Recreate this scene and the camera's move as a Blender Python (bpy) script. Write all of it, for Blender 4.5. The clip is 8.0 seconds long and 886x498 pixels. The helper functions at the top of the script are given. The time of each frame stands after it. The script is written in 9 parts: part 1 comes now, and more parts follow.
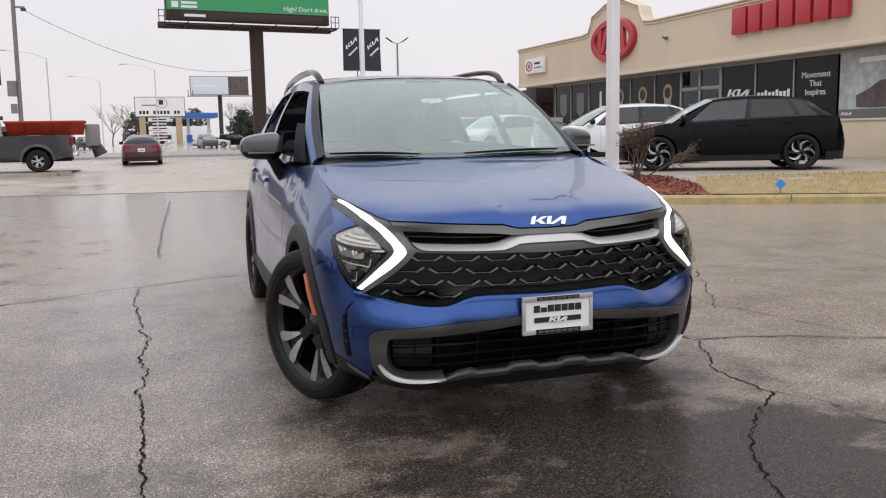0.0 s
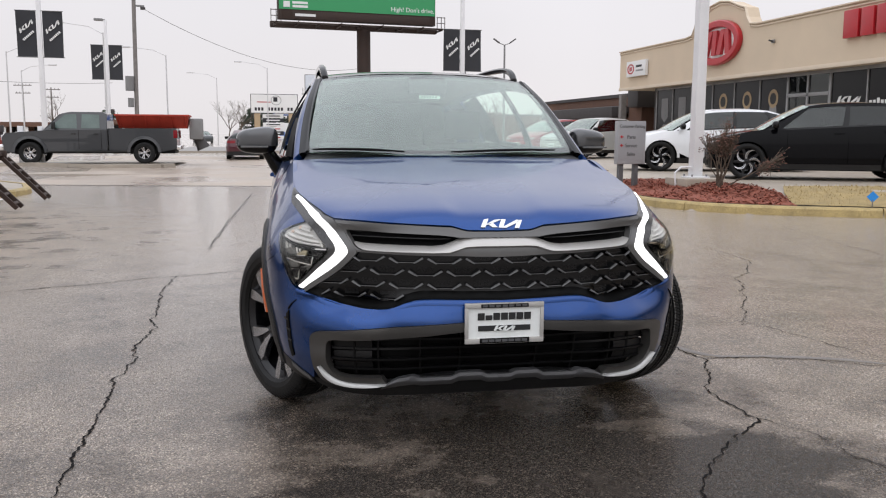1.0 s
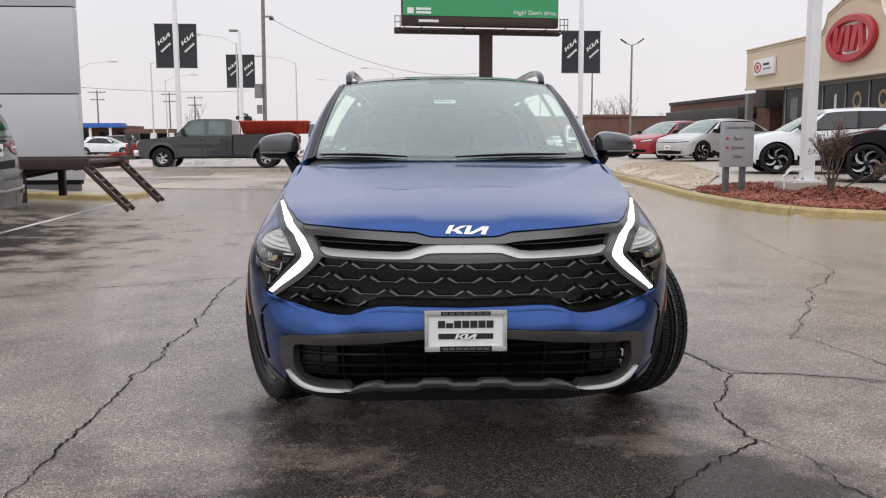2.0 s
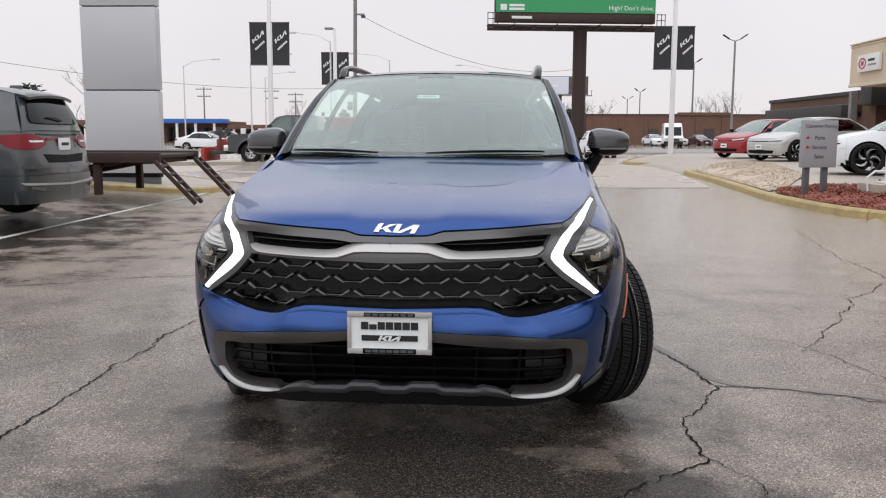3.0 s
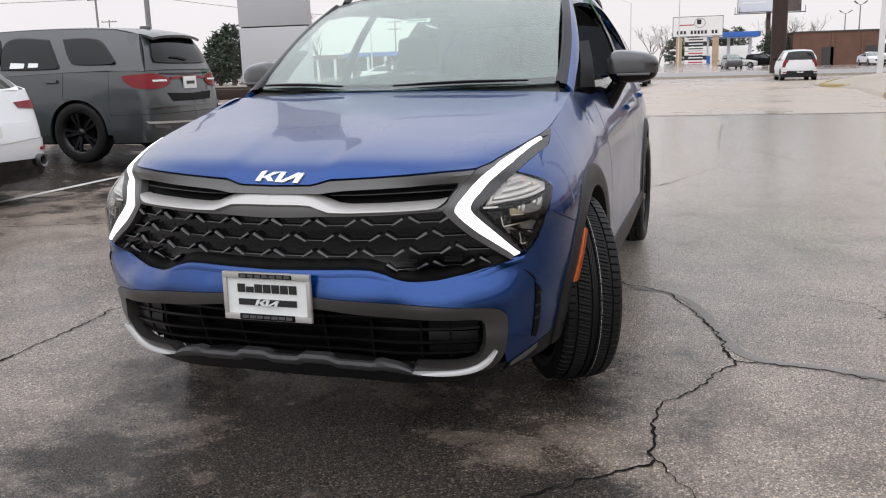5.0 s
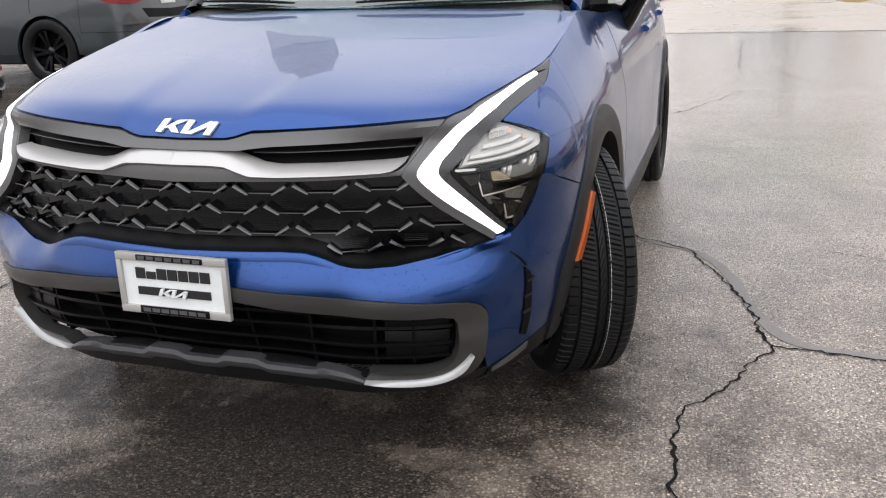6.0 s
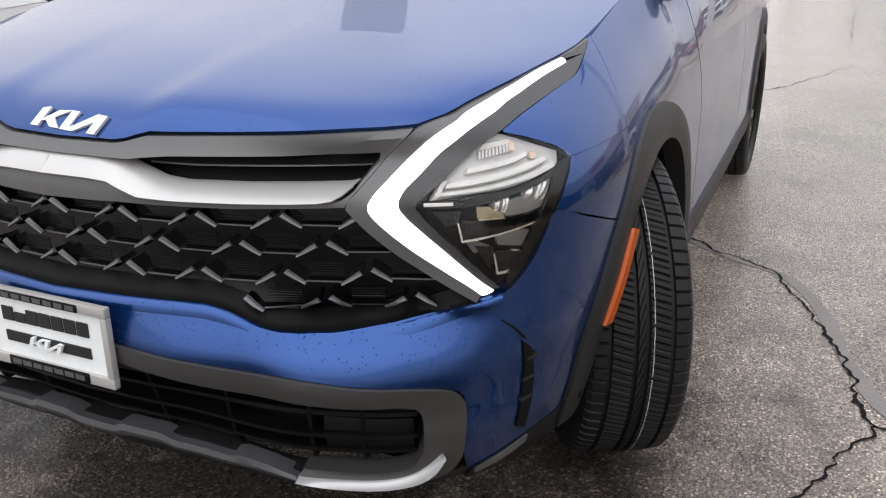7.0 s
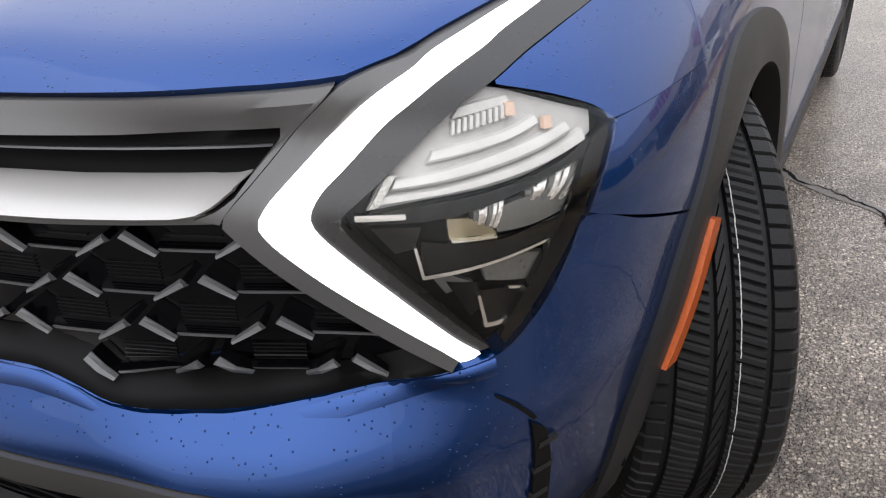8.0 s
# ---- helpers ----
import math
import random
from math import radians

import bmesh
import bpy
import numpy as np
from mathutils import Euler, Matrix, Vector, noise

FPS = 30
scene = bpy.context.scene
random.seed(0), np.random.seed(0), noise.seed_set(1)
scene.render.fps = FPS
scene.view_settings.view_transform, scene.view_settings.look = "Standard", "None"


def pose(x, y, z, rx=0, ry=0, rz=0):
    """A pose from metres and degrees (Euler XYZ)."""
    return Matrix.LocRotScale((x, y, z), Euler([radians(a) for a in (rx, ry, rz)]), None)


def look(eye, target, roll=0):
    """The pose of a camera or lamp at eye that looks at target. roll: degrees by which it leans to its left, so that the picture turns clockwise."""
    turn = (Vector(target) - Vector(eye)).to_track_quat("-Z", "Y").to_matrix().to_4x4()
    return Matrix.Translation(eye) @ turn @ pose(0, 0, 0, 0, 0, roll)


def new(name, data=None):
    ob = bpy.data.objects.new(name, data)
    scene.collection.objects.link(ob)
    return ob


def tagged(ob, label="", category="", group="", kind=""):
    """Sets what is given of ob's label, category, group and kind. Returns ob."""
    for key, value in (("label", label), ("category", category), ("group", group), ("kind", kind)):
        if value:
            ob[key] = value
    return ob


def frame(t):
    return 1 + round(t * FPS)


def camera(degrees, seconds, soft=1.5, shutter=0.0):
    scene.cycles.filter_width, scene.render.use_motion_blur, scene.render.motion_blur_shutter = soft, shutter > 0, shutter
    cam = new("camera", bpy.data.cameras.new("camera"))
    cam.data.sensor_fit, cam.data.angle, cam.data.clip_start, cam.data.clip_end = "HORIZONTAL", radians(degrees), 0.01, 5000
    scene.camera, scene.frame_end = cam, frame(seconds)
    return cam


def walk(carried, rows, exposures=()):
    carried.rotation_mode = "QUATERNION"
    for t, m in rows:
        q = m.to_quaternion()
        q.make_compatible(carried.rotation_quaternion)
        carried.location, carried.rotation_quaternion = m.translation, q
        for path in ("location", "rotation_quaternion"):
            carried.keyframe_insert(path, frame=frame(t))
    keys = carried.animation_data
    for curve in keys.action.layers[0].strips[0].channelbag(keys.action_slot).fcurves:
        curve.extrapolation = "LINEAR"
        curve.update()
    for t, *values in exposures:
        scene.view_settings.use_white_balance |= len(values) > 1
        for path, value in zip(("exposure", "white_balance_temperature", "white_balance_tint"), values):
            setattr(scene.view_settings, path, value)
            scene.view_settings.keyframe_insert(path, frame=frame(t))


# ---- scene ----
cam = camera(54.5, 8.0, 1.15)
METRES, EYE, TILT, LEAN, TURN = 5.268, 1.275, 0.0, 0.0, -20.2
ROWS = [
    (0.0, 0.0, 0.0, 0.0, -0.14, -7.71, 1.06),
    (0.5, 0.0654, 0.0052, 0.0004, 3.71, -7.78, 0.34),
    (1.0, 0.1198, 0.0345, -0.0043, 7.06, -7.57, -0.26),
    (1.5, 0.1787, 0.0502, -0.0044, 11.46, -7.39, 0.46),
    (2.0, 0.2379, 0.0653, -0.0028, 15.57, -7.36, 0.23),
    (3.5, 0.3885, 0.1673, -0.0047, 25.35, -7.91, 0.01),
    (4.0, 0.4286, 0.2097, -0.0024, 29.68, -8.77, 0.3),
    (4.5, 0.4802, 0.2425, -0.0005, 34.43, -9.69, 0.89),
    (5.0, 0.4737, 0.3028, -0.0059, 34.77, -12.02, 1.62),
    (6.5, 0.3892, 0.4846, -0.0083, 37.02, -19.18, 0.43),
    (7.0, 0.3735, 0.5484, -0.0105, 41.44, -20.29, 0.27),
    (7.5, 0.3488, 0.597, -0.0171, 43.65, -23.45, 1.4),
    (8.0, 0.3108, 0.648, -0.0238, 44.28, -27.59, 2.11),
]
walk(cam, [(t, pose(0, 0, EYE, TILT, LEAN, TURN) @ pose(METRES * x, METRES * y, METRES * z, 90 + pitch, roll, yaw)) for t, x, y, z, yaw, pitch, roll in ROWS],
     ((0.0, 0.0), (2.0, 0.0), (4.5, 0.0), (5.2, 0.20), (6.5, 0.54), (7.0, 0.46), (7.5, 0.40), (8, 0.56)))

# ---------------------------------------------------------------- daylight: an even overcast sky
world = bpy.data.worlds.new("overcast_sky")
scene.world = world
world.use_nodes = True
wn, wl = world.node_tree.nodes, world.node_tree.links
wn.clear()
w_out, w_bg = wn.new("ShaderNodeOutputWorld"), wn.new("ShaderNodeBackground")
w_sky, w_coord, w_sep = wn.new("ShaderNodeTexSky"), wn.new("ShaderNodeTexCoord"), wn.new("ShaderNodeSeparateXYZ")
w_sky.sky_type, w_sky.sun_disc = "NISHITA", False
w_sky.sun_elevation, w_sky.sun_rotation = radians(38), radians(200)
w_ramp, w_grey, w_mix, w_noise = wn.new("ShaderNodeValToRGB"), wn.new("ShaderNodeHueSaturation"), wn.new("ShaderNodeMixRGB"), wn.new("ShaderNodeTexNoise")
w_cloud, w_scale = wn.new("ShaderNodeMixRGB"), wn.new("ShaderNodeMapRange")
els = w_ramp.color_ramp.elements
els[0].position, els[0].color = 0.0, (0.84, 0.80, 0.815, 1)
els[1].position, els[1].color = 0.8, (1.48, 1.52, 1.67, 1)
e = els.new(0.25)
e.color = (0.88, 0.87, 0.92, 1)
w_grey.inputs["Saturation"].default_value, w_grey.inputs["Value"].default_value = 0.15, 0.12
w_mix.inputs[0].default_value = 0.06
w_noise.inputs["Scale"].default_value, w_noise.inputs["Detail"].default_value = 2.2, 4
w_cloud.blend_type, w_cloud.inputs[0].default_value = "MULTIPLY", 1.0
w_scale.inputs[1].default_value, w_scale.inputs[2].default_value, w_scale.inputs[3].default_value, w_scale.inputs[4].default_value = 0.3, 0.7, 0.95, 1.05
wl.new(w_coord.outputs["Generated"], w_sep.inputs[0])
wl.new(w_sep.outputs["Z"], w_ramp.inputs[0])
wl.new(w_sky.outputs[0], w_grey.inputs["Color"])
wl.new(w_ramp.outputs[0], w_mix.inputs[1])
wl.new(w_grey.outputs[0], w_mix.inputs[2])
wl.new(w_coord.outputs["Generated"], w_noise.inputs["Vector"])
wl.new(w_noise.outputs[0], w_scale.inputs[0])
wl.new(w_mix.outputs[0], w_cloud.inputs[1])
wl.new(w_scale.outputs[0], w_cloud.inputs[2])
wl.new(w_cloud.outputs[0], w_bg.inputs["Color"])
w_bg.inputs["Strength"].default_value = 1.0
wl.new(w_bg.outputs[0], w_out.inputs[0])

sun_data = bpy.data.lights.new("sun", "SUN")
sun_data.energy, sun_data.angle, sun_data.color = 0.6, radians(85), (1.0, 0.98, 0.96)
sun = new("sun", sun_data)
sun.matrix_world = look((0, -40, 60), (6, 10, 0))


# ---------------------------------------------------------------- materials
def mat(name, color, rough=0.5, metal=0.0, vary=0.15, scale=3.0, fine=60.0, bump=0.0, coat=0.0, spec=0.5, rvary=0.1, emit=0.0, per_object=0.0):
    m = bpy.data.materials.new(name)
    m.use_nodes = True
    n, l = m.node_tree.nodes, m.node_tree.links
    b = n["Principled BSDF"]
    b.inputs["Metallic"].default_value = metal
    b.inputs["Coat Weight"].default_value = coat
    b.inputs["Coat Roughness"].default_value = 0.03
    b.inputs["Specular IOR Level"].default_value = spec
    co = n.new("ShaderNodeTexCoord")
    big, small = n.new("ShaderNodeTexNoise"), n.new("ShaderNodeTexNoise")
    big.inputs["Scale"].default_value, big.inputs["Detail"].default_value = scale, 5
    small.inputs["Scale"].default_value, small.inputs["Detail"].default_value = fine, 3
    for q in (big, small):
        l.new(co.outputs["Object"], q.inputs["Vector"])
    add = n.new("ShaderNodeMath")
    add.operation = "ADD"
    l.new(big.outputs[0], add.inputs[0])
    l.new(small.outputs[0], add.inputs[1])
    ran = n.new("ShaderNodeMapRange")
    ran.inputs[1].default_value, ran.inputs[2].default_value = 0.6, 1.4
    ran.inputs[3].default_value, ran.inputs[4].default_value = 1 - vary, 1 + vary
    l.new(add.outputs[0], ran.inputs[0])
    val = ran.outputs[0]
    if per_object:
        info, pr, mul = n.new("ShaderNodeObjectInfo"), n.new("ShaderNodeMapRange"), n.new("ShaderNodeMath")
        pr.inputs[3].default_value, pr.inputs[4].default_value = 1 - per_object, 1 + per_object
        mul.operation = "MULTIPLY"
        l.new(info.outputs["Random"], pr.inputs[0])
        l.new(pr.outputs[0], mul.inputs[0])
        l.new(val, mul.inputs[1])
        val = mul.outputs[0]
    tint = n.new("ShaderNodeMixRGB")
    tint.blend_type, tint.inputs[0].default_value, tint.inputs[1].default_value = "MULTIPLY", 1.0, (*color, 1)
    l.new(val, tint.inputs[2])
    l.new(tint.outputs[0], b.inputs["Base Color"])
    rr = n.new("ShaderNodeMapRange")
    rr.inputs[1].default_value, rr.inputs[2].default_value = 0.3, 0.7
    rr.inputs[3].default_value, rr.inputs[4].default_value = max(0.0, rough * (1 - rvary)), min(1.0, rough * (1 + rvary))
    l.new(big.outputs[0], rr.inputs[0])
    l.new(rr.outputs[0], b.inputs["Roughness"])
    if bump:
        bp = n.new("ShaderNodeBump")
        bp.inputs["Strength"].default_value, bp.inputs["Distance"].default_value = min(1.0, bump), 0.004
        l.new(small.outputs[0], bp.inputs["Height"])
        l.new(bp.outputs[0], b.inputs["Normal"])
    if emit:
        b.inputs["Emission Color"].default_value, b.inputs["Emission Strength"].default_value = (*color, 1), emit
    return m


def glass_mat(name, tint, facing=0.045, rough=0.0):
    """Thin glazing: tinted light goes straight through, and the surface mirrors more at a slant."""
    m = bpy.data.materials.new(name)
    m.use_nodes = True
    n, l = m.node_tree.nodes, m.node_tree.links
    n.clear()
    out, mix, tr, gl, lw, power, ran = (n.new("ShaderNode" + k) for k in ("OutputMaterial", "MixShader", "BsdfTransparent", "BsdfGlossy", "LayerWeight", "Math", "MapRange"))
    tr.inputs[0].default_value = (*tint, 1)
    gl.inputs["Roughness"].default_value, gl.inputs["Color"].default_value = rough, (0.98, 1.0, 0.98, 1)
    lw.inputs["Blend"].default_value = 0.5
    power.operation, power.inputs[1].default_value = "POWER", 5.0
    ran.inputs[3].default_value, ran.inputs[4].default_value = facing, 1.0
    l.new(lw.outputs["Facing"], power.inputs[0])
    l.new(power.outputs[0], ran.inputs[0])
    l.new(ran.outputs[0], mix.inputs[0])
    l.new(tr.outputs[0], mix.inputs[1])
    l.new(gl.outputs[0], mix.inputs[2])
    l.new(mix.outputs[0], out.inputs[0])
    return m


def paint_mat(name, color, metal=0.5, rough=0.32, drops=True):
    """Clear-coated metallic car paint with fine flake and drying rain specks."""
    m = mat(name, color, rough, metal, 0.06, 1.2, 900, coat=1.0, rvary=0.15)
    n, l = m.node_tree.nodes, m.node_tree.links
    b = n["Principled BSDF"]
    b.inputs["Coat Weight"].default_value = 0.74 if drops else 0.7
    b.inputs["Coat Roughness"].default_value = 0.008
    b.inputs["Coat IOR"].default_value = 1.5
    if drops:
        co, vo, th, pick, mul, bp = (n.new("ShaderNode" + k) for k in ("TexCoord", "TexVoronoi", "MapRange", "MapRange", "Math", "Bump"))
        vo.inputs["Scale"].default_value, vo.inputs["Randomness"].default_value = 130, 1.0
        th.inputs[1].default_value, th.inputs[2].default_value, th.inputs[3].default_value, th.inputs[4].default_value = 0.07, 0.17, 1.0, 0.0
        pick.inputs[1].default_value, pick.inputs[2].default_value = 0.42, 0.43
        sep = n.new("ShaderNodeSeparateColor")
        l.new(co.outputs["Object"], vo.inputs["Vector"])
        l.new(vo.outputs["Distance"], th.inputs[0])
        l.new(vo.outputs["Color"], sep.inputs[0])
        l.new(sep.outputs[0], pick.inputs[0])
        mul.operation = "MULTIPLY"
        l.new(th.outputs[0], mul.inputs[0])
        l.new(pick.outputs[0], mul.inputs[1])
        bp.inputs["Strength"].default_value, bp.inputs["Distance"].default_value = 0.8, 0.0016
        l.new(mul.outputs[0], bp.inputs["Height"])
        l.new(bp.outputs[0], b.inputs["Coat Normal"])
        l.new(bp.outputs[0], b.inputs["Normal"])
    return m


def asphalt_mat(name):
    """Old wet asphalt: tan and grey aggregate in dark binder, damp; car shade and far sheen are put into its colour."""
    m = bpy.data.materials.new(name)
    m.use_nodes = True
    n, l = m.node_tree.nodes, m.node_tree.links
    b = n["Principled BSDF"]
    co = n.new("ShaderNodeTexCoord")

    def noise_node(scale, detail=5, rough=0.55):
        q = n.new("ShaderNodeTexNoise")
        q.inputs["Scale"].default_value, q.inputs["Detail"].default_value, q.inputs["Roughness"].default_value = scale, detail, rough
        l.new(co.outputs["Object"], q.inputs["Vector"])
        return q.outputs[0]

    def ranged(src, a, bb, c, d):
        q = n.new("ShaderNodeMapRange")
        for k, v in zip((1, 2, 3, 4), (a, bb, c, d)):
            q.inputs[k].default_value = v
        l.new(src, q.inputs[0])
        return q.outputs[0]

    def mixed(f, a, bb, kind="MIX"):
        q = n.new("ShaderNodeMixRGB")
        q.blend_type = kind
        for k, v in ((0, f), (1, a), (2, bb)):
            if isinstance(v, (int, float)):
                q.inputs[k].default_value = v if k == 0 else (v, v, v, 1)
            elif isinstance(v, tuple):
                q.inputs[k].default_value = (*v, 1)
            else:
                l.new(v, q.inputs[k])
        return q.outputs[0]

    def stones(scale):
        q, s = n.new("ShaderNodeTexVoronoi"), n.new("ShaderNodeSeparateColor")
        q.inputs["Scale"].default_value = scale
        l.new(co.outputs["Object"], q.inputs["Vector"])
        l.new(q.outputs["Color"], s.inputs[0])
        return q.outputs["Distance"], s.outputs[0], s.outputs[1]
    d1, r1, g1 = stones(98)
    d2, r2, g2 = stones(205)
    broad, mid, fine = noise_node(0.30, 4), noise_node(1.7, 6, 0.65), noise_node(300, 2)
    # painted dark: the car's shade and reflection before it, damp and shade in bays
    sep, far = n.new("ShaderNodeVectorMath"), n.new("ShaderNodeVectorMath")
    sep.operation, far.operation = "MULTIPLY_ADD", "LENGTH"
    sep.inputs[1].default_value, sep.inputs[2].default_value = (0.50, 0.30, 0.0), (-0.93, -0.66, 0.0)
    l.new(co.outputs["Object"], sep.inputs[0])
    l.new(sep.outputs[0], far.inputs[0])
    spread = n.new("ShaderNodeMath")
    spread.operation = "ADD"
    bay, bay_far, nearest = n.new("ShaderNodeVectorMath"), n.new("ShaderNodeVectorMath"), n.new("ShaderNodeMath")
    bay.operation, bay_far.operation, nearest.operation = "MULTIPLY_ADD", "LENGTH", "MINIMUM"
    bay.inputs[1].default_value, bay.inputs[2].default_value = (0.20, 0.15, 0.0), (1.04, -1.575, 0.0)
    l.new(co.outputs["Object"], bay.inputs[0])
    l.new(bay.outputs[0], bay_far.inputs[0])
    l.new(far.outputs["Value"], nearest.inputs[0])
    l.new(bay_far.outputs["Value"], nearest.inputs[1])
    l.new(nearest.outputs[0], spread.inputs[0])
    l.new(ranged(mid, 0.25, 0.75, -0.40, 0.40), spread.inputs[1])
    # dry: 0 in the painted dark patches, 1 on the drier open ground beside them
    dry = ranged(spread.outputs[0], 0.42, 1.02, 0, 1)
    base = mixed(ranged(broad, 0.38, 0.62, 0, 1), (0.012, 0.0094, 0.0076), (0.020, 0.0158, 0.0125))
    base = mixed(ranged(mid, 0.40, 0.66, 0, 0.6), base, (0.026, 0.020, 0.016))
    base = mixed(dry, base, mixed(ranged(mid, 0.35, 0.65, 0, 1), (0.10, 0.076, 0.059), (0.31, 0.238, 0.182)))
    # paler away from the bays: the far ground's sky sheen put into the colour
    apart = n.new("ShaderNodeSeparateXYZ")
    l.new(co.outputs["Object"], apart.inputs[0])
    far_sheen = n.new("ShaderNodeMath")
    far_sheen.operation = "ADD"
    l.new(ranged(apart.outputs["Y"], 4.5, 11.0, 0.0, 1.0), far_sheen.inputs[0])
    l.new(ranged(mid, 0.25, 0.75, -0.35, 0.35), far_sheen.inputs[1])
    far_sheen_mix = n.new("ShaderNodeMath")
    far_sheen_mix.operation = "MULTIPLY"
    l.new(ranged(far_sheen.outputs[0], 0.05, 0.8, 0, 0.9), far_sheen_mix.inputs[0])
    l.new(dry, far_sheen_mix.inputs[1])
    base = mixed(far_sheen_mix.outputs[0], base, (0.62, 0.53, 0.445))
    speck = mixed(ranged(g1, 0.15, 0.85, 0, 1), (0.08, 0.062, 0.050), (0.92, 0.77, 0.61))
    grit = mixed(g2, (0.005, 0.004, 0.003), (0.70, 0.57, 0.45))
    worn = ranged(mid, 0.34, 0.56, 0.60, 1.0)

    def times(x, y):
        q = n.new("ShaderNodeMath")
        q.operation = "MULTIPLY"
        l.new(x, q.inputs[0])
        l.new(y, q.inputs[1])
        return q.outputs[0]
    dome = ranged(d1, 0.36, 0.56, 1.0, 0.0)
    # stones fade out inside the painted dark patches
    worn = times(worn, ranged(dry, 0, 1, 0.09, 0.88))
    base = mixed(times(ranged(r2, 0.35, 0.6, 0, 0.9), worn), base, grit)
    base = mixed(times(times(ranged(r1, 0.22, 0.42, 0, 1), worn), dome), base, speck)
    l.new(base, b.inputs["Base Color"])
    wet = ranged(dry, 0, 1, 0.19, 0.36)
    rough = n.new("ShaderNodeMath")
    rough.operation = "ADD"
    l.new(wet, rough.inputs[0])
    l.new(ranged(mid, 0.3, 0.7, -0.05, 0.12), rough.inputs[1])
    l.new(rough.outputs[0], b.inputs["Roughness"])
    # gloss cut in both painted dark patches, most on the bays' rough damp tar
    bay_gloss = ranged(bay_far.outputs["Value"], 0.65, 1.1, 0, 1)
    l.new(times(ranged(dry, 0, 1, 0.18, 0.32), ranged(bay_gloss, 0, 1, 0.22, 1.0)), b.inputs["Specular IOR Level"])
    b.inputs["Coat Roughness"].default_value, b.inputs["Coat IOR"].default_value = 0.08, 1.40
    l.new(times(ranged(dry, 0, 1, 0.16, 1.0), ranged(bay_gloss, 0, 1, 0.12, 1.0)), b.inputs["Coat Weight"])
    h = n.new("ShaderNodeMath")
    h.operation = "ADD"
    l.new(times(dome, r1), h.inputs[0])
    l.new(ranged(d2, 0.1, 0.6, 0.6, 0.0), h.inputs[1])
    relief = times(h.outputs[0], ranged(dry, 0, 1, 0.30, 1.0))
    for strength, dist, socket in ((1.0, 0.012, "Normal"), (0.45, 0.004, "Coat Normal")):
        bp = n.new("ShaderNodeBump")
        bp.inputs["Strength"].default_value, bp.inputs["Distance"].default_value = strength, dist
        l.new(relief, bp.inputs["Height"])
        l.new(bp.outputs[0], b.inputs[socket])
    return m


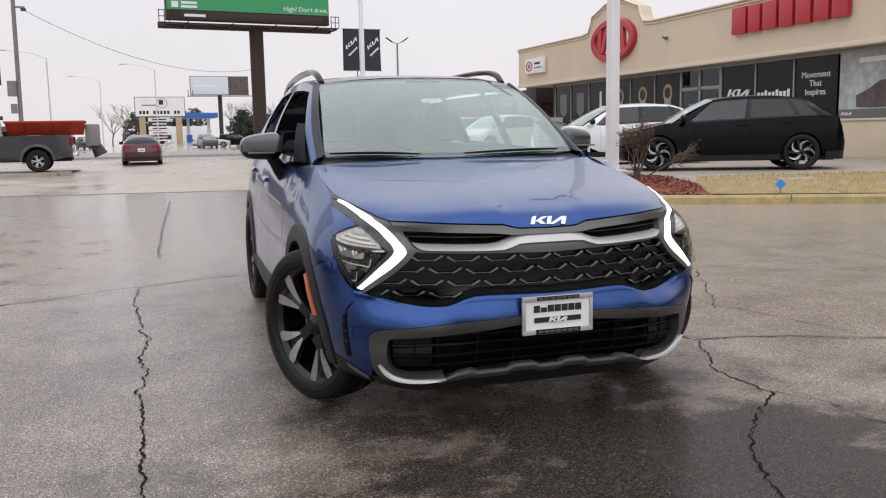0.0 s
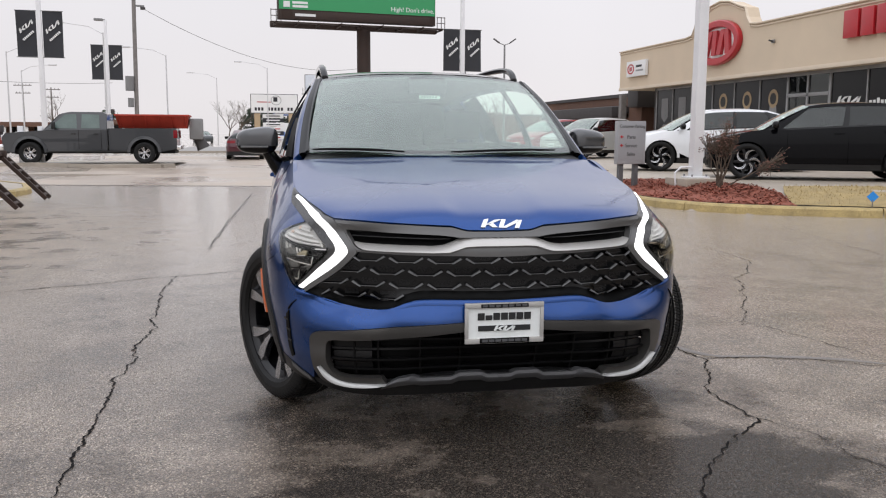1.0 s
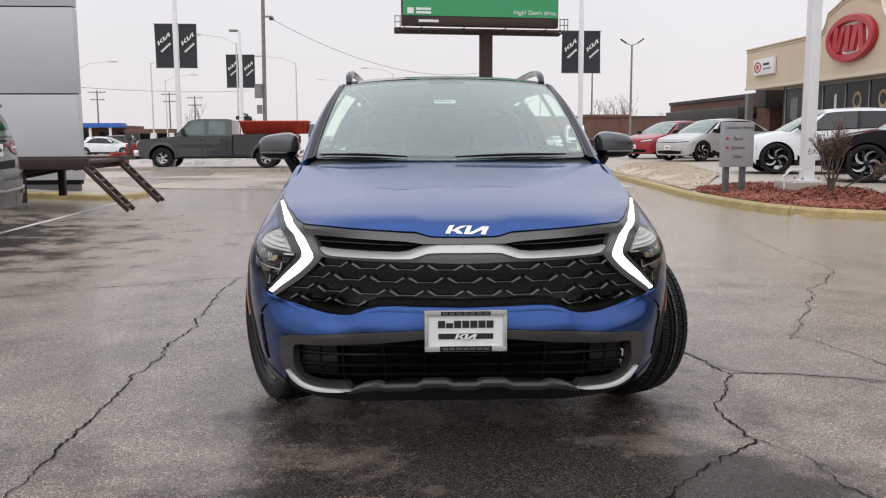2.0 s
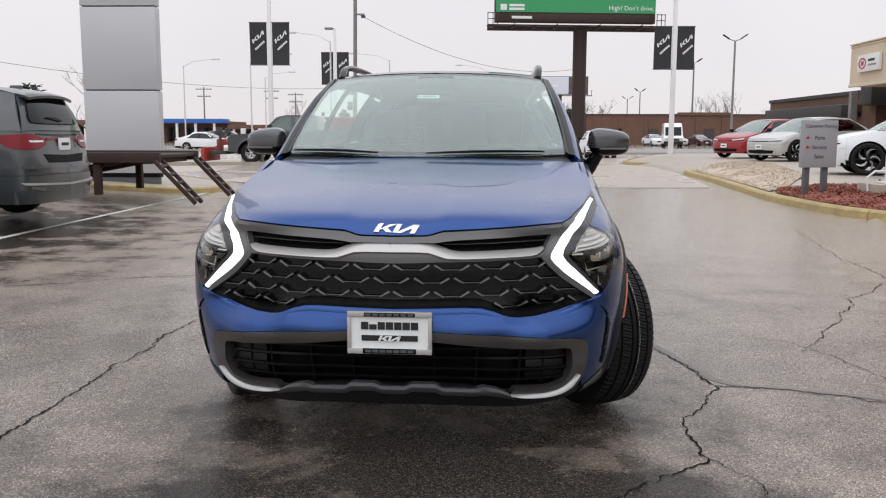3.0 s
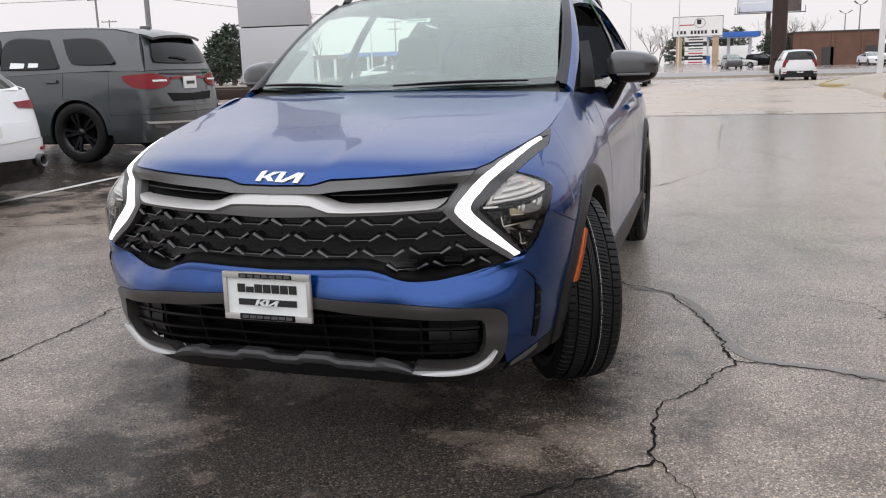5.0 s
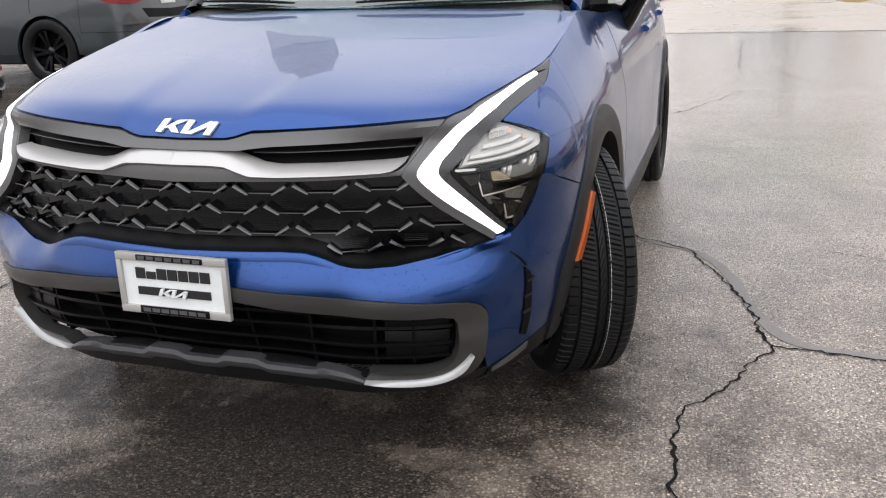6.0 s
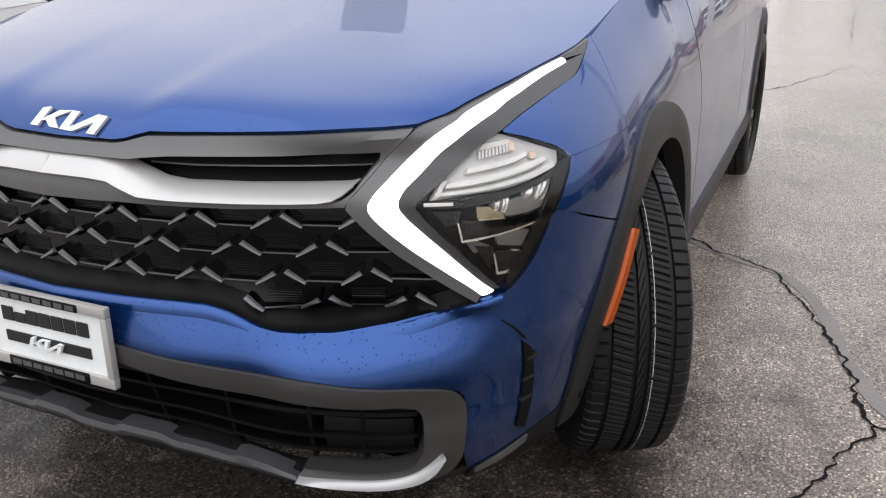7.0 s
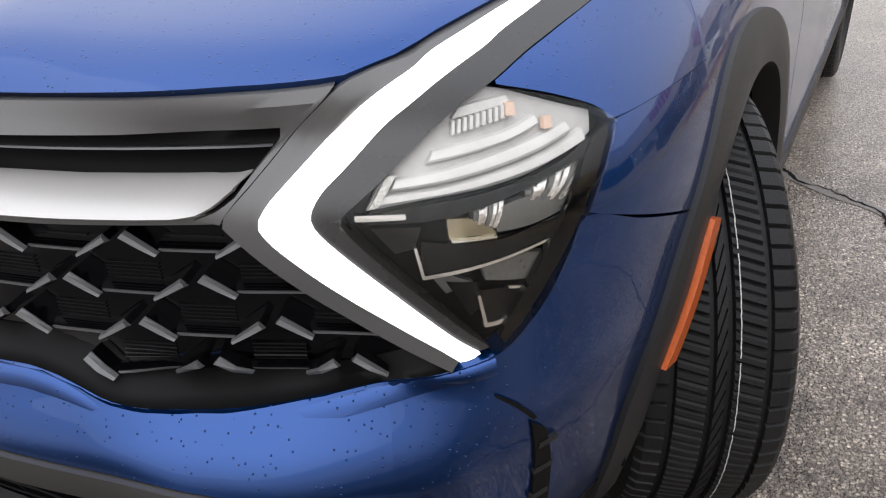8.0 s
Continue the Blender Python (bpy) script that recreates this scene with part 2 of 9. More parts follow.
M = {
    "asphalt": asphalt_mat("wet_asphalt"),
    "crack": mat("crack_fill", (0.006, 0.005, 0.005), 0.8, vary=0.4, bump=0.5, spec=0.1),
    "seal": mat("crack_sealer", (0.185, 0.165, 0.15), 0.5, vary=0.3, scale=6, fine=220, bump=0.6, spec=0.3),
    "concrete": mat("damp_concrete", (0.36, 0.31, 0.25), 0.5, vary=0.2, scale=0.6, fine=90, bump=0.3, rvary=0.3),
    "kerb": mat("worn_yellow_kerb", (0.38, 0.285, 0.12), 0.6, vary=0.45, scale=4, fine=50, bump=0.4),
    "kerb_grey": mat("kerb_concrete", (0.33, 0.29, 0.24), 0.65, vary=0.25, scale=3, bump=0.4),
    "mulch": mat("red_mulch", (0.25, 0.075, 0.045), 0.85, vary=0.5, scale=14, fine=90, bump=1.0),
    "soil_grass": mat("winter_turf", (0.32, 0.24, 0.11), 0.9, vary=0.35, scale=5, fine=140, bump=0.8),
    "blade": mat("dry_grass", (0.36, 0.27, 0.12), 0.8, vary=0.3, per_object=0.2),
    "line": mat("white_road_paint", (0.62, 0.60, 0.56), 0.5, vary=0.3, scale=9, fine=60, bump=0.2),
    "paint": paint_mat("blue_car_paint", (0.0020, 0.041, 0.182), 0.88, 0.30),
    "plastic": mat("grained_black_plastic", (0.014, 0.014, 0.0145), 0.46, vary=0.1, fine=700, bump=0.25, spec=0.35),
    "mirror_cap": mat("dark_grey_mirror_cap", (0.060, 0.061, 0.064), 0.22, 0.35, vary=0.06, fine=500, coat=0.8),
    "gloss_black": mat("gloss_black_trim", (0.002, 0.002, 0.0024), 0.10, vary=0.1, spec=0.3),
    "deep": mat("deep_black", (0.004, 0.004, 0.004), 0.6, vary=0.1, spec=0.15),
    "lamp_smoke": mat("smoked_lamp_floor", (0.13, 0.13, 0.125), 0.3, 0.3, vary=0.25, scale=30, fine=200),
    "lamp_olive": mat("amber_tinted_bowl", (0.33, 0.29, 0.20), 0.22, 0.7, vary=0.3, scale=30, fine=150),
    "lamp_dot": mat("dotted_lamp_strip", (0.50, 0.49, 0.47), 0.4, vary=0.75, scale=420, fine=600),
    "slat": mat("dark_slat_plastic", (0.005, 0.005, 0.0055), 0.35, vary=0.1, spec=0.3),
    "frame_grey": mat("grey_intake_paint", (0.075, 0.072, 0.068), 0.34, 0.4, vary=0.06, fine=400),
    "chalk": mat("grey_chalk", (0.42, 0.42, 0.40), 0.8, vary=0.5, scale=40, fine=200),
    "mask": mat("satin_graphite_trim", (0.105, 0.103, 0.10), 0.38, 0.3, vary=0.06, fine=400),
    "bezel": mat("dark_satin_bezel", (0.030, 0.029, 0.028), 0.28, vary=0.15, scale=20, fine=400),
    "bright_trim": mat("bright_silver_paint", (0.46, 0.46, 0.45), 0.25, 0.25, vary=0.04, fine=500, coat=0.4),
    "satin": mat("satin_silver_trim", (0.48, 0.465, 0.44), 0.36, 0.35, vary=0.05, fine=500),
    "wing_grey": mat("grey_grille_tip", (0.105, 0.105, 0.105), 0.30, 0.3, vary=0.08, fine=400),
    "gunmetal": mat("gunmetal_trim", (0.15, 0.15, 0.15), 0.30, 0.5, vary=0.08, fine=400),
    "chrome": mat("bright_metal", (0.75, 0.75, 0.75), 0.12, 1.0, vary=0.04),
    "alloy": mat("machined_alloy", (0.50, 0.50, 0.51), 0.25, 1.0, vary=0.08, fine=300),
    "black_alloy": mat("black_alloy", (0.005, 0.005, 0.006), 0.22, 0.0, vary=0.1, spec=0.4),
    "rubber": mat("tyre_rubber", (0.012, 0.012, 0.012), 0.42, vary=0.25, scale=12, fine=300, bump=0.2, spec=0.18),
    "drl": mat("lit_white_lamp", (1.0, 1.0, 1.0), 0.4, vary=0.0, emit=1.6),
    "lens": glass_mat("clear_lens", (0.96, 0.955, 0.94), 0.010),
    "lamp_silver": mat("lamp_reflector", (0.72, 0.71, 0.69), 0.18, 0.8, vary=0.2, scale=20, fine=150, bump=0.5),
    "lamp_white": mat("frosted_lamp_guide", (0.56, 0.555, 0.55), 0.35, vary=0.12, scale=30, fine=200, coat=0.3),
    "pale_amber": mat("pale_amber_lens", (0.62, 0.45, 0.36), 0.3, vary=0.1, coat=0.4),
    "lamp_grey_white": mat("hazy_lamp_ground", (0.46, 0.455, 0.45), 0.35, vary=0.15, scale=25, fine=120),
    "grey_plastic": mat("grey_moulded_plastic", (0.075, 0.075, 0.078), 0.42, vary=0.1, fine=500, bump=0.2),
    "amber": mat("amber_reflector", (0.55, 0.11, 0.02), 0.3, vary=0.15, fine=260, bump=0.3, coat=0.4),
    "windscreen": glass_mat("green_tinted_windscreen", (0.82, 0.91, 0.85), 0.145),
    "side_glass": glass_mat("side_glazing", (0.40, 0.42, 0.41), 0.05),
    "tint_pane": mat("dark_tinted_pane", (0.004, 0.005, 0.0055), 0.06, vary=0.2, scale=1.0, spec=0.28),
    "dark_glass": glass_mat("privacy_glazing", (0.15, 0.16, 0.165), 0.04),
    "seat": mat("black_leather", (0.05, 0.05, 0.052), 0.75, vary=0.15, bump=0.2, spec=0.15),
    "paper": mat("white_paper", (0.78, 0.80, 0.78), 0.6, vary=0.05),
    "ink": mat("black_print", (0.015, 0.015, 0.015), 0.5, vary=0.1),
    "emblem": mat("bright_silver_emblem", (0.82, 0.82, 0.82), 0.22, 0.35, vary=0.03),
    "red_lens": mat("red_tail_lens", (0.19, 0.004, 0.009), 0.15, vary=0.2, scale=6, spec=0.3),
    "stucco": mat("cream_stucco", (0.62, 0.51, 0.38), 0.85, vary=0.10, scale=0.8, fine=45, bump=0.5),
    "stucco_trim": mat("cream_trim", (0.66, 0.56, 0.44), 0.8, vary=0.08, scale=1.5, fine=60, bump=0.3),
    "red_sign": mat("red_sign_face", (0.42, 0.012, 0.02), 0.35, vary=0.12, coat=0.3),
    "white_sign": mat("white_sign_face", (0.76, 0.76, 0.75), 0.4, vary=0.05, scale=0.9),
    "window_film": mat("black_window_film", (0.005, 0.0055, 0.006), 0.16, vary=0.3, scale=0.8, spec=0.25),
    # opaque pane; the sky's reflection is put into its pale green colour
    "cab_glass": mat("cab_glass_sky_tone", (0.085, 0.12, 0.11), 0.06, vary=0.3, scale=1.5, spec=0.6),
    "mullion": mat("grey_aluminium", (0.30, 0.30, 0.30), 0.4, 0.5, vary=0.1),
    # lightened green-grey: reflections on the entrance glass put into the wall behind
    "door_reflection": mat("door_reflection_wall", (0.19, 0.23, 0.21), 0.5, vary=0.6, scale=2),
    "pylon": mat("grey_composite_panel", (0.48, 0.485, 0.50), 0.35, 0.15, vary=0.04, scale=0.5, fine=200),
    "rust_steel": mat("dark_brown_steel", (0.035, 0.018, 0.012), 0.65, vary=0.4, scale=3, fine=50, bump=0.4),
    "pole_white": mat("white_painted_steel", (0.74, 0.74, 0.75), 0.4, vary=0.08, scale=2, fine=50),
    "pole_grey": mat("galvanised_steel", (0.22, 0.22, 0.22), 0.5, 0.4, vary=0.15, scale=2),
    # pole_grey made paler: haze on the distant street lamps put into the colour
    "lamp_grey": mat("hazed_galvanised_steel", (0.60, 0.60, 0.60), 0.5, 0.3, vary=0.1, scale=2),
    "wood_pole": mat("weathered_pole_wood", (0.20, 0.185, 0.175), 0.85, vary=0.3, scale=6, bump=0.5),
    "banner": mat("black_banner_cloth", (0.018, 0.019, 0.024), 0.6, vary=0.1, scale=6),
    "green_board": mat("green_poster", (0.035, 0.30, 0.11), 0.5, vary=0.04, scale=0.4),
    "sign_grey": mat("grey_sign_panel", (0.30, 0.30, 0.31), 0.45, vary=0.05, scale=3),
    "sign_post": mat("dark_grey_post", (0.10, 0.10, 0.105), 0.5, vary=0.1),
    "brick": mat("brown_brick", (0.135, 0.072, 0.05), 0.85, vary=0.3, scale=1.2, fine=25, bump=0.3),
    "tan_block": mat("tan_masonry", (0.42, 0.31, 0.19), 0.8, vary=0.2, scale=1.5, fine=30, bump=0.3),
    "far_dark": mat("dark_roof_trim", (0.05, 0.045, 0.045), 0.7, vary=0.2),
    "blue_trim": mat("blue_canopy", (0.03, 0.12, 0.42), 0.45, vary=0.1),
    "bark": mat("grey_brown_bark", (0.10, 0.075, 0.055), 0.9, vary=0.3, scale=10, bump=0.5),
    "needle": mat("dark_conifer", (0.035, 0.05, 0.03), 0.8, vary=0.4, scale=2, fine=30),
    "dead_leaf": mat("dry_brown_leaf", (0.14, 0.055, 0.035), 0.8, vary=0.4, scale=30, per_object=0.2),
    "white_paint": paint_mat("white_car_paint", (0.74, 0.75, 0.76), 0.0, 0.4, False),
    "grey_paint": paint_mat("grey_green_car_paint", (0.036, 0.042, 0.044), 0.0, 0.35, False),
    "truck_paint": paint_mat("dark_grey_truck_paint", (0.040, 0.042, 0.046), 0.3, 0.35, False),
    "black_paint": mat("black_car_paint", (0.0025, 0.0025, 0.0032), 0.10, 0.0, vary=0.06, scale=1.0, fine=500, spec=0.12),
    "silver_paint": paint_mat("pearl_silver_car_paint", (0.50, 0.50, 0.48), 0.4, 0.35, False),
    "red_paint": paint_mat("red_car_paint", (0.30, 0.012, 0.02), 0.2, 0.35, False),
    "maroon_paint": paint_mat("maroon_car_paint", (0.07, 0.01, 0.018), 0.2, 0.35, False),
    "spreader": mat("faded_red_steel", (0.36, 0.035, 0.018), 0.6, vary=0.25, scale=3, bump=0.2),
    "blue_flag": mat("blue_marker", (0.02, 0.25, 0.70), 0.5, vary=0.05),
    "grey_poster": mat("grey_printed_poster", (0.36, 0.39, 0.38), 0.4, vary=0.45, scale=0.7, fine=5),
    "sky_poster": mat("pale_poster", (0.62, 0.66, 0.72), 0.5, vary=0.08, scale=0.3),
    "dark_poster": mat("dark_poster", (0.10, 0.07, 0.07), 0.5, vary=0.6, scale=0.5, fine=3),
    "gravel": mat("tan_gravel", (0.50, 0.41, 0.31), 0.8, vary=0.35, scale=25, fine=120, bump=0.6),
    "driveway": mat("pale_worn_driveway", (0.37, 0.305, 0.245), 0.36, vary=0.32, scale=0.35, fine=60, bump=0.25, rvary=0.5),
    "road": mat("far_road", (0.21, 0.195, 0.18), 0.4, vary=0.15, scale=0.2, fine=6),
}

# ---------------------------------------------------------------- curves and skins
def curve(points, x):
    """A smooth monotone curve through (x, y) points."""
    n = len(points)
    if x <= points[0][0]:
        return points[0][1]
    if x >= points[-1][0]:
        return points[-1][1]
    i = 0
    while points[i + 1][0] < x:
        i += 1
    (x0, y0), (x1, y1) = points[i], points[i + 1]
    h = x1 - x0
    d = (y1 - y0) / h

    def slope(k):
        if k <= 0 or k >= n - 1:
            return d
        a = (points[k][1] - points[k - 1][1]) / (points[k][0] - points[k - 1][0])
        b = (points[k + 1][1] - points[k][1]) / (points[k + 1][0] - points[k][0])
        return 0.0 if a * b <= 0 else 2 * a * b / (a + b)

    m0, m1, t = slope(i), slope(i + 1), (x - x0) / h
    return ((2 * t ** 3 - 3 * t ** 2 + 1) * y0 + (t ** 3 - 2 * t ** 2 + t) * h * m0
            + (3 * t ** 2 - 2 * t ** 3) * y1 + (t ** 3 - t ** 2) * h * m1)


def step(a, b, x):
    t = min(1.0, max(0.0, (x - a) / (b - a)))
    return t * t * (3 - 2 * t)


def spline(points, n):
    """n points along a Catmull-Rom curve through points of any dimension."""
    p = [np.array(q, float) for q in points]
    p = [2 * p[0] - p[1]] + p + [2 * p[-1] - p[-2]]
    out = []
    m = len(p) - 3
    for k in range(n):
        s = k / (n - 1) * m
        i = min(int(s), m - 1)
        t = s - i
        a, b, c, d = p[i:i + 4]
        out.append(0.5 * (2 * b + (c - a) * t + (2 * a - 5 * b + 4 * c - d) * t * t + (3 * b - a - 3 * c + d) * t ** 3))
    return out


class Skin:
    """The shell of a car: a plan outline from the nose round to the tail, drawn in by a profile over the height."""

    def __init__(self, plan, inset):
        pts = np.array(spline(plan, 420))
        seg = np.hypot(*np.diff(pts, axis=0).T)
        self.u = np.concatenate([[0], np.cumsum(seg)])
        self.pts = pts
        tan = np.gradient(pts, self.u, axis=0)
        tan /= np.linalg.norm(tan, axis=1)[:, None]
        self.nor = np.stack([-tan[:, 1], tan[:, 0]], 1)
        self.inset = inset

    def plan(self, u):
        a = abs(u)
        q = [np.interp(a, self.u, self.pts[:, k]) for k in (0, 1)]
        n = [np.interp(a, self.u, self.nor[:, k]) for k in (0, 1)]
        return q, n

    def u_at(self, y):
        return float(np.interp(y, self.pts[:, 1], self.u))

    def at(self, u, z, out=0.0):
        q, n = self.plan(u)
        d = self.inset(q[0], q[1], z) - out
        x, y = q[0] + n[0] * d, q[1] + n[1] * d
        return (x if u >= 0 else -x, y, z)


SUV_PLAN = [(0, 0), (0.2, 0.012), (0.4, 0.048), (0.57, 0.10), (0.68, 0.150), (0.75, 0.192), (0.80, 0.236), (0.845, 0.30), (0.88, 0.375), (0.905, 0.46),
            (0.922, 0.57), (0.931, 0.72), (0.934, 0.95), (0.935, 1.6), (0.935, 2.6), (0.925, 3.4), (0.90, 4.0), (0.86, 4.35), (0.74, 4.58), (0.45, 4.65), (0, 4.66)]
SUV_NOSE = [(0.20, 0.15), (0.28, 0.095), (0.33, 0.072), (0.39, 0.05), (0.45, 0.028), (0.50, 0.014), (0.53, 0.012), (0.56, 0.017), (0.585, 0.025), (0.61, 0.035), (0.635, 0.047), (0.69, 0.048), (0.75, 0.046), (0.80, 0.048), (0.85, 0.078), (0.87, 0.095), (0.905, 0.115), (0.925, 0.14), (1.0, 0.30)]
SUV_EDGE_Z = [(0.2, 0.92), (0.5, 0.966), (0.73, 1.01), (0.95, 1.06), (1.25, 1.125), (1.6, 1.10), (2.5, 1.13), (3.6, 1.17), (4.5, 1.15)]
SUV_EDGE_IN = [(0.2, 0.15), (0.5, 0.15), (0.73, 0.139), (1.25, 0.145), (1.6, 0.09), (2.5, 0.075), (3.8, 0.09), (4.5, 0.12)]


def suv_inset(x, y, z):
    nose = curve(SUV_NOSE, z)
    ze, ie = curve(SUV_EDGE_Z, y), curve(SUV_EDGE_IN, y)
    side = ie * max(0.0, (z - 0.70) / (ze - 0.70)) ** 2.2 + 0.05 * step(0.42, 0.18, z)
    w = step(0.62, 0.93, x) if y < 1.5 else 1.0
    nose -= 0.042 * step(0.2, 0.5, x) * step(0.47, 0.36, z) + 0.034 * step(0.3, 0.62, x) * step(0.86, 0.915, z)
    band = step(0.40, 0.52, x) * step(0.86, 0.74, x)
    nose += band * (0.044 * step(0.46, 0.66, z) * step(0.63, 0.60, z) - 0.014 * step(0.585, 0.49, z) * step(0.40, 0.46, z))
    if y < 0.6:
        nose += 0.013 * math.exp(-((x - 0.732) / 0.034) ** 2) * step(0.85, 0.90, z)
    tuck = 0.030 * step(0.62, 0.34, z) * step(0.62, 0.82, x) * step(0.85, 0.45, y)
    nose, side = nose + tuck, side + tuck
    if y > 4.3:
        side += 0.25 * step(0.6, 1.2, z) * step(4.3, 4.6, y)
    return nose * (1 - w) + side * w

# ---------------------------------------------------------------- mesh helpers
def mesh_ob(name, verts, faces, material, parent=None, label="", smooth=True, sharp=38, at=None):
    me = bpy.data.meshes.new(name)
    me.from_pydata([tuple(v) for v in verts], [], [tuple(f) for f in faces])
    me.validate()
    if smooth:
        me.polygons.foreach_set("use_smooth", [True] * len(me.polygons))
        me.set_sharp_from_angle(angle=radians(sharp))
    me.materials.append(M[material] if isinstance(material, str) else material)
    me.update()
    ob = new(name, me)
    if parent is not None:
        ob.parent = parent
    if at is not None:
        ob.matrix_basis = at
    if label:
        ob["label"] = label
    return ob


def bm_ob(name, bm, material, parent=None, label="", smooth=True, sharp=38, at=None):
    bmesh.ops.recalc_face_normals(bm, faces=bm.faces)
    me = bpy.data.meshes.new(name)
    bm.to_mesh(me)
    bm.free()
    if smooth:
        me.polygons.foreach_set("use_smooth", [True] * len(me.polygons))
        me.set_sharp_from_angle(angle=radians(sharp))
    me.materials.append(M[material] if isinstance(material, str) else material)
    ob = new(name, me)
    if parent is not None:
        ob.parent = parent
    if at is not None:
        ob.matrix_basis = at
    if label:
        ob["label"] = label
    return ob


def thing(name, m, label, category, group="", kind=""):
    ob = new(name)
    ob.matrix_basis = m
    ob.empty_display_size = 0.1
    return tagged(ob, label, category, group, kind)


def grid_faces(nu, nv, close_u=False):
    f = []
    for i in range(nu if close_u else nu - 1):
        for j in range(nv - 1):
            a, b = i * nv + j, ((i + 1) % nu) * nv + j
            f.append((a, b, b + 1, a + 1))
    return f


def slab(P, Q, nu, nv):
    """A closed sheet: outer grid P, inner grid Q (same size), joined at the rim."""
    n = nu * nv
    F = [f for f in grid_faces(nu, nv)] + [tuple(n + k for k in reversed(f)) for f in grid_faces(nu, nv)]
    rim = [j for j in range(nv)] + [i * nv + nv - 1 for i in range(1, nu)] + [(nu - 1) * nv + j for j in range(nv - 2, -1, -1)] + [i * nv for i in range(nu - 2, 0, -1)]
    for k in range(len(rim)):
        a, b = rim[k], rim[(k + 1) % len(rim)]
        F.append((b, a, n + a, n + b))
    return P + Q, F


def resample(points, n, smooth=True):
    """n points at even length along a polyline or a curve through points."""
    p = np.array(spline(points, max(60, 12 * len(points))) if smooth else points, float)
    d = np.concatenate([[0], np.cumsum(np.linalg.norm(np.diff(p, axis=0), axis=1))])
    t = np.linspace(0, d[-1], n)
    return np.stack([np.interp(t, d, p[:, k]) for k in range(p.shape[1])], 1)


def panel(name, sk, A, B, material, parent, nu=24, nv=6, out=0.0, thick=0.02, smooth=True, side=1, label="", sharp=38, crown=0.0, even=True):
    """A piece of a car's skin between two lines A and B given as (u, z), with a rim that turns inwards."""
    a = resample(A, nu, smooth) if even else np.array(A, float)
    b = resample(B, nu, smooth) if even else np.array(B, float)
    nu = len(a)
    P, Q = [], []
    for i in range(nu):
        for j in range(nv):
            t = j / (nv - 1)
            u, z = a[i] * (1 - t) + b[i] * t
            s = math.sin(math.pi * t)
            o = out(u, z) if callable(out) else out
            P.append(sk.at(side * u, z, o + crown * s))
            Q.append(sk.at(side * u, z, o - thick))
    V, F = slab(P, Q, nu, nv)
    return mesh_ob(name, V, F, material, parent, label, sharp=sharp)


def box_bm(bm, x0, x1, y0, y1, z0, z1, bevel=0.0):
    r = bmesh.ops.create_cube(bm, size=1.0)
    for v in r["verts"]:
        v.co = Vector(((v.co.x + 0.5) * (x1 - x0) + x0, (v.co.y + 0.5) * (y1 - y0) + y0, (v.co.z + 0.5) * (z1 - z0) + z0))
    if bevel:
        es = list({e for v in r["verts"] for e in v.link_edges})
        bmesh.ops.bevel(bm, geom=es, offset=bevel, segments=2, affect="EDGES", profile=0.6)


def box(name, x0, x1, y0, y1, z0, z1, material, parent=None, bevel=0.01, label="", at=None):
    bm = bmesh.new()
    box_bm(bm, x0, x1, y0, y1, z0, z1, bevel)
    return bm_ob(name, bm, material, parent, label, at=at)


def tube_data(points, radius, n=10):
    """A round bar along points; radius a number or one per point."""
    p = [Vector(q) for q in points]
    V, F = [], []
    side = None
    for i, q in enumerate(p):
        d = (p[min(i + 1, len(p) - 1)] - p[max(i - 1, 0)]).normalized()
        if side is None:
            side = d.orthogonal().normalized()
        side = (side - d * side.dot(d)).normalized()
        up = d.cross(side)
        r = radius[i] if isinstance(radius, (list, tuple)) else radius
        for k in range(n):
            a = 2 * math.pi * k / n
            V.append(q + (side * math.cos(a) + up * math.sin(a)) * r)
    for i in range(len(p) - 1):
        for k in range(n):
            a, b = i * n + k, i * n + (k + 1) % n
            F.append((a, b, b + n, a + n))
    F.append(tuple(range(n - 1, -1, -1)))
    F.append(tuple((len(p) - 1) * n + k for k in range(n)))
    return V, F


def tube(name, points, radius, material, parent=None, n=10, label="", at=None):
    V, F = tube_data(points, radius, n)
    return mesh_ob(name, V, F, material, parent, label, at=at)


def lathe(name, profile, material, parent=None, n=48, axis="x", label="", at=None, sharp=38):
    """A body turned about an axis from (radius, along) points."""
    V, F = [], []
    m = len(profile)
    for i in range(n):
        a = 2 * math.pi * i / n
        for r, t in profile:
            c, s = r * math.cos(a), r * math.sin(a)
            V.append((t, c, s) if axis == "x" else (c, s, t))
    F = grid_faces(n, m, True)
    return mesh_ob(name, V, F, material, parent, label, at=at, sharp=sharp)


def extrude_poly(name, outline, depth, material, parent=None, label="", at=None, bevel=0.0):
    """A flat plate: outline in x and z, thickness along y from 0 back to depth."""
    bm = bmesh.new()
    vs = [bm.verts.new((x, 0, z)) for x, z in outline]
    f = bm.faces.new(vs)
    r = bmesh.ops.extrude_face_region(bm, geom=[f])
    for v in r["geom"]:
        if isinstance(v, bmesh.types.BMVert):
            v.co.y += depth
    if bevel:
        bmesh.ops.bevel(bm, geom=[e for e in bm.edges], offset=bevel, segments=1, affect="EDGES")
    return bm_ob(name, bm, material, parent, label, smooth=bevel > 0, at=at)


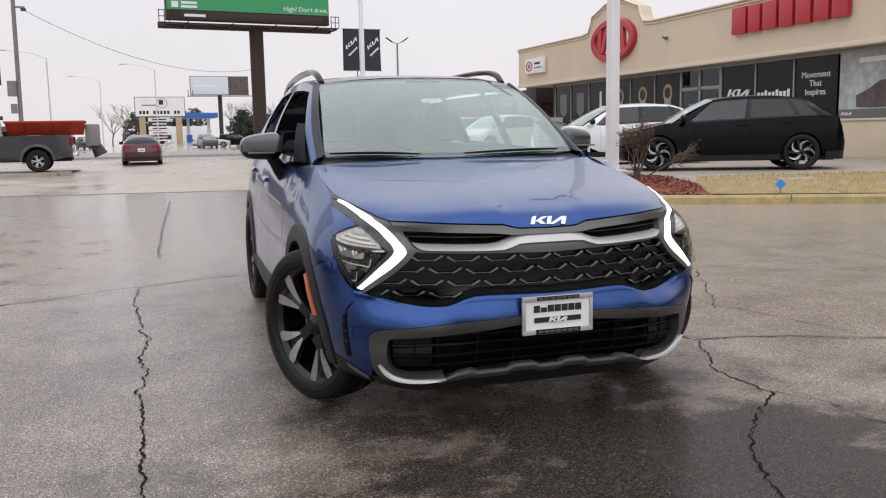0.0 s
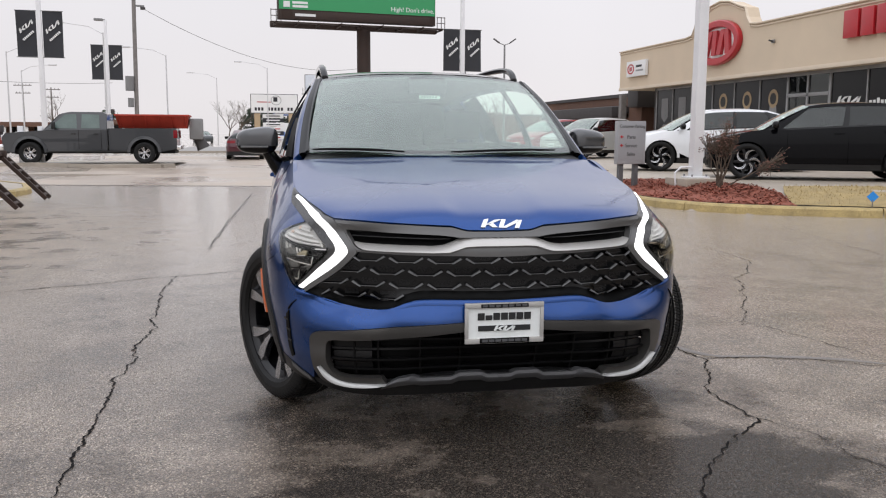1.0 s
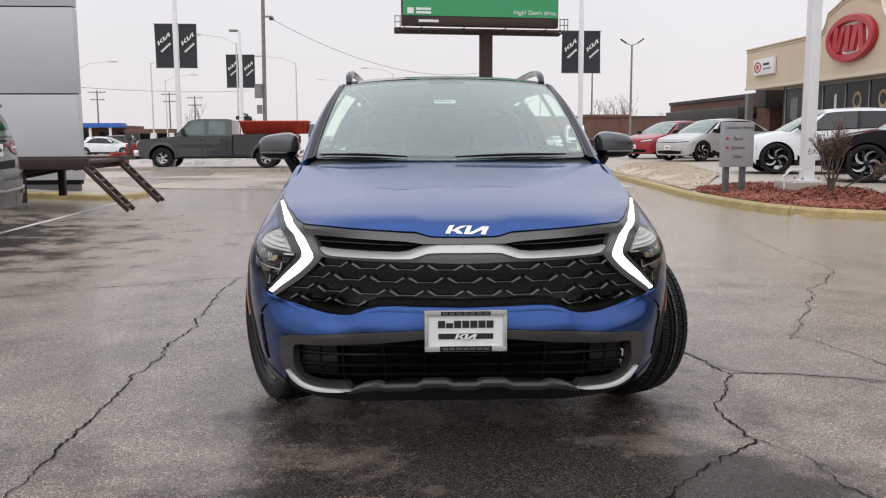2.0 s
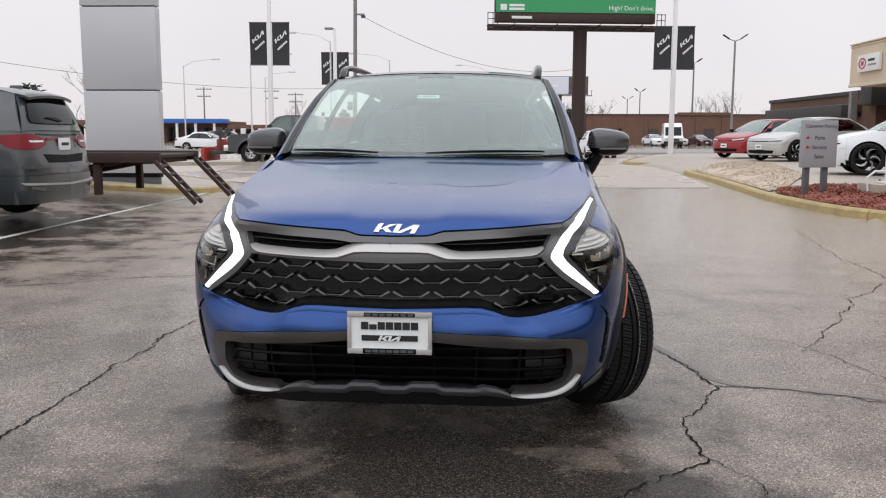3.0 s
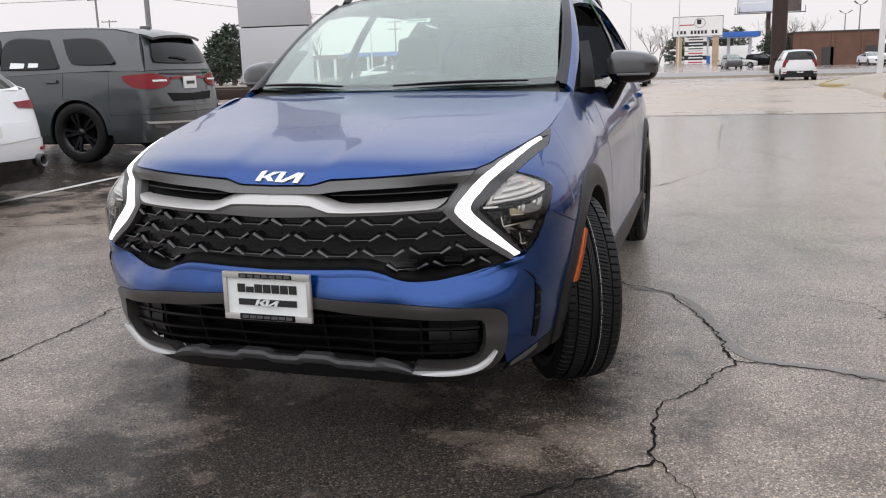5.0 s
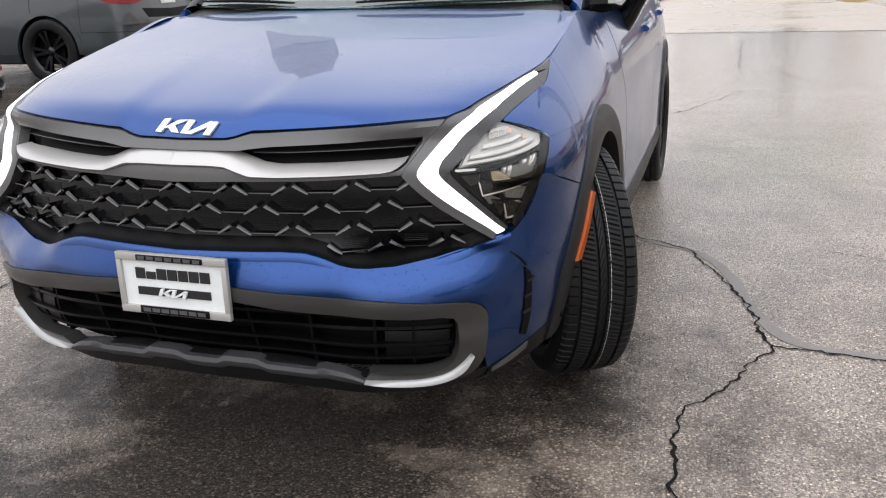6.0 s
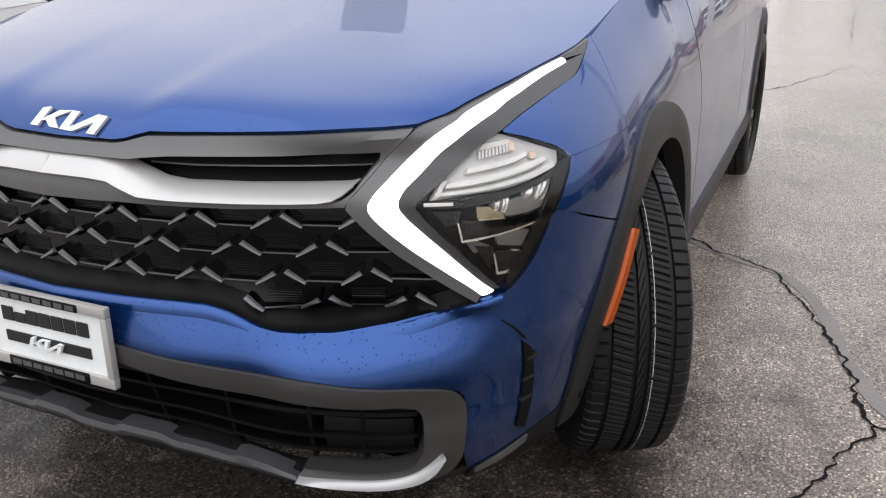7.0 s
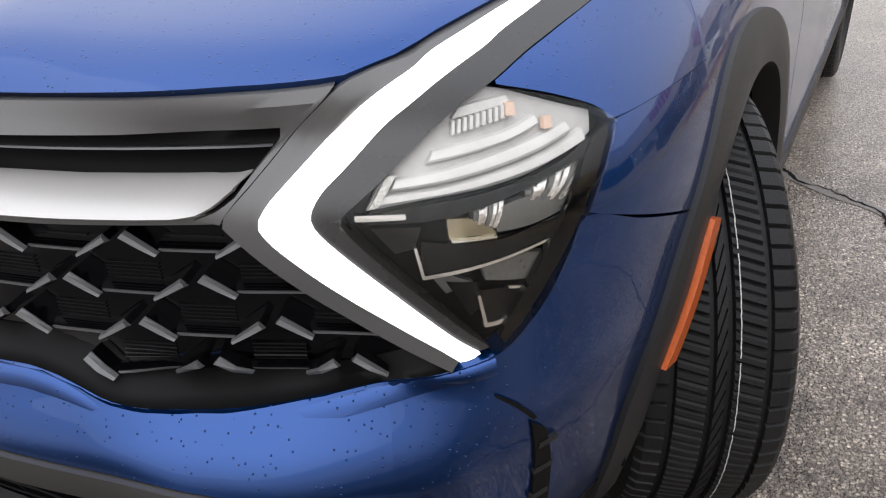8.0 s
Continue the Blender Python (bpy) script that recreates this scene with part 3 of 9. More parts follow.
def lettering(name, text, size, material, parent, at, label="", depth=0.004):
    """Raised letters in the built-in font; they face -y."""
    cu = bpy.data.curves.new(name, "FONT")
    cu.body, cu.size, cu.extrude, cu.align_x = text, size, depth, "CENTER"
    tmp = bpy.data.objects.new(name, cu)
    scene.collection.objects.link(tmp)
    bpy.context.view_layer.update()
    me = bpy.data.meshes.new_from_object(tmp.evaluated_get(bpy.context.evaluated_depsgraph_get()))
    bpy.data.objects.remove(tmp)
    me.name = name
    me.materials.clear()
    me.materials.append(M[material])
    ob = new(name, me)
    ob.parent = parent
    ob.matrix_basis = at @ pose(0, 0, 0, 90)
    if label:
        ob["label"] = label
    return ob


def coons(front, side, rear, centre, na, nb, power=2.2):
    """A surface over x >= 0 between four edges, then mirrored: front and rear run outwards, centre and side run backwards."""
    f, r = resample(front, na), resample(rear, na)
    c, s = resample(centre, nb), resample(side, nb)
    rows = []
    for j in range(nb):
        b = j / (nb - 1)
        half = []
        for i in range(na):
            a = i / (na - 1)
            w = a ** power
            p = (1 - w) * c[j] + w * s[j] + (1 - b) * f[i] + b * r[i] - ((1 - w) * (1 - b) * f[0] + w * (1 - b) * f[-1] + (1 - w) * b * r[0] + w * b * r[-1])
            p[0] = (1 - b) * f[i][0] + b * r[i][0] + a * (s[j][0] - ((1 - b) * f[-1][0] + b * r[-1][0]))
            # a notch in the front edge dies away quickly behind it
            p[2] += ((1 - b) ** 3 - (1 - b)) * (f[i][2] - (1 - w) * f[0][2] - w * f[-1][2])
            half.append(p)
        rows.append([(-p[0], p[1], p[2]) for p in half[:0:-1]] + [tuple(p) for p in half])
    return [p for row in rows for p in row], len(rows), 2 * na - 1


def shell(name, P, nu, nv, thick, material, parent, label="", sharp=38):
    """A sheet of some thickness under the grid P."""
    V = np.array(P).reshape(nu, nv, 3)
    du, dv = np.gradient(V, axis=0), np.gradient(V, axis=1)
    nrm = np.cross(du, dv)
    nrm /= np.maximum(1e-9, np.linalg.norm(nrm, axis=2))[..., None]
    if nrm[nu // 2, nv // 2, 2] < 0:
        nrm = -nrm
    Q = V - nrm * thick
    VV, F = slab([tuple(p) for p in V.reshape(-1, 3)], [tuple(p) for p in Q.reshape(-1, 3)], nu, nv)
    return mesh_ob(name, VV, F, material, parent, label, sharp=sharp)


def loft(L1, L2, nu, nv, bulge=(0, 0, 0)):
    """A grid between two 3D lines, swollen by a vector towards its middle."""
    a, b = resample(L1, nu), resample(L2, nu)
    P = []
    for i in range(nu):
        for j in range(nv):
            t = j / (nv - 1)
            q = a[i] * (1 - t) + b[i] * t
            k = math.sin(math.pi * t) * 1.0
            P.append(tuple(q[d] + bulge[d] * k for d in range(3)))
    return P


# ---------------------------------------------------------------- ground
def ground_z(x, y):
    """The lot rises a little on its far left side."""
    return 0.12 * min(1.0, max(0.0, (-x - 4) / 2)) * min(1.0, max(0.0, (y - 6) / 4))


def ground_sheet():
    xs = sorted({-2500, -1200, -600, -300, -150, -80, -50} | {round(v, 2) for v in np.arange(-36, 60.1, 2.0)} | {90, 150, 300, 600, 1200, 2500})
    ys = sorted({-2500, -1200, -600, -300, -150, -80, -50} | {round(v, 2) for v in np.arange(-36, 80.1, 2.0)} | {100, 150, 220, 300, 600, 1200, 2500})
    V = [(x, y, ground_z(x, y)) for x in xs for y in ys]
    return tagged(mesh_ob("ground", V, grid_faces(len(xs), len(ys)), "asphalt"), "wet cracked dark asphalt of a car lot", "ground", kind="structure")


ground_sheet()

# kerb of the raised lot before the showroom, and the line where the lot meets the driveway without one
KERB = [(60, -14), (30, 0.3), (16, 8.2), (11.6, 10.6), (9.2, 11.9), (8.45, 12.4), (8.0, 13.0), (7.72, 13.9), (7.65, 15.6), (7.75, 17.5), (8.05, 20.0), (8.5, 24.0), (8.9, 28.6)]
FAR_KERB = [(9.35, 36.5), (8.75, 37.4), (8.8, 39.5), (10.2, 44.8), (12.0, 46.6), (30, 47.6), (62, 48)]
LOT = KERB + [(9.1, 31.0), (9.25, 34.0)] + FAR_KERB


def kerb_distance(x, y):
    best = 99.0
    for (ax, ay), (bx, by) in zip(LOT, LOT[1:]):
        dx, dy = bx - ax, by - ay
        t = max(0.0, min(1.0, ((x - ax) * dx + (y - ay) * dy) / (dx * dx + dy * dy)))
        best = min(best, math.hypot(x - ax - t * dx, y - ay - t * dy))
    return best


def lot_z(x, y):
    return 0.13 + 0.24 * step(0.2, 1.7, kerb_distance(x, y))


def raised_lot():
    line = resample(LOT, 150, False)
    n, k = len(line), 24
    V = []
    for i, (x, y) in enumerate(line):
        ex, ey = 62.0, min(46.5, max(-12.0, -10 + i / (n - 1) * 56))
        for j in range(k):
            t = (j / (k - 1)) ** 2.2
            px, py = x + (ex - x) * t, y + (ey - y) * t
            z = lot_z(px, py) if j else -0.02
            if j and kerb_distance(px, py) < 0.11:
                z = 0.05
            if x > 55:
                z = 0.37 if j else 0.1
            V.append((px, py, z - 0.004))
    return tagged(mesh_ob("pavement", V, grid_faces(n, k), "concrete"), "damp tan concrete of the raised display lot", "pavement", kind="structure")


raised_lot()


def kerb_run(path, width, height, material, label, piece=3.0):
    """A kerb of cast pieces with joints, along a line of points; the inner side lies to the right of the way."""
    k = tagged(new("kerb"), label, "kerb", kind="structure")
    p = np.array(path, float)
    d = np.concatenate([[0], np.cumsum(np.hypot(*np.diff(p, axis=0).T))])
    n = max(1, int(d[-1] / piece))
    for i in range(n):
        s = np.linspace(d[-1] * i / n + 0.008, d[-1] * (i + 1) / n - 0.008, 7)
        q = np.stack([np.interp(s, d, p[:, a]) for a in (0, 1)], 1)
        t = np.gradient(q, axis=0)
        t /= np.hypot(*t.T)[:, None]
        nr = np.stack([t[:, 1], -t[:, 0]], 1)
        dz = random.uniform(-0.006, 0.006)
        prof = ((0.0, -0.02), (0.015, height * 0.75), (0.05, height), (width, height + 0.004), (width + 0.01, 0.0))
        V = [(q[j][0] + nr[j][0] * o, q[j][1] + nr[j][1] * o, ground_z(*q[j]) + z + (dz if z > 0 else 0)) for j in range(7) for o, z in prof]
        F = grid_faces(7, 5) + [(0, 1, 2, 3, 4), (34, 33, 32, 31, 30)]
        mesh_ob("kerb_piece", V, F, material, k)
    return k


kerb_run(resample(KERB, 160, False), 0.16, 0.14, "kerb", "worn yellow-painted concrete kerb of the display lot")
kerb_run(resample(FAR_KERB, 80, False), 0.16, 0.14, "kerb", "worn yellow-painted concrete kerb by the street")


def flat_sheet(name, outline, z, material, label, category, follow=None):
    """A thin sheet of ground cover over an outline, on the plane z or on follow(x, y)."""
    bm = bmesh.new()
    bm.faces.new([bm.verts.new((x, y, 0)) for x, y in outline])
    bmesh.ops.triangulate(bm, faces=bm.faces)
    if follow:
        for _ in range(4):
            bmesh.ops.subdivide_edges(bm, edges=[e for e in bm.edges if e.calc_length() > 0.7], cuts=1)
    for v in bm.verts:
        v.co.z = z + (follow(v.co.x, v.co.y) if follow else 0.0)
    ob = bm_ob(name, bm, material)
    return tagged(ob, label, category, kind="structure")


# paler driveway beyond the joint, the street and its verge
flat_sheet("driveway", [(-9.5, 24.0), (-2.5, 22.0), (2.8, 20.8), (7.8, 21.1), (8.2, 24), (8.85, 29), (9.1, 34), (9.2, 36.8), (8.6, 37.6), (8.6, 39.6), (10.0, 45.2), (11.5, 48.5), (-9.5, 48.5)], 0.004, "driveway", "pale worn concrete driveway, damp", "driveway", ground_z)
flat_sheet("road", [(-300, 60), (300, 60), (300, 84), (-300, 84)], 0.006, "road", "grey street running past the lot", "road")
kerb_run([(-60, 59.0), (60, 59.0)], 0.3, 0.13, "kerb_grey", "grey concrete kerb along the street", 6.0)
kerb_run([(-30, 30.6), (-14, 30.7), (-4.2, 32.4), (-2.4, 33.0), (-1.9, 33.6), (-2.2, 34.2), (-4, 34.4)], 0.25, 0.13, "kerb_grey", "low concrete kerb before the pickup truck", 3.0)
flat_sheet("pavement", [(-30, 30.75), (-14, 30.85), (-4.2, 32.55), (-2.45, 33.15), (-2.05, 33.6), (-1.6, 36.5), (-1.6, 38), (-30, 38)], 0.125, "concrete", "low tan concrete slab under the pickup truck", "pavement")
kerb_run([(-14, 18.6), (-9, 17.9), (-6.2, 17.7), (-4.4, 17.9), (-3.7, 18.4), (-3.6, 19.4), (-4.0, 21.0), (-6, 22.5), (-14, 23.5)][::-1], 0.16, 0.12, "kerb", "worn yellow kerb round the sign island", 2.5)
flat_sheet("pavement", [(-14, 18.75), (-9, 18.05), (-6.2, 17.85), (-4.5, 18.05), (-3.85, 18.5), (-3.78, 19.4), (-4.15, 20.9), (-6, 22.35), (-14, 23.35)], 0.11, "concrete", "tan concrete island under the grey sign tower", "pavement", ground_z)


def painted_line(x0, y0, x1, y1, w):
    n = 24
    d = Vector((x1 - x0, y1 - y0)).normalized()
    V = []
    for i in range(n):
        t = i / (n - 1)
        x, y = x0 + (x1 - x0) * t, y0 + (y1 - y0) * t
        for s in (-1, 1):
            q = w / 2 * (1 + 0.10 * noise.noise((x * 3, y * 3, s * 5)))
            V.append((x - d.y * s * q, y + d.x * s * q, ground_z(x, y) + 0.006))
    return tagged(mesh_ob("road_marking", V, grid_faces(n, 2), "line"), "worn white painted bay line on asphalt", "marking", kind="structure")


painted_line(-3.72, 2.0, -3.78, 19.5, 0.10)


def crack(points, width, material="crack", jitter=0.05):
    """An open crack: a ragged dark ribbon that wanders along its line."""
    d = sum(math.dist(a, b) for a, b in zip(points, points[1:]))
    n = max(12, int(d / 0.016))
    p = resample(points, n, False)
    V = []
    for i in range(n):
        a, b = p[max(0, i - 1)], p[min(n - 1, i + 1)]
        t = (b - a) / max(1e-6, np.hypot(*(b - a)))
        x, y = p[i]
        off = jitter * (noise.noise((x * 2.2, y * 2.2, 1.7)) + 0.55 * noise.noise((x * 7, y * 7, 4.1)) + 0.42 * noise.noise((x * 24, y * 22, 8.3)) + 0.20 * noise.noise((x * 70, y * 66, 2.3)))
        wv = width * 0.52 * (0.45 + 0.85 * abs(noise.noise((x * 9, y * 9, 2.9)) + 0.35))
        for s in (-1, 1):
            q = off + s * wv * (0.5 + 0.55 * noise.noise((x * 45, y * 45, s * 3)))
            V.append((x - t[1] * q, y + t[0] * q, ground_z(x, y) + (0.0035 if y < 20.5 else 0.0075)))
    return tagged(mesh_ob("crack", V, grid_faces(n, 2), material), "ragged dark crack in the asphalt", "crack", kind="structure")


for pts, w in (
    ([(-0.05, 1.2), (-0.03, 2.3), (-0.02, 3.2), (0.0, 4.1), (0.02, 4.7), (0.06, 5.7), (0.03, 6.8), (0.05, 7.74)], 0.022),
    ([(-8, 5.2), (-4.0, 6.3), (-1.71, 6.97), (-0.92, 7.40), (0.05, 7.79), (0.98, 8.06), (2.2, 8.5), (2.9, 9.7)], 0.030),
    ([(-7.5, 14.5), (-2.85, 13.91), (-1.04, 13.69), (0.44, 13.62), (1.2, 13.6)], 0.030),
    ([(2.9, 9.7), (3.2, 10.44), (3.5, 11.2)], 0.014),
    ([(0.28, 9.57), (0.4, 11.5), (0.48, 13.16), (0.7, 15.6), (0.84, 18.47)], 0.018),
    ([(2.2, 5.9), (2.73, 5.43), (2.93, 5.31), (3.04, 4.99), (3.11, 4.54), (3.19, 4.25), (3.39, 4.22), (3.75, 4.09), (4.22, 3.81), (5.6, 3.1), (7.5, 2.4)], 0.024),
    ([(3.19, 4.25), (3.07, 4.0), (2.94, 3.74), (2.87, 3.41), (2.85, 3.23), (2.60, 3.02), (2.39, 2.8), (2.19, 2.49), (2.02, 2.2), (1.8, 1.6)], 0.020),
    ([(2.85, 3.23), (2.97, 3.04), (2.99, 2.75), (3.2, 2.3), (3.6, 1.4)], 0.012),
    ([(5.65, 7.61), (4.94, 6.67), (4.48, 5.87), (4.05, 5.23), (3.87, 4.99)], 0.018),
    ([(3.5, 5.39), (3.87, 5.22), (4.05, 4.75), (4.17, 4.2), (4.3, 3.3), (4.6, 2.4)], 0.014),
    ([(8.01, 10.57), (7.6, 9.04), (7.31, 7.82), (6.92, 6.93), (6.79, 6.18), (6.6, 4.6)], 0.020),
    ([(3.86, 13.47), (4.35, 11.9), (5.02, 11.62), (5.88, 11.2), (6.23, 11.4), (7.0, 11.79), (8.2, 12.0)], 0.022),
    ([(6.23, 11.4), (5.98, 9.99), (5.74, 8.9), (5.65, 7.61)], 0.018),
    ([(5.3, 11.5), (5.2, 10.6), (5.45, 9.9)], 0.012),
    ([(6.6, 11.55), (6.5, 10.7), (6.8, 10.2)], 0.012),
    ([(3.86, 18.02), (3.7, 16.0), (3.57, 13.44)], 0.018),
    ([(-9.5, 24.1), (-2.5, 22.05), (2.78, 20.75), (4.42, 21.2), (5.87, 20.6), (7.56, 21.15), (8.0, 21.3)], 0.05),
    ([(-6.5, 26.2), (-5.0, 26.6), (-3.6, 27.4)], 0.10),
):
    crack(pts, w)
# smooth sealer poured along two of the cracks
for pts, w in (([(2.3, 5.82), (2.73, 5.42), (2.93, 5.28), (3.06, 4.99), (3.14, 4.54), (3.25, 4.29), (3.5, 4.22), (3.9, 4.06), (4.3, 3.80), (5.0, 3.42)], 0.05), ([(0.28, 9.6), (0.5, 13.2), (0.86, 18.5)], 0.035)):
    n = 160
    p = resample(pts, n)
    V = []
    for i in range(n):
        t = p[min(n - 1, i + 1)] - p[max(0, i - 1)]
        t /= np.hypot(*t)
        for s in (-1, 1):
            q = s * w * (1.0 if s > 0 else 0.45) * min(1.0, i / 12, (n - 1 - i) / 12) * (0.62 + 0.40 * noise.noise((p[i][0] * 4, p[i][1] * 4, s * 2.0)) + 0.12 * noise.noise((p[i][0] * 25, p[i][1] * 25, s * 2.0)))
            V.append((p[i][0] - t[1] * q, p[i][1] + t[0] * q, 0.002))
    tagged(mesh_ob("crack_sealer", V, grid_faces(n, 2), "seal"), "smooth poured sealer along an asphalt crack", "sealer", kind="structure")

# ---------------------------------------------------------------- wheels
def tyre(parent, R=0.37, W=0.235, rim_r=0.232, seg=120):
    """A tyre turned about x: shoulder blocks, four ribs with slanting cuts and grooves between them."""
    h = W / 2
    fine = seg > 200
    prof = [(rim_r, -0.80), (rim_r + 0.012, -0.93), (rim_r + 0.035, -0.985), (R - 0.060, -1.0), (R - 0.030, -0.97), (R - 0.014, -0.90), (R - 0.007, -0.82), (R - 0.003, -0.60), (R - 0.011, -0.585), (R - 0.011, -0.525), (R - 0.001, -0.51), (R, -0.33), (R, -0.15), (R - 0.010, -0.135), (R - 0.010, -0.075), (R, -0.06)]
    prof = prof + [(r, -t) for r, t in reversed(prof)]
    cuts = {5: 0.004, 6: 0.006, 7: 0.006, 10: 0.005, 11: 0.006, 12: 0.004, 15: 0.0035}
    m = len(prof)
    V = []
    step_n = 8 if fine else 4
    n = seg if not fine else 640
    for i in range(n):
        a = 2 * math.pi * i / n
        for k, (r, t) in enumerate(prof):
            kk = min(k, m - 1 - k)
            slant = -0.065 * max(0.0, 0.62 - abs(t)) * math.copysign(1, t) * 1.6
            phase = (i + (4 if k > m // 2 else 0)) % step_n
            if kk in cuts and phase == 0:
                r -= cuts[kk]
            if fine and kk in (10, 11, 12) and phase == 4:
                r -= 0.003
            V.append((t * h, r * math.cos(a + slant), r * math.sin(a + slant)))
    ob = mesh_ob("tyre", V, grid_faces(n, m, True), "rubber", parent, sharp=25)
    if fine:
        # chalk line of a new tyre round the tread
        q = 360
        V = []
        for i in range(q):
            a = 2 * math.pi * i / q
            for t, r in ((h * 0.20, R + 0.0012), (h * 0.213, R + 0.0012)):
                w = 0.0012 * noise.noise((i * 0.9, t * 50, 1))
                V.append((t + w, r * math.cos(a), r * math.sin(a)))
        mesh_ob("chalk_line", V, [f for f in grid_faces(q, 2, True) if random.random() > 0.04], "chalk", ob, "thin white chalk line round the tread")
    return ob


def spoke_mesh(r0, r1, w0, w1, x0, x1, depth):
    V = []
    for r, w, x in ((r0, w0, x0), ((r0 + r1) / 2, (w0 + w1) / 2 * 0.92, x0 + (x1 - x0) * 0.65), (r1, w1, x1)):
        V += [(x - depth, -w, r), (x, -w * 0.82, r), (x, w * 0.82, r), (x - depth, w, r)]
    F = [(1, 2, 6, 5), (0, 1, 5, 4), (2, 3, 7, 6), (5, 6, 10, 9), (4, 5, 9, 8), (6, 7, 11, 10), (0, 3, 2, 1), (8, 9, 10, 11), (0, 4, 7, 3), (4, 8, 11, 7)]
    return V, F


def wheel(parent, m, face=1, R=0.37, W=0.235, rim_r=0.235, style="two_tone", label=""):
    """A wheel whose outer face looks along +x (face=1) or -x."""
    w = new("wheel")
    w.parent, w.matrix_basis = parent, m
    if label:
        w["label"] = label
    tyre(w, R, W, rim_r, 288 if style == "two_tone" else 72)
    f = face
    lathe("rim", [(rim_r, -f * W * 0.38), (rim_r - 0.012, -f * W * 0.3), (rim_r - 0.02, f * W * 0.28), (rim_r - 0.004, f * W * 0.37), (rim_r + 0.012, f * W * 0.41), (rim_r + 0.012, f * W * 0.35)],
          "black_alloy" if style != "silver" else "alloy", w, 48)
    lathe("brake_disc", [(0.0, f * 0.005), (0.15, f * 0.005), (0.15, -f * 0.02), (0.0, -f * 0.02)], "pole_grey" if style == "two_tone" else "deep", w, 32)
    n = 5
    for i in range(n):
        a = 360 / n * i + 18
        if style == "two_tone":
            V, F = spoke_mesh(0.04, rim_r - 0.010, 0.030, 0.052, f * 0.060, f * 0.066, f * 0.03)
            mesh_ob("spoke", V, F, "black_alloy", w, at=pose(0, 0, 0, a), smooth=False)
            for da in (-1, 1):
                # machined outer ends that widen towards the rim
                V = []
                for r, c, hw2, x in ((0.46 * rim_r, 0.016, 0.008, 0.068), (0.64 * rim_r, 0.032, 0.021, 0.078), (0.84 * rim_r, 0.056, 0.033, 0.086), (rim_r - 0.004, 0.072, 0.026, 0.090)):
                    V += [(f * (x - 0.03), da * c - hw2, r), (f * x, da * c - hw2 * 0.85, r), (f * x, da * c + hw2 * 0.85, r), (f * (x - 0.03), da * c + hw2, r)]
                F = [(4 * q + e, 4 * q + (e + 1) % 4, 4 * q + 4 + (e + 1) % 4, 4 * q + 4 + e) for q in range(3) for e in range(4)] + [(3, 2, 1, 0), (12, 13, 14, 15)]
                mesh_ob("spoke_inlay", V, F, "alloy", w, at=pose(0, 0, 0, a), smooth=False)
        elif style == "blade":
            V, F = spoke_mesh(0.04, rim_r - 0.006, 0.050, 0.030, f * 0.07, f * 0.080, f * 0.03)
            mesh_ob("spoke", V, F, "black_alloy", w, at=pose(0, 0, 0, a), smooth=False)
            # swept silver crescents
            for g0, g1, r1, wd in ((0, 44, 0.97, 0.010), (14, 50, 0.985, 0.006)):
                pts = []
                for q in range(9):
                    e = q / 8
                    rr, an = 0.055 + (rim_r * r1 - 0.055) * e ** 0.8, radians(g0 + (g1 - g0) * e ** 1.7)
                    pts.append((f * (0.086 + 0.006 * e), rr * math.sin(an), rr * math.cos(an)))
                tube("spoke_inlay", pts, [wd * (0.5 + 1.0 * math.sin(math.pi * (0.1 + 0.8 * q / 8))) for q in range(9)], "alloy", w, 6, at=pose(0, 0, 0, a))
        else:
            for da in (-10, 10):
                V, F = spoke_mesh(0.05, rim_r - 0.006, 0.020, 0.024, f * 0.065, f * 0.08, f * 0.03)
                mesh_ob("spoke", V, F, "alloy" if style == "silver" else "black_alloy", w, at=pose(0, 0, 0, a + da), smooth=False)
    lathe("hub_cap", [(0.0, f * 0.088), (0.026, f * 0.086), (0.034, f * 0.078), (0.055, f * 0.066), (0.06, f * 0.03)], "black_alloy" if style != "silver" else "alloy", w, 24)
    return w


def wheel_well(parent, r, depth, s, at):
    """The dark liner over a wheel: the upper part of a drum, closed inside."""
    V = []
    n = 25
    for i in range(n):
        a = radians(-8 + 196 * i / (n - 1))
        for rr, t in ((r, 0.0), (r, -depth * s), (0.02, -depth * s)):
            V.append((t, rr * math.cos(a), rr * math.sin(a)))
    return mesh_ob("wheel_well", V, grid_faces(n, 3), "deep", parent, at=at)


def emblem(parent, m, size, material="emblem", label="angular silver emblem"):
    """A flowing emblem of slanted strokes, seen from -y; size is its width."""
    s = size / 4.0
    strokes = [
        [(-2.0, -0.36), (-1.58, -0.38), (-1.16, 0.50), (-1.62, 0.42)],
        [(-1.56, -0.14), (-1.10, -0.08), (0.05, 0.42), (-0.62, 0.38)],
        [(-1.30, -0.02), (-0.84, 0.10), (-0.40, -0.40), (-0.90, -0.37)],
        [(-0.32, -0.42), (0.10, -0.44), (0.47, 0.40), (0.05, 0.42)],
        [(-0.05, -0.44), (0.40, -0.46), (2.02, 0.30), (1.52, 0.37)],
        [(1.20, -0.48), (1.62, -0.50), (2.02, 0.32), (1.58, 0.36)],
    ]
    bm = bmesh.new()
    for q in strokes:
        lo = [bm.verts.new((x * s, 0.0, z * s * 1.05)) for x, z in q]
        hi = [bm.verts.new((x * s, -0.006, z * s * 1.05)) for x, z in q]
        bm.faces.new(hi)
        bm.faces.new(lo[::-1])
        for k in range(4):
            bm.faces.new((lo[k], lo[(k + 1) % 4], hi[(k + 1) % 4], hi[k]))
    return bm_ob("emblem", bm, material, parent, label, smooth=False, at=m)


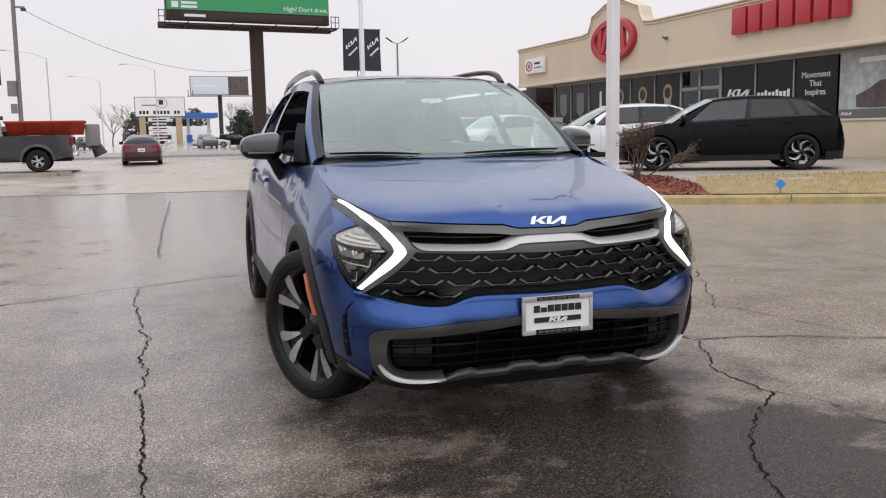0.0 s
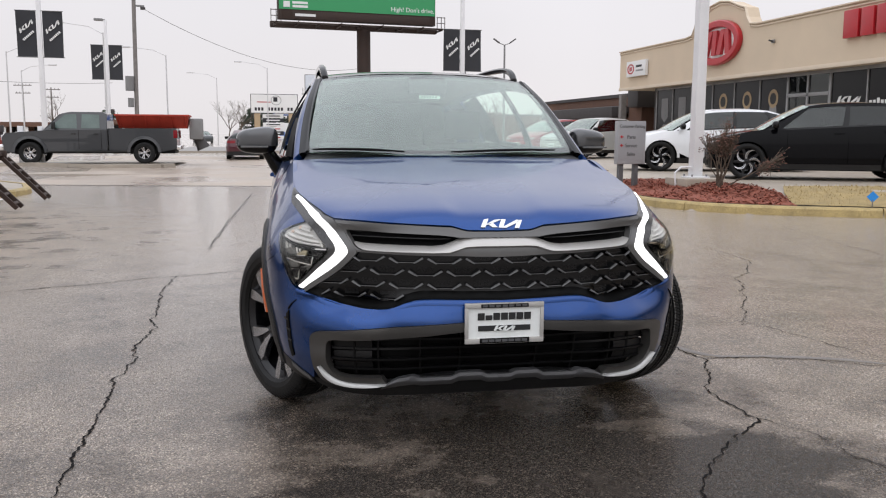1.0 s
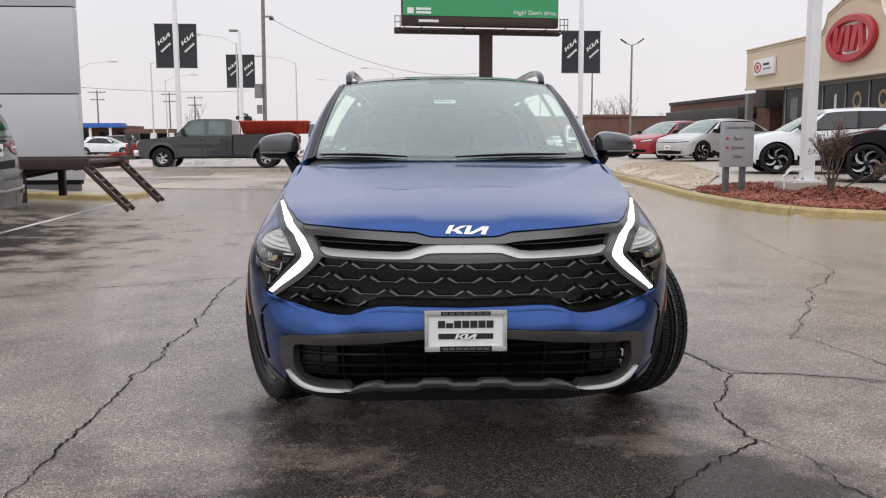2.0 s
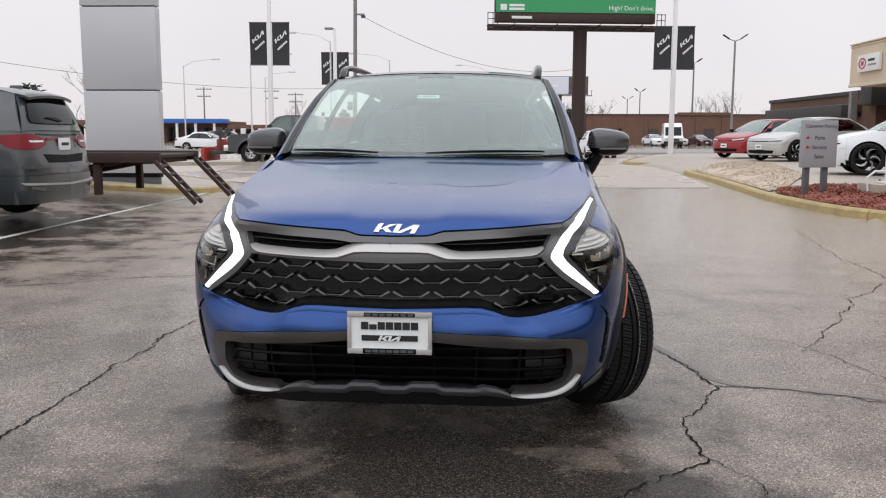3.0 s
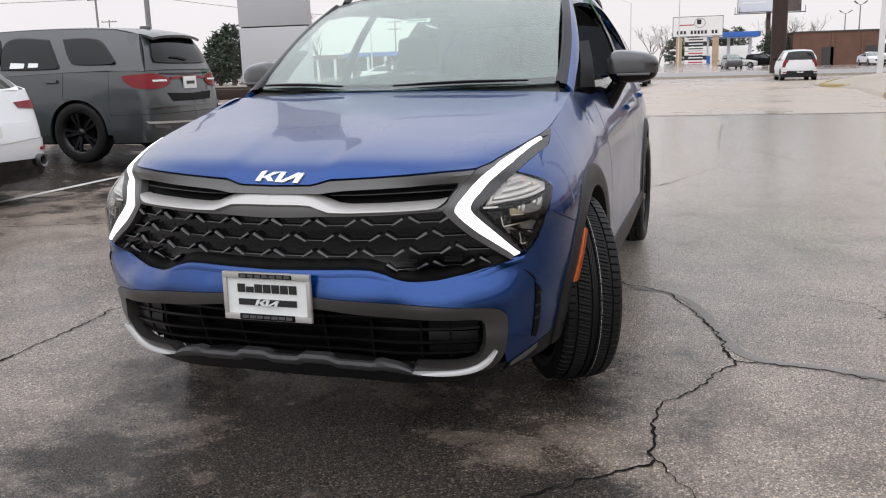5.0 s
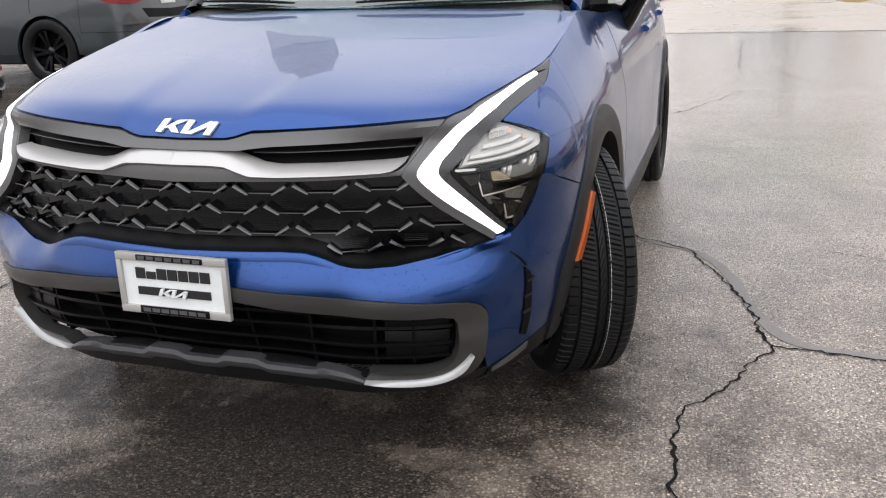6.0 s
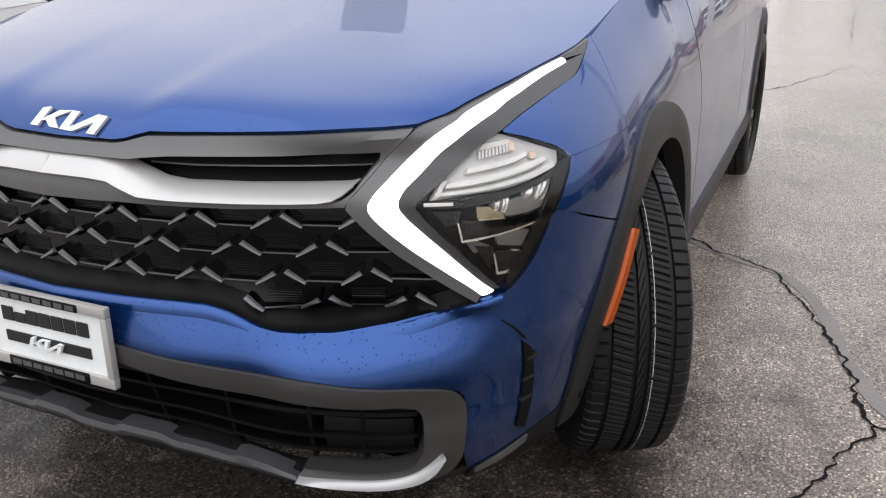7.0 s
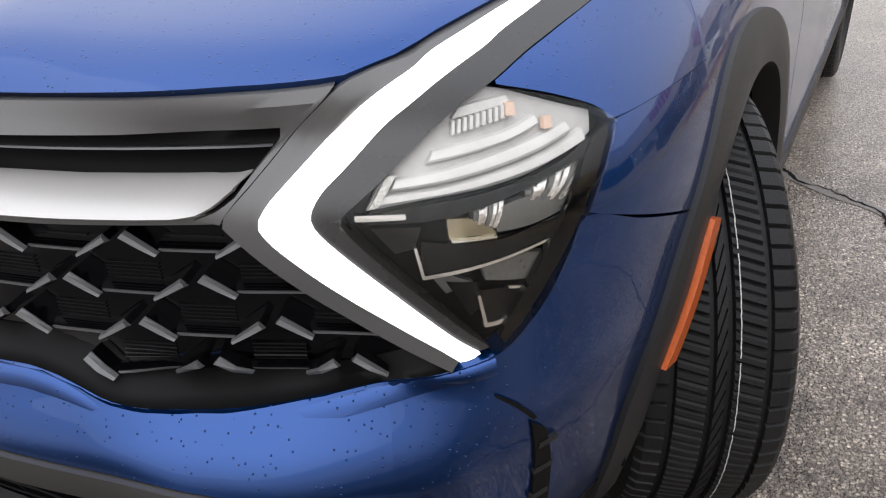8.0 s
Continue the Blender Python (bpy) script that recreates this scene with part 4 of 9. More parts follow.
def ledge(name, sk, rows, material, parent, nu, side, label=""):
    """A strip on a car's skin through several lines, each (line of (u, z), how far out)."""
    L = [(resample(line, nu), o) for line, o in rows]
    P, Q = [], []
    for i in range(nu):
        for line, o in L:
            P.append(sk.at(side * line[i][0], line[i][1], o))
            Q.append(sk.at(side * line[i][0], line[i][1], o - 0.008))
    V, F = slab(P, Q, nu, len(L))
    return mesh_ob(name, V, F, material, parent, label, sharp=60)


# ---------------------------------------------------------------- the blue sport utility vehicle
def blue_suv(m):
    car = thing("sport_utility_car", m, "wet metallic blue sport utility car with lit chevron lamps", "car")
    sk = Skin(SUV_PLAN, suv_inset)
    uw, ur = sk.u_at(0.92), sk.u_at(3.68)
    HOOD = [(0, 0.876), (0.138, 0.878), (0.160, 0.884), (0.200, 0.895), (0.25, 0.8965), (0.36, 0.901), (0.47, 0.908), (0.597, 0.917), (0.66, 0.919), (0.719, 0.921)]
    HOODSIDE = [(0.719, 0.921), (0.76, 0.9265), (0.803, 0.933), (0.90, 0.946), (1.042, 0.966), (1.271, 0.998), (1.390, 1.0185), (sk.u_at(0.95), 1.060), (sk.u_at(1.25), 1.120)]

    # bonnet
    front = [sk.at(u, z) for u, z in resample(HOOD, 40, False)]
    side = [sk.at(u, z) for u, z in resample(HOODSIDE, 30)]
    tail_corner = side[-1]
    rear = [(0, 1.20, 1.142), (0.3, 1.205, 1.14), (0.6, 1.225, 1.13), tail_corner]
    y0 = front[0][1]
    centre = [(0, y0, 0.878), (0, y0 + 0.022, 0.91), (0, y0 + 0.07, 0.942), (0, 0.32, 0.985), (0, 0.5, 1.022), (0, 0.75, 1.066), (0, 1.0, 1.108), (0, 1.20, 1.142)]
    P, nb, na = coons(front, side, rear, centre, 28, 36)
    bonnet = shell("bonnet", P, nb, na, 0.02, "paint", car, "glossy blue bonnet with rain specks")
    # emblem on the bonnet's nose
    emblem(car, Matrix.Translation((0.012, y0 + 0.0185, 0.9005)) @ pose(0, 0, 0, -37), 0.172)

    # satin mask round the upper slot, its slot and the silver bar, which slopes back like a shelf
    for s in (1, -1):
        panel("mask_band", sk, [(0, 0.852), (0.13, 0.852), (0.17, 0.852), (0.20, 0.856), (0.256, 0.861), (0.365, 0.865), (0.472, 0.869), (0.574, 0.8755), (0.652, 0.878)], [(0, 0.872), (0.135, 0.8735), (0.158, 0.879), (0.198, 0.889), (0.25, 0.891), (0.36, 0.896), (0.47, 0.902), (0.60, 0.911), (0.709, 0.915)],
              "mask", car, 40, 4, 0.002, 0.03, False, s)
        panel("mask_edge", sk, [(0.652, 0.878), (0.650, 0.866), (0.617, 0.835), (0.603, 0.820), (0.583, 0.808), (0.560, 0.800)], [(0.709, 0.915), (0.655, 0.863), (0.621, 0.832), (0.605, 0.818), (0.592, 0.804), (0.587, 0.796)], "mask", car, 24, 4, 0.002, 0.03, False, s)
        panel("slot_back", sk, [(0.10, 0.815), (0.28, 0.800), (0.63, 0.815)], [(0.12, 0.878), (0.25, 0.886), (0.69, 0.898)], "deep", car, 24, 4, -0.075, 0.008, False, s)
        blade = panel("slot_blade", sk, [(0.19, 0.846), (0.30, 0.846), (0.645, 0.856)], [(0.18, 0.862), (0.30, 0.868), (0.66, 0.882)], "slat", car, 20, 3, -0.030, 0.012, False, s)
        panel("blade_edge", sk, [(0.205, 0.8435), (0.30, 0.8435), (0.635, 0.8525)], [(0.205, 0.8455), (0.30, 0.8455), (0.636, 0.8545)], "gunmetal", blade, 20, 2, -0.028, 0.01, False, s)
        foot = [(0, 0.819), (0.10, 0.819), (0.145, 0.817), (0.180, 0.806), (0.213, 0.796), (0.28, 0.7945), (0.405, 0.797), (0.50, 0.800), (0.543, 0.802), (0.565, 0.806), (0.582, 0.814), (0.602, 0.828)]
        head = [(0, 0.853), (0.10, 0.853), (0.150, 0.851), (0.190, 0.838), (0.235, 0.822), (0.28, 0.8165), (0.405, 0.8175), (0.50, 0.821), (0.543, 0.823), (0.572, 0.825), (0.596, 0.828), (0.612, 0.832)]
        back = (-0.004, -0.004, -0.006, -0.022, -0.036, -0.042, -0.045, -0.046, -0.046, -0.044, -0.040, -0.024)
        nu = 72
        lo, hi, bk = resample(foot, nu, False), resample(head, nu, False), np.interp(np.linspace(0, 1, nu), np.linspace(0, 1, len(back)), back)
        P = [sk.at(s * (lo[i][0] * (1 - t) + hi[i][0] * t), lo[i][1] * (1 - t) + hi[i][1] * t + dz, 0.009 * (1 - t) + bk[i] * t + o) for i in range(nu) for t, dz, o in ((0, -0.003, -0.012), (0, 0, -0.002), (0.03, 0.0012, 0.001), (0.25, 0.002, 0.003), (0.6, 0.001, 0.002), (0.97, 0, 0.0), (1, 0, -0.012))]
        Q = [sk.at(s * (lo[i][0] * (1 - t) + hi[i][0] * t), lo[i][1] * (1 - t) + hi[i][1] * t - 0.003, bk[i] - 0.015) for i in range(nu) for t in (0, 0, 0.03, 0.25, 0.6, 0.97, 1)]
        V, F = slab(P, Q, nu, 7)
        mesh_ob("silver_bar", V, F, "satin", car, "satin silver bar sloping back under the slot", sharp=50)
        panel("mask_lower", sk, [(0, 0.778), (0.10, 0.780), (0.16, 0.783), (0.23, 0.7835), (0.379, 0.786), (0.50, 0.791), (0.590, 0.795)], [(0, 0.821), (0.10, 0.821), (0.145, 0.819), (0.180, 0.808), (0.213, 0.798), (0.28, 0.796), (0.405, 0.799), (0.55, 0.803), (0.583, 0.806)], "mask", car, 40, 4, -0.003, 0.02, False, s)
        # grille ground
        panel("grille_back", sk, [(0, 0.600), (0.30, 0.604), (0.363, 0.596), (0.405, 0.580), (0.455, 0.563), (0.534, 0.561), (0.672, 0.578), (0.815, 0.618)],
              [(0, 0.795), (0.14, 0.795), (0.20, 0.79), (0.29, 0.787), (0.45, 0.79), (0.55, 0.796), (0.58, 0.80), (0.596, 0.80)], "gloss_black", car, 40, 8, -0.026, 0.01, False, s)

    # grille lattice: staggered gull-shaped bars
    def inside(u, z):
        a = abs(u)
        low = np.interp(a, [0, 0.30, 0.363, 0.405, 0.455, 0.534, 0.672, 0.815], [0.607, 0.613, 0.605, 0.590, 0.570, 0.566, 0.583, 0.622])
        top = np.interp(a, [0, 0.14, 0.20, 0.29, 0.60], [0.79, 0.79, 0.77, 0.765, 0.778])
        edge = 0.591 + (0.795 - z) * (0.224 / 0.168)
        return low + 0.002 < z < top and a < edge - 0.008
    rows = [0.755, 0.7055, 0.654, 0.606]
    for ri, z0 in enumerate(rows):
        for ci in range(-7, 8):
            u0 = (ci + (0.0 if ri % 2 else 0.5)) * 0.1555
            z = z0 + 0.012 * max(0.0, (abs(u0) - 0.25) / 0.4) ** 1.5
            # thin shelf between the wings, deeper in
            for side_of in (0,):
                ends = [q for q in (-0.046, 0.046) if inside(u0 + q, z)]
                if len(ends) == 2 and any(inside(u0 + q * 0.064, z + 0.007) for q in (-1, 1)):
                    P = [sk.at(u0 + x, z + dz, o) for x in (-0.046, -0.02, 0.02, 0.046) for dz, o in ((-0.004, -0.022), (-0.002, -0.012), (0.001, -0.011), (0.003, -0.022))]
                    Q = [sk.at(u0 + x, z + dz, -0.028) for x in (-0.046, -0.02, 0.02, 0.046) for dz in (-0.004, -0.002, 0.001, 0.003)]
                    V, F = slab(P, Q, 4, 4)
                    bar = mesh_ob("grille_bar", V, F, "gloss_black", car, smooth=False)
                    V, F = slab([sk.at(u0 + x, z + dz - 0.001, -0.009) for x in (-0.044, -0.015, 0.015, 0.044) for dz in (-0.0011, 0.0011)], [sk.at(u0 + x, z + dz - 0.001, -0.013) for x in (-0.044, -0.015, 0.015, 0.044) for dz in (-0.0011, 0.0011)], 4, 2)
                    mesh_ob("bar_edge", V, F, "gunmetal", bar, smooth=False)
            for sgn in (-1, 1):
                if not (inside(u0 + sgn * 0.064, z + 0.007) and inside(u0 + sgn * 0.036, z - 0.004)):
                    continue
                line = ((0.032, -0.003, 0.0024), (0.050, 0.007, 0.0042), (0.068, 0.0175, 0.0052))
                P, Q = [], []
                for a, b, w in line:
                    for k, o in ((-1.0, -0.005), (-0.6, -0.001), (0.5, 0.001), (1.0, -0.005)):
                        P.append(sk.at(u0 + sgn * (a + 0.7 * k * w), z + b - 0.7 * k * w, o))
                        Q.append(sk.at(u0 + sgn * (a + 0.7 * k * w), z + b - 0.7 * k * w, -0.0065))
                V, F = slab([sk.at(u0 + sgn * (a + 0.7 * k * w), z + b - 0.7 * k * w, -0.006) for a, b, w in line for k in (-0.8, 0.8)], [sk.at(u0 + sgn * (a + 0.7 * k * w), z + b - 0.7 * k * w, -0.026) for a, b, w in line for k in (-0.8, 0.8)], 3, 2)
                stem = mesh_ob("grille_wing", V, F, "gloss_black", car, smooth=False)
                V, F = slab(P, Q, 3, 4)
                mesh_ob("wing_edge", V, F, "wing_grey", stem, smooth=False)
            # ribbed floor of each cell
            for k in range(5):
                zz = z + 0.008 + 0.0045 * k
                if inside(u0 - 0.03, zz) and inside(u0 + 0.03, zz + 0.004):
                    P = [sk.at(u0 + x, zz + dz, -0.0235) for x in (-0.032, 0.032) for dz in (0, 0.0016)]
                    Q = [sk.at(u0 + x, zz + dz, -0.028) for x in (-0.032, 0.032) for dz in (0, 0.0016)]
                    V, F = slab(P, Q, 2, 2)
                    mesh_ob("cell_rib", V, F, "slat", car, smooth=False)

    # bumper
    GRBOT = [(0, 0.608), (0.28, 0.613), (0.345, 0.610), (0.395, 0.597), (0.430, 0.583), (0.462, 0.574), (0.50, 0.570), (0.56, 0.572), (0.672, 0.587), (0.745, 0.605)]
    FOGTOP = [(0, 0.530), (0.16, 0.528), (0.30, 0.521), (0.40, 0.514), (0.50, 0.506), (0.60, 0.496), (0.745, 0.479)]

    def swell(u, z):
        """How far the bumper's chest stands forward of the plain skin, dying away at the corner."""
        return 0.016 * step(0.10, 0.30, u) * (1 - step(0.58, 0.745, u)) * step(0.605, 0.515, z) * step(0.40, 0.47, z)
    for s in (1, -1):
        panel("bumper_centre", sk, FOGTOP, GRBOT, "paint", car, 60, 13, swell, 0.015, False, s)
        panel("bumper_corner", sk, [(0.745, 0.478), (0.785, 0.462), (0.798, 0.43), (0.80, 0.36), (0.806, 0.30), (0.84, 0.262), (0.957, 0.312), (1.085, 0.340)],
              [(0.745, 0.605), (0.815, 0.627), (0.859, 0.638), (0.880, 0.648), (0.899, 0.665), (0.925, 0.694), (0.954, 0.737), (0.986, 0.7685), (1.075, 0.737), (1.235, 0.684)], "paint", car, 40, 14, 0.0, 0.03, True, s)
        lip = GRBOT + [(0.815, 0.627), (0.845, 0.635), (0.865, 0.640)]
        ledge("grille_floor", sk, [([(u, z + 0.030) for u, z in lip[:-2]], -0.0245), ([(u, z + 0.010) for u, z in lip[:-2]], -0.012), ([(u, z + 0.001) for u, z in lip[:-2]], -0.002)], "deep", car, 60, s)
        ledge("bumper_lip", sk, [([(u, z + 0.002) for u, z in lip], -0.010), ([(u, z + 0.0005) for u, z in lip], -0.002), ([(u, z - 0.006) for u, z in lip], 0.003), ([(u, z - 0.014) for u, z in lip], 0.0035), ([(u, z - 0.022) for u, z in lip], 0.0015)], "paint", car, 90, s)
        # air curtain slot in the corner
        panel("vent", sk, [(0.905, 0.545), (0.920, 0.46), (0.922, 0.35)], [(0.926, 0.528), (0.946, 0.45), (0.948, 0.34)], "deep", car, 16, 3, 0.0045, 0.02, True, s)
        for k in range(3):
            z = 0.50 - 0.045 * k
            panel("vent_fin", sk, [(0.918, z), (0.944, z + 0.004)], [(0.918, z + 0.008), (0.944, z + 0.012)], "plastic", car, 4, 2, 0.006, 0.01, False, s)
        # thin black strip drawn as the shade along the bumper's crease
        panel("vent_crease", sk, [(0.862, 0.592), (0.885, 0.573), (0.907, 0.549)], [(0.863, 0.5935), (0.888, 0.576), (0.911, 0.552)], "deep", car, 16, 2, 0.0045, 0.01, True, s)
        # gunmetal frame of the lower intake
        outer = [(0, 0.528), (0.16, 0.526), (0.30, 0.519), (0.40, 0.512), (0.50, 0.504), (0.60, 0.494), (0.735, 0.478), (0.780, 0.462), (0.797, 0.43), (0.798, 0.35), (0.795, 0.305), (0.765, 0.262), (0.70, 0.245), (0.60, 0.245), (0.47, 0.262)]
        inner = [(0, 0.492), (0.16, 0.490), (0.36, 0.470), (0.565, 0.454), (0.675, 0.448), (0.706, 0.438), (0.716, 0.415), (0.718, 0.36), (0.710, 0.325), (0.690, 0.300), (0.64, 0.290), (0.57, 0.290), (0.49, 0.295)]
        panel("intake_frame", sk, outer, inner, "frame_grey", car, 70, 6, lambda u, z: 0.008 + swell(u, z), 0.05, True, s, label="dark gunmetal intake frame")
        low = [(0.470, 0.262), (0.54, 0.249), (0.62, 0.246), (0.69, 0.257), (0.735, 0.286), (0.758, 0.330)]
        high = [(0.472, 0.265), (0.54, 0.262), (0.62, 0.262), (0.682, 0.273), (0.722, 0.298), (0.754, 0.332)]
        mid = [((a + c) / 2, (b + d) / 2) for (a, b), (c, d) in zip(low, high)]
        ledge("silver_accent", sk, [([(u, z - 0.004) for u, z in low], 0.016), (low, 0.030), (mid, 0.024), (high, 0.012), ([(u, z + 0.002) for u, z in high], 0.004)], "bright_trim", car, 30, s, "bright silver accent strip")
        panel("intake_back", sk, [(0, 0.27), (0.45, 0.27), (0.70, 0.28)], [(0, 0.50), (0.45, 0.475), (0.73, 0.46)], "deep", car, 20, 5, -0.075, 0.01, False, s)
        for k, z in enumerate((0.452, 0.412, 0.368, 0.325)):
            panel("intake_slat", sk, [(0.0, z), (0.40, z - 0.004), (0.705, z - 0.010)], [(0.0, z + 0.009), (0.40, z + 0.005), (0.708, z - 0.001)], "slat", car, 20, 3, -0.022 - 0.006 * (k % 2), 0.04, False, s)
        for u in (0.16, 0.33, 0.50, 0.60):
            panel("intake_fin", sk, [(u, 0.30), (u + 0.008, 0.30)], [(u, 0.475), (u + 0.008, 0.475)], "deep", car, 2, 5, -0.030, 0.04, False, s)
        for k, z in enumerate((0.435, 0.395, 0.35)):
            panel("blanking_plate", sk, [(0.53, z - 0.022), (0.70, z - 0.028)], [(0.53, z + 0.006), (0.70, z)], "slat", car, 8, 3, -0.034, 0.02, False, s)
        # apron under the intake, with a stepped grey lip
        panel("apron", sk, [(0, 0.205), (0.4, 0.200), (0.66, 0.205), (0.80, 0.235), (0.86, 0.262)], [(0, 0.300), (0.25, 0.300), (0.47, 0.272), (0.66, 0.243), (0.80, 0.262), (0.86, 0.275)],
              "plastic", car, 40, 5, -0.006, 0.04, True, s, label="black textured apron")
        panel("corner_cladding", sk, [(0.82, 0.235), (0.957, 0.258), (1.10, 0.275)], [(0.835, 0.266), (0.957, 0.314), (1.10, 0.345)], "slat", car, 14, 5, 0.002, 0.03, True, s)
        panel("corner_blade", sk, [(0.842, 0.250), (0.90, 0.268), (0.965, 0.296)], [(0.842, 0.262), (0.90, 0.288), (0.965, 0.314)], "gunmetal", car, 8, 3, 0.007, 0.02, True, s)
        panel("skid_lip", sk, [(0, 0.262), (0.05, 0.262), (0.075, 0.274), (0.17, 0.272), (0.20, 0.256), (0.33, 0.254), (0.36, 0.262), (0.44, 0.252), (0.50, 0.238)], [(0, 0.300), (0.05, 0.298), (0.075, 0.312), (0.17, 0.310), (0.20, 0.292), (0.33, 0.290), (0.36, 0.302), (0.42, 0.292), (0.465, 0.270)],
              "grey_plastic", car, 46, 4, 0.012, 0.04, False, s, crown=0.010, label="grey moulded skid lip")

    # lamps: dark housing, lit chevron, reflectors under a clear lens
    LENS_LOW = [(0.706, 0.797), (0.729, 0.772), (0.762, 0.742), (0.818, 0.690), (0.858, 0.653), (0.878, 0.649), (0.898, 0.667), (0.923, 0.697), (0.952, 0.739), (0.982, 0.771), (1.010, 0.7975), (1.055, 0.835), (1.064, 0.843)]
    LENS_TOP = [(0.706, 0.801), (0.733, 0.820), (0.765, 0.840), (0.808, 0.865), (0.845, 0.881), (0.885, 0.893), (0.924, 0.8965), (0.984, 0.8825), (1.037, 0.8645), (1.058, 0.852), (1.065, 0.845)]
    for s in (1, -1):
        lamp = panel("headlamp", sk, LENS_LOW,
                     LENS_TOP, "deep", car, 34, 7, -0.030, 0.02, True, s, label="clear headlamp with silver reflectors")
        panel("lens", sk, LENS_LOW,
              LENS_TOP, "lens", lamp, 34, 9, 0.005, 0.004, True, s, crown=0.003)
        # pale light guides above, a dark stepped shelf and fluted reflectors below
        panel("lens_border", sk, [(1.056, 0.843), (1.018, 0.812), (0.975, 0.773), (0.936, 0.73), (0.899, 0.681), (0.875, 0.655)], [(1.034, 0.840), (0.998, 0.819), (0.956, 0.78), (0.921, 0.743), (0.887, 0.694), (0.87, 0.664)], "gloss_black", lamp, 24, 4, 0.0015, 0.008, True, s)
        panel("light_guide", sk, [(0.763, 0.821), (0.828, 0.825), (0.901, 0.831), (0.956, 0.837), (0.998, 0.844)], [(0.77, 0.829), (0.831, 0.834), (0.902, 0.841), (0.955, 0.847), (1.001, 0.853)], "lamp_white", lamp, 20, 4, -0.006, 0.008, True, s, crown=0.004)
        panel("light_guide", sk, [(0.806, 0.84), (0.866, 0.844), (0.92, 0.849), (0.963, 0.856)], [(0.818, 0.849), (0.874, 0.853), (0.925, 0.857), (0.966, 0.864)], "lamp_white", lamp, 16, 4, -0.008, 0.008, True, s, crown=0.004)
        panel("light_guide", sk, [(0.744, 0.81), (0.805, 0.815), (0.887, 0.82), (0.963, 0.827), (1.016, 0.835)], [(0.757, 0.817), (0.812, 0.82), (0.89, 0.826), (0.964, 0.834), (1.018, 0.844)], "lamp_white", lamp, 20, 4, -0.004, 0.008, True, s)
        panel("light_guide", sk, [(0.858, 0.873), (0.899, 0.876), (0.941, 0.879)], [(0.872, 0.882), (0.908, 0.884), (0.941, 0.885)], "lamp_white", lamp, 12, 4, -0.008, 0.008, True, s)
        panel("guide_ground", sk, [(0.736, 0.802), (0.806, 0.81), (0.891, 0.814), (0.975, 0.822), (1.036, 0.836)], [(0.752, 0.826), (0.790, 0.858), (0.845, 0.891), (0.925, 0.893), (1.050, 0.854)], "lamp_grey_white", lamp, 20, 4, -0.014, 0.008, True, s)
        panel("upper_shelf", sk, [(0.731, 0.793), (0.801, 0.794), (0.874, 0.802), (0.94, 0.813), (1.013, 0.824)], [(0.732, 0.803), (0.803, 0.809), (0.884, 0.814), (0.964, 0.823), (1.021, 0.836)], "gloss_black", lamp, 20, 4, -0.003, 0.008, True, s)
        panel("chrome_tick", sk, [(0.724, 0.797), (0.777, 0.798)], [(0.724, 0.803), (0.777, 0.803)], "chrome", lamp, 8, 4, 0.0, 0.008, True, s)
        panel("reflector_floor", sk, [(0.878, 0.773), (0.918, 0.773), (0.964, 0.779)], [(0.877, 0.794), (0.917, 0.799), (0.973, 0.789)], "lamp_smoke", lamp, 12, 4, -0.009, 0.008, True, s)
        panel("reflector_bowl", sk, [(0.823, 0.772), (0.849, 0.773), (0.878, 0.771)], [(0.822, 0.792), (0.852, 0.789), (0.874, 0.777)], "lamp_olive", lamp, 12, 4, -0.01, 0.008, True, s)
        panel("bright_edge", sk, [(0.824, 0.771), (0.874, 0.77)], [(0.824, 0.773), (0.875, 0.772)], "chrome", lamp, 8, 4, -0.004, 0.008, True, s)
        panel("lamp_step", sk, [(0.79, 0.74), (0.822, 0.744), (0.879, 0.751), (0.947, 0.762)], [(0.791, 0.774), (0.824, 0.77), (0.881, 0.768), (0.958, 0.777)], "gloss_black", lamp, 16, 4, -0.005, 0.008, True, s)
        panel("step_edge", sk, [(0.791, 0.735), (0.821, 0.739), (0.877, 0.747), (0.942, 0.757)], [(0.791, 0.739), (0.821, 0.743), (0.878, 0.75), (0.945, 0.76)], "chrome", lamp, 16, 4, -0.003, 0.008, True, s)
        panel("step_edge", sk, [(0.783, 0.768), (0.79, 0.735)], [(0.786, 0.769), (0.793, 0.737)], "chrome", lamp, 8, 4, -0.003, 0.008, True, s)
        panel("reflector_bowl", sk, [(0.86, 0.727), (0.888, 0.722), (0.924, 0.717)], [(0.856, 0.742), (0.9, 0.748), (0.935, 0.741)], "lamp_smoke", lamp, 12, 4, -0.008, 0.008, True, s)
        panel("bright_edge", sk, [(0.883, 0.715), (0.912, 0.709)], [(0.883, 0.718), (0.912, 0.712)], "chrome", lamp, 8, 4, -0.004, 0.008, True, s)
        panel("lamp_step", sk, [(0.859, 0.679), (0.873, 0.68), (0.9, 0.686)], [(0.853, 0.718), (0.88, 0.716), (0.916, 0.708)], "gloss_black", lamp, 12, 4, -0.005, 0.008, True, s)
        panel("step_edge", sk, [(0.856, 0.675), (0.872, 0.676), (0.902, 0.683)], [(0.855, 0.68), (0.872, 0.681), (0.898, 0.688)], "chrome", lamp, 12, 4, -0.003, 0.008, True, s)
        panel("step_edge", sk, [(0.848, 0.713), (0.855, 0.676)], [(0.851, 0.714), (0.859, 0.678)], "chrome", lamp, 8, 4, -0.003, 0.008, True, s)
        panel("inner_facet", sk, [(0.764, 0.76), (0.785, 0.765)], [(0.739, 0.786), (0.793, 0.786)], "gloss_black", lamp, 8, 4, -0.01, 0.008, True, s)
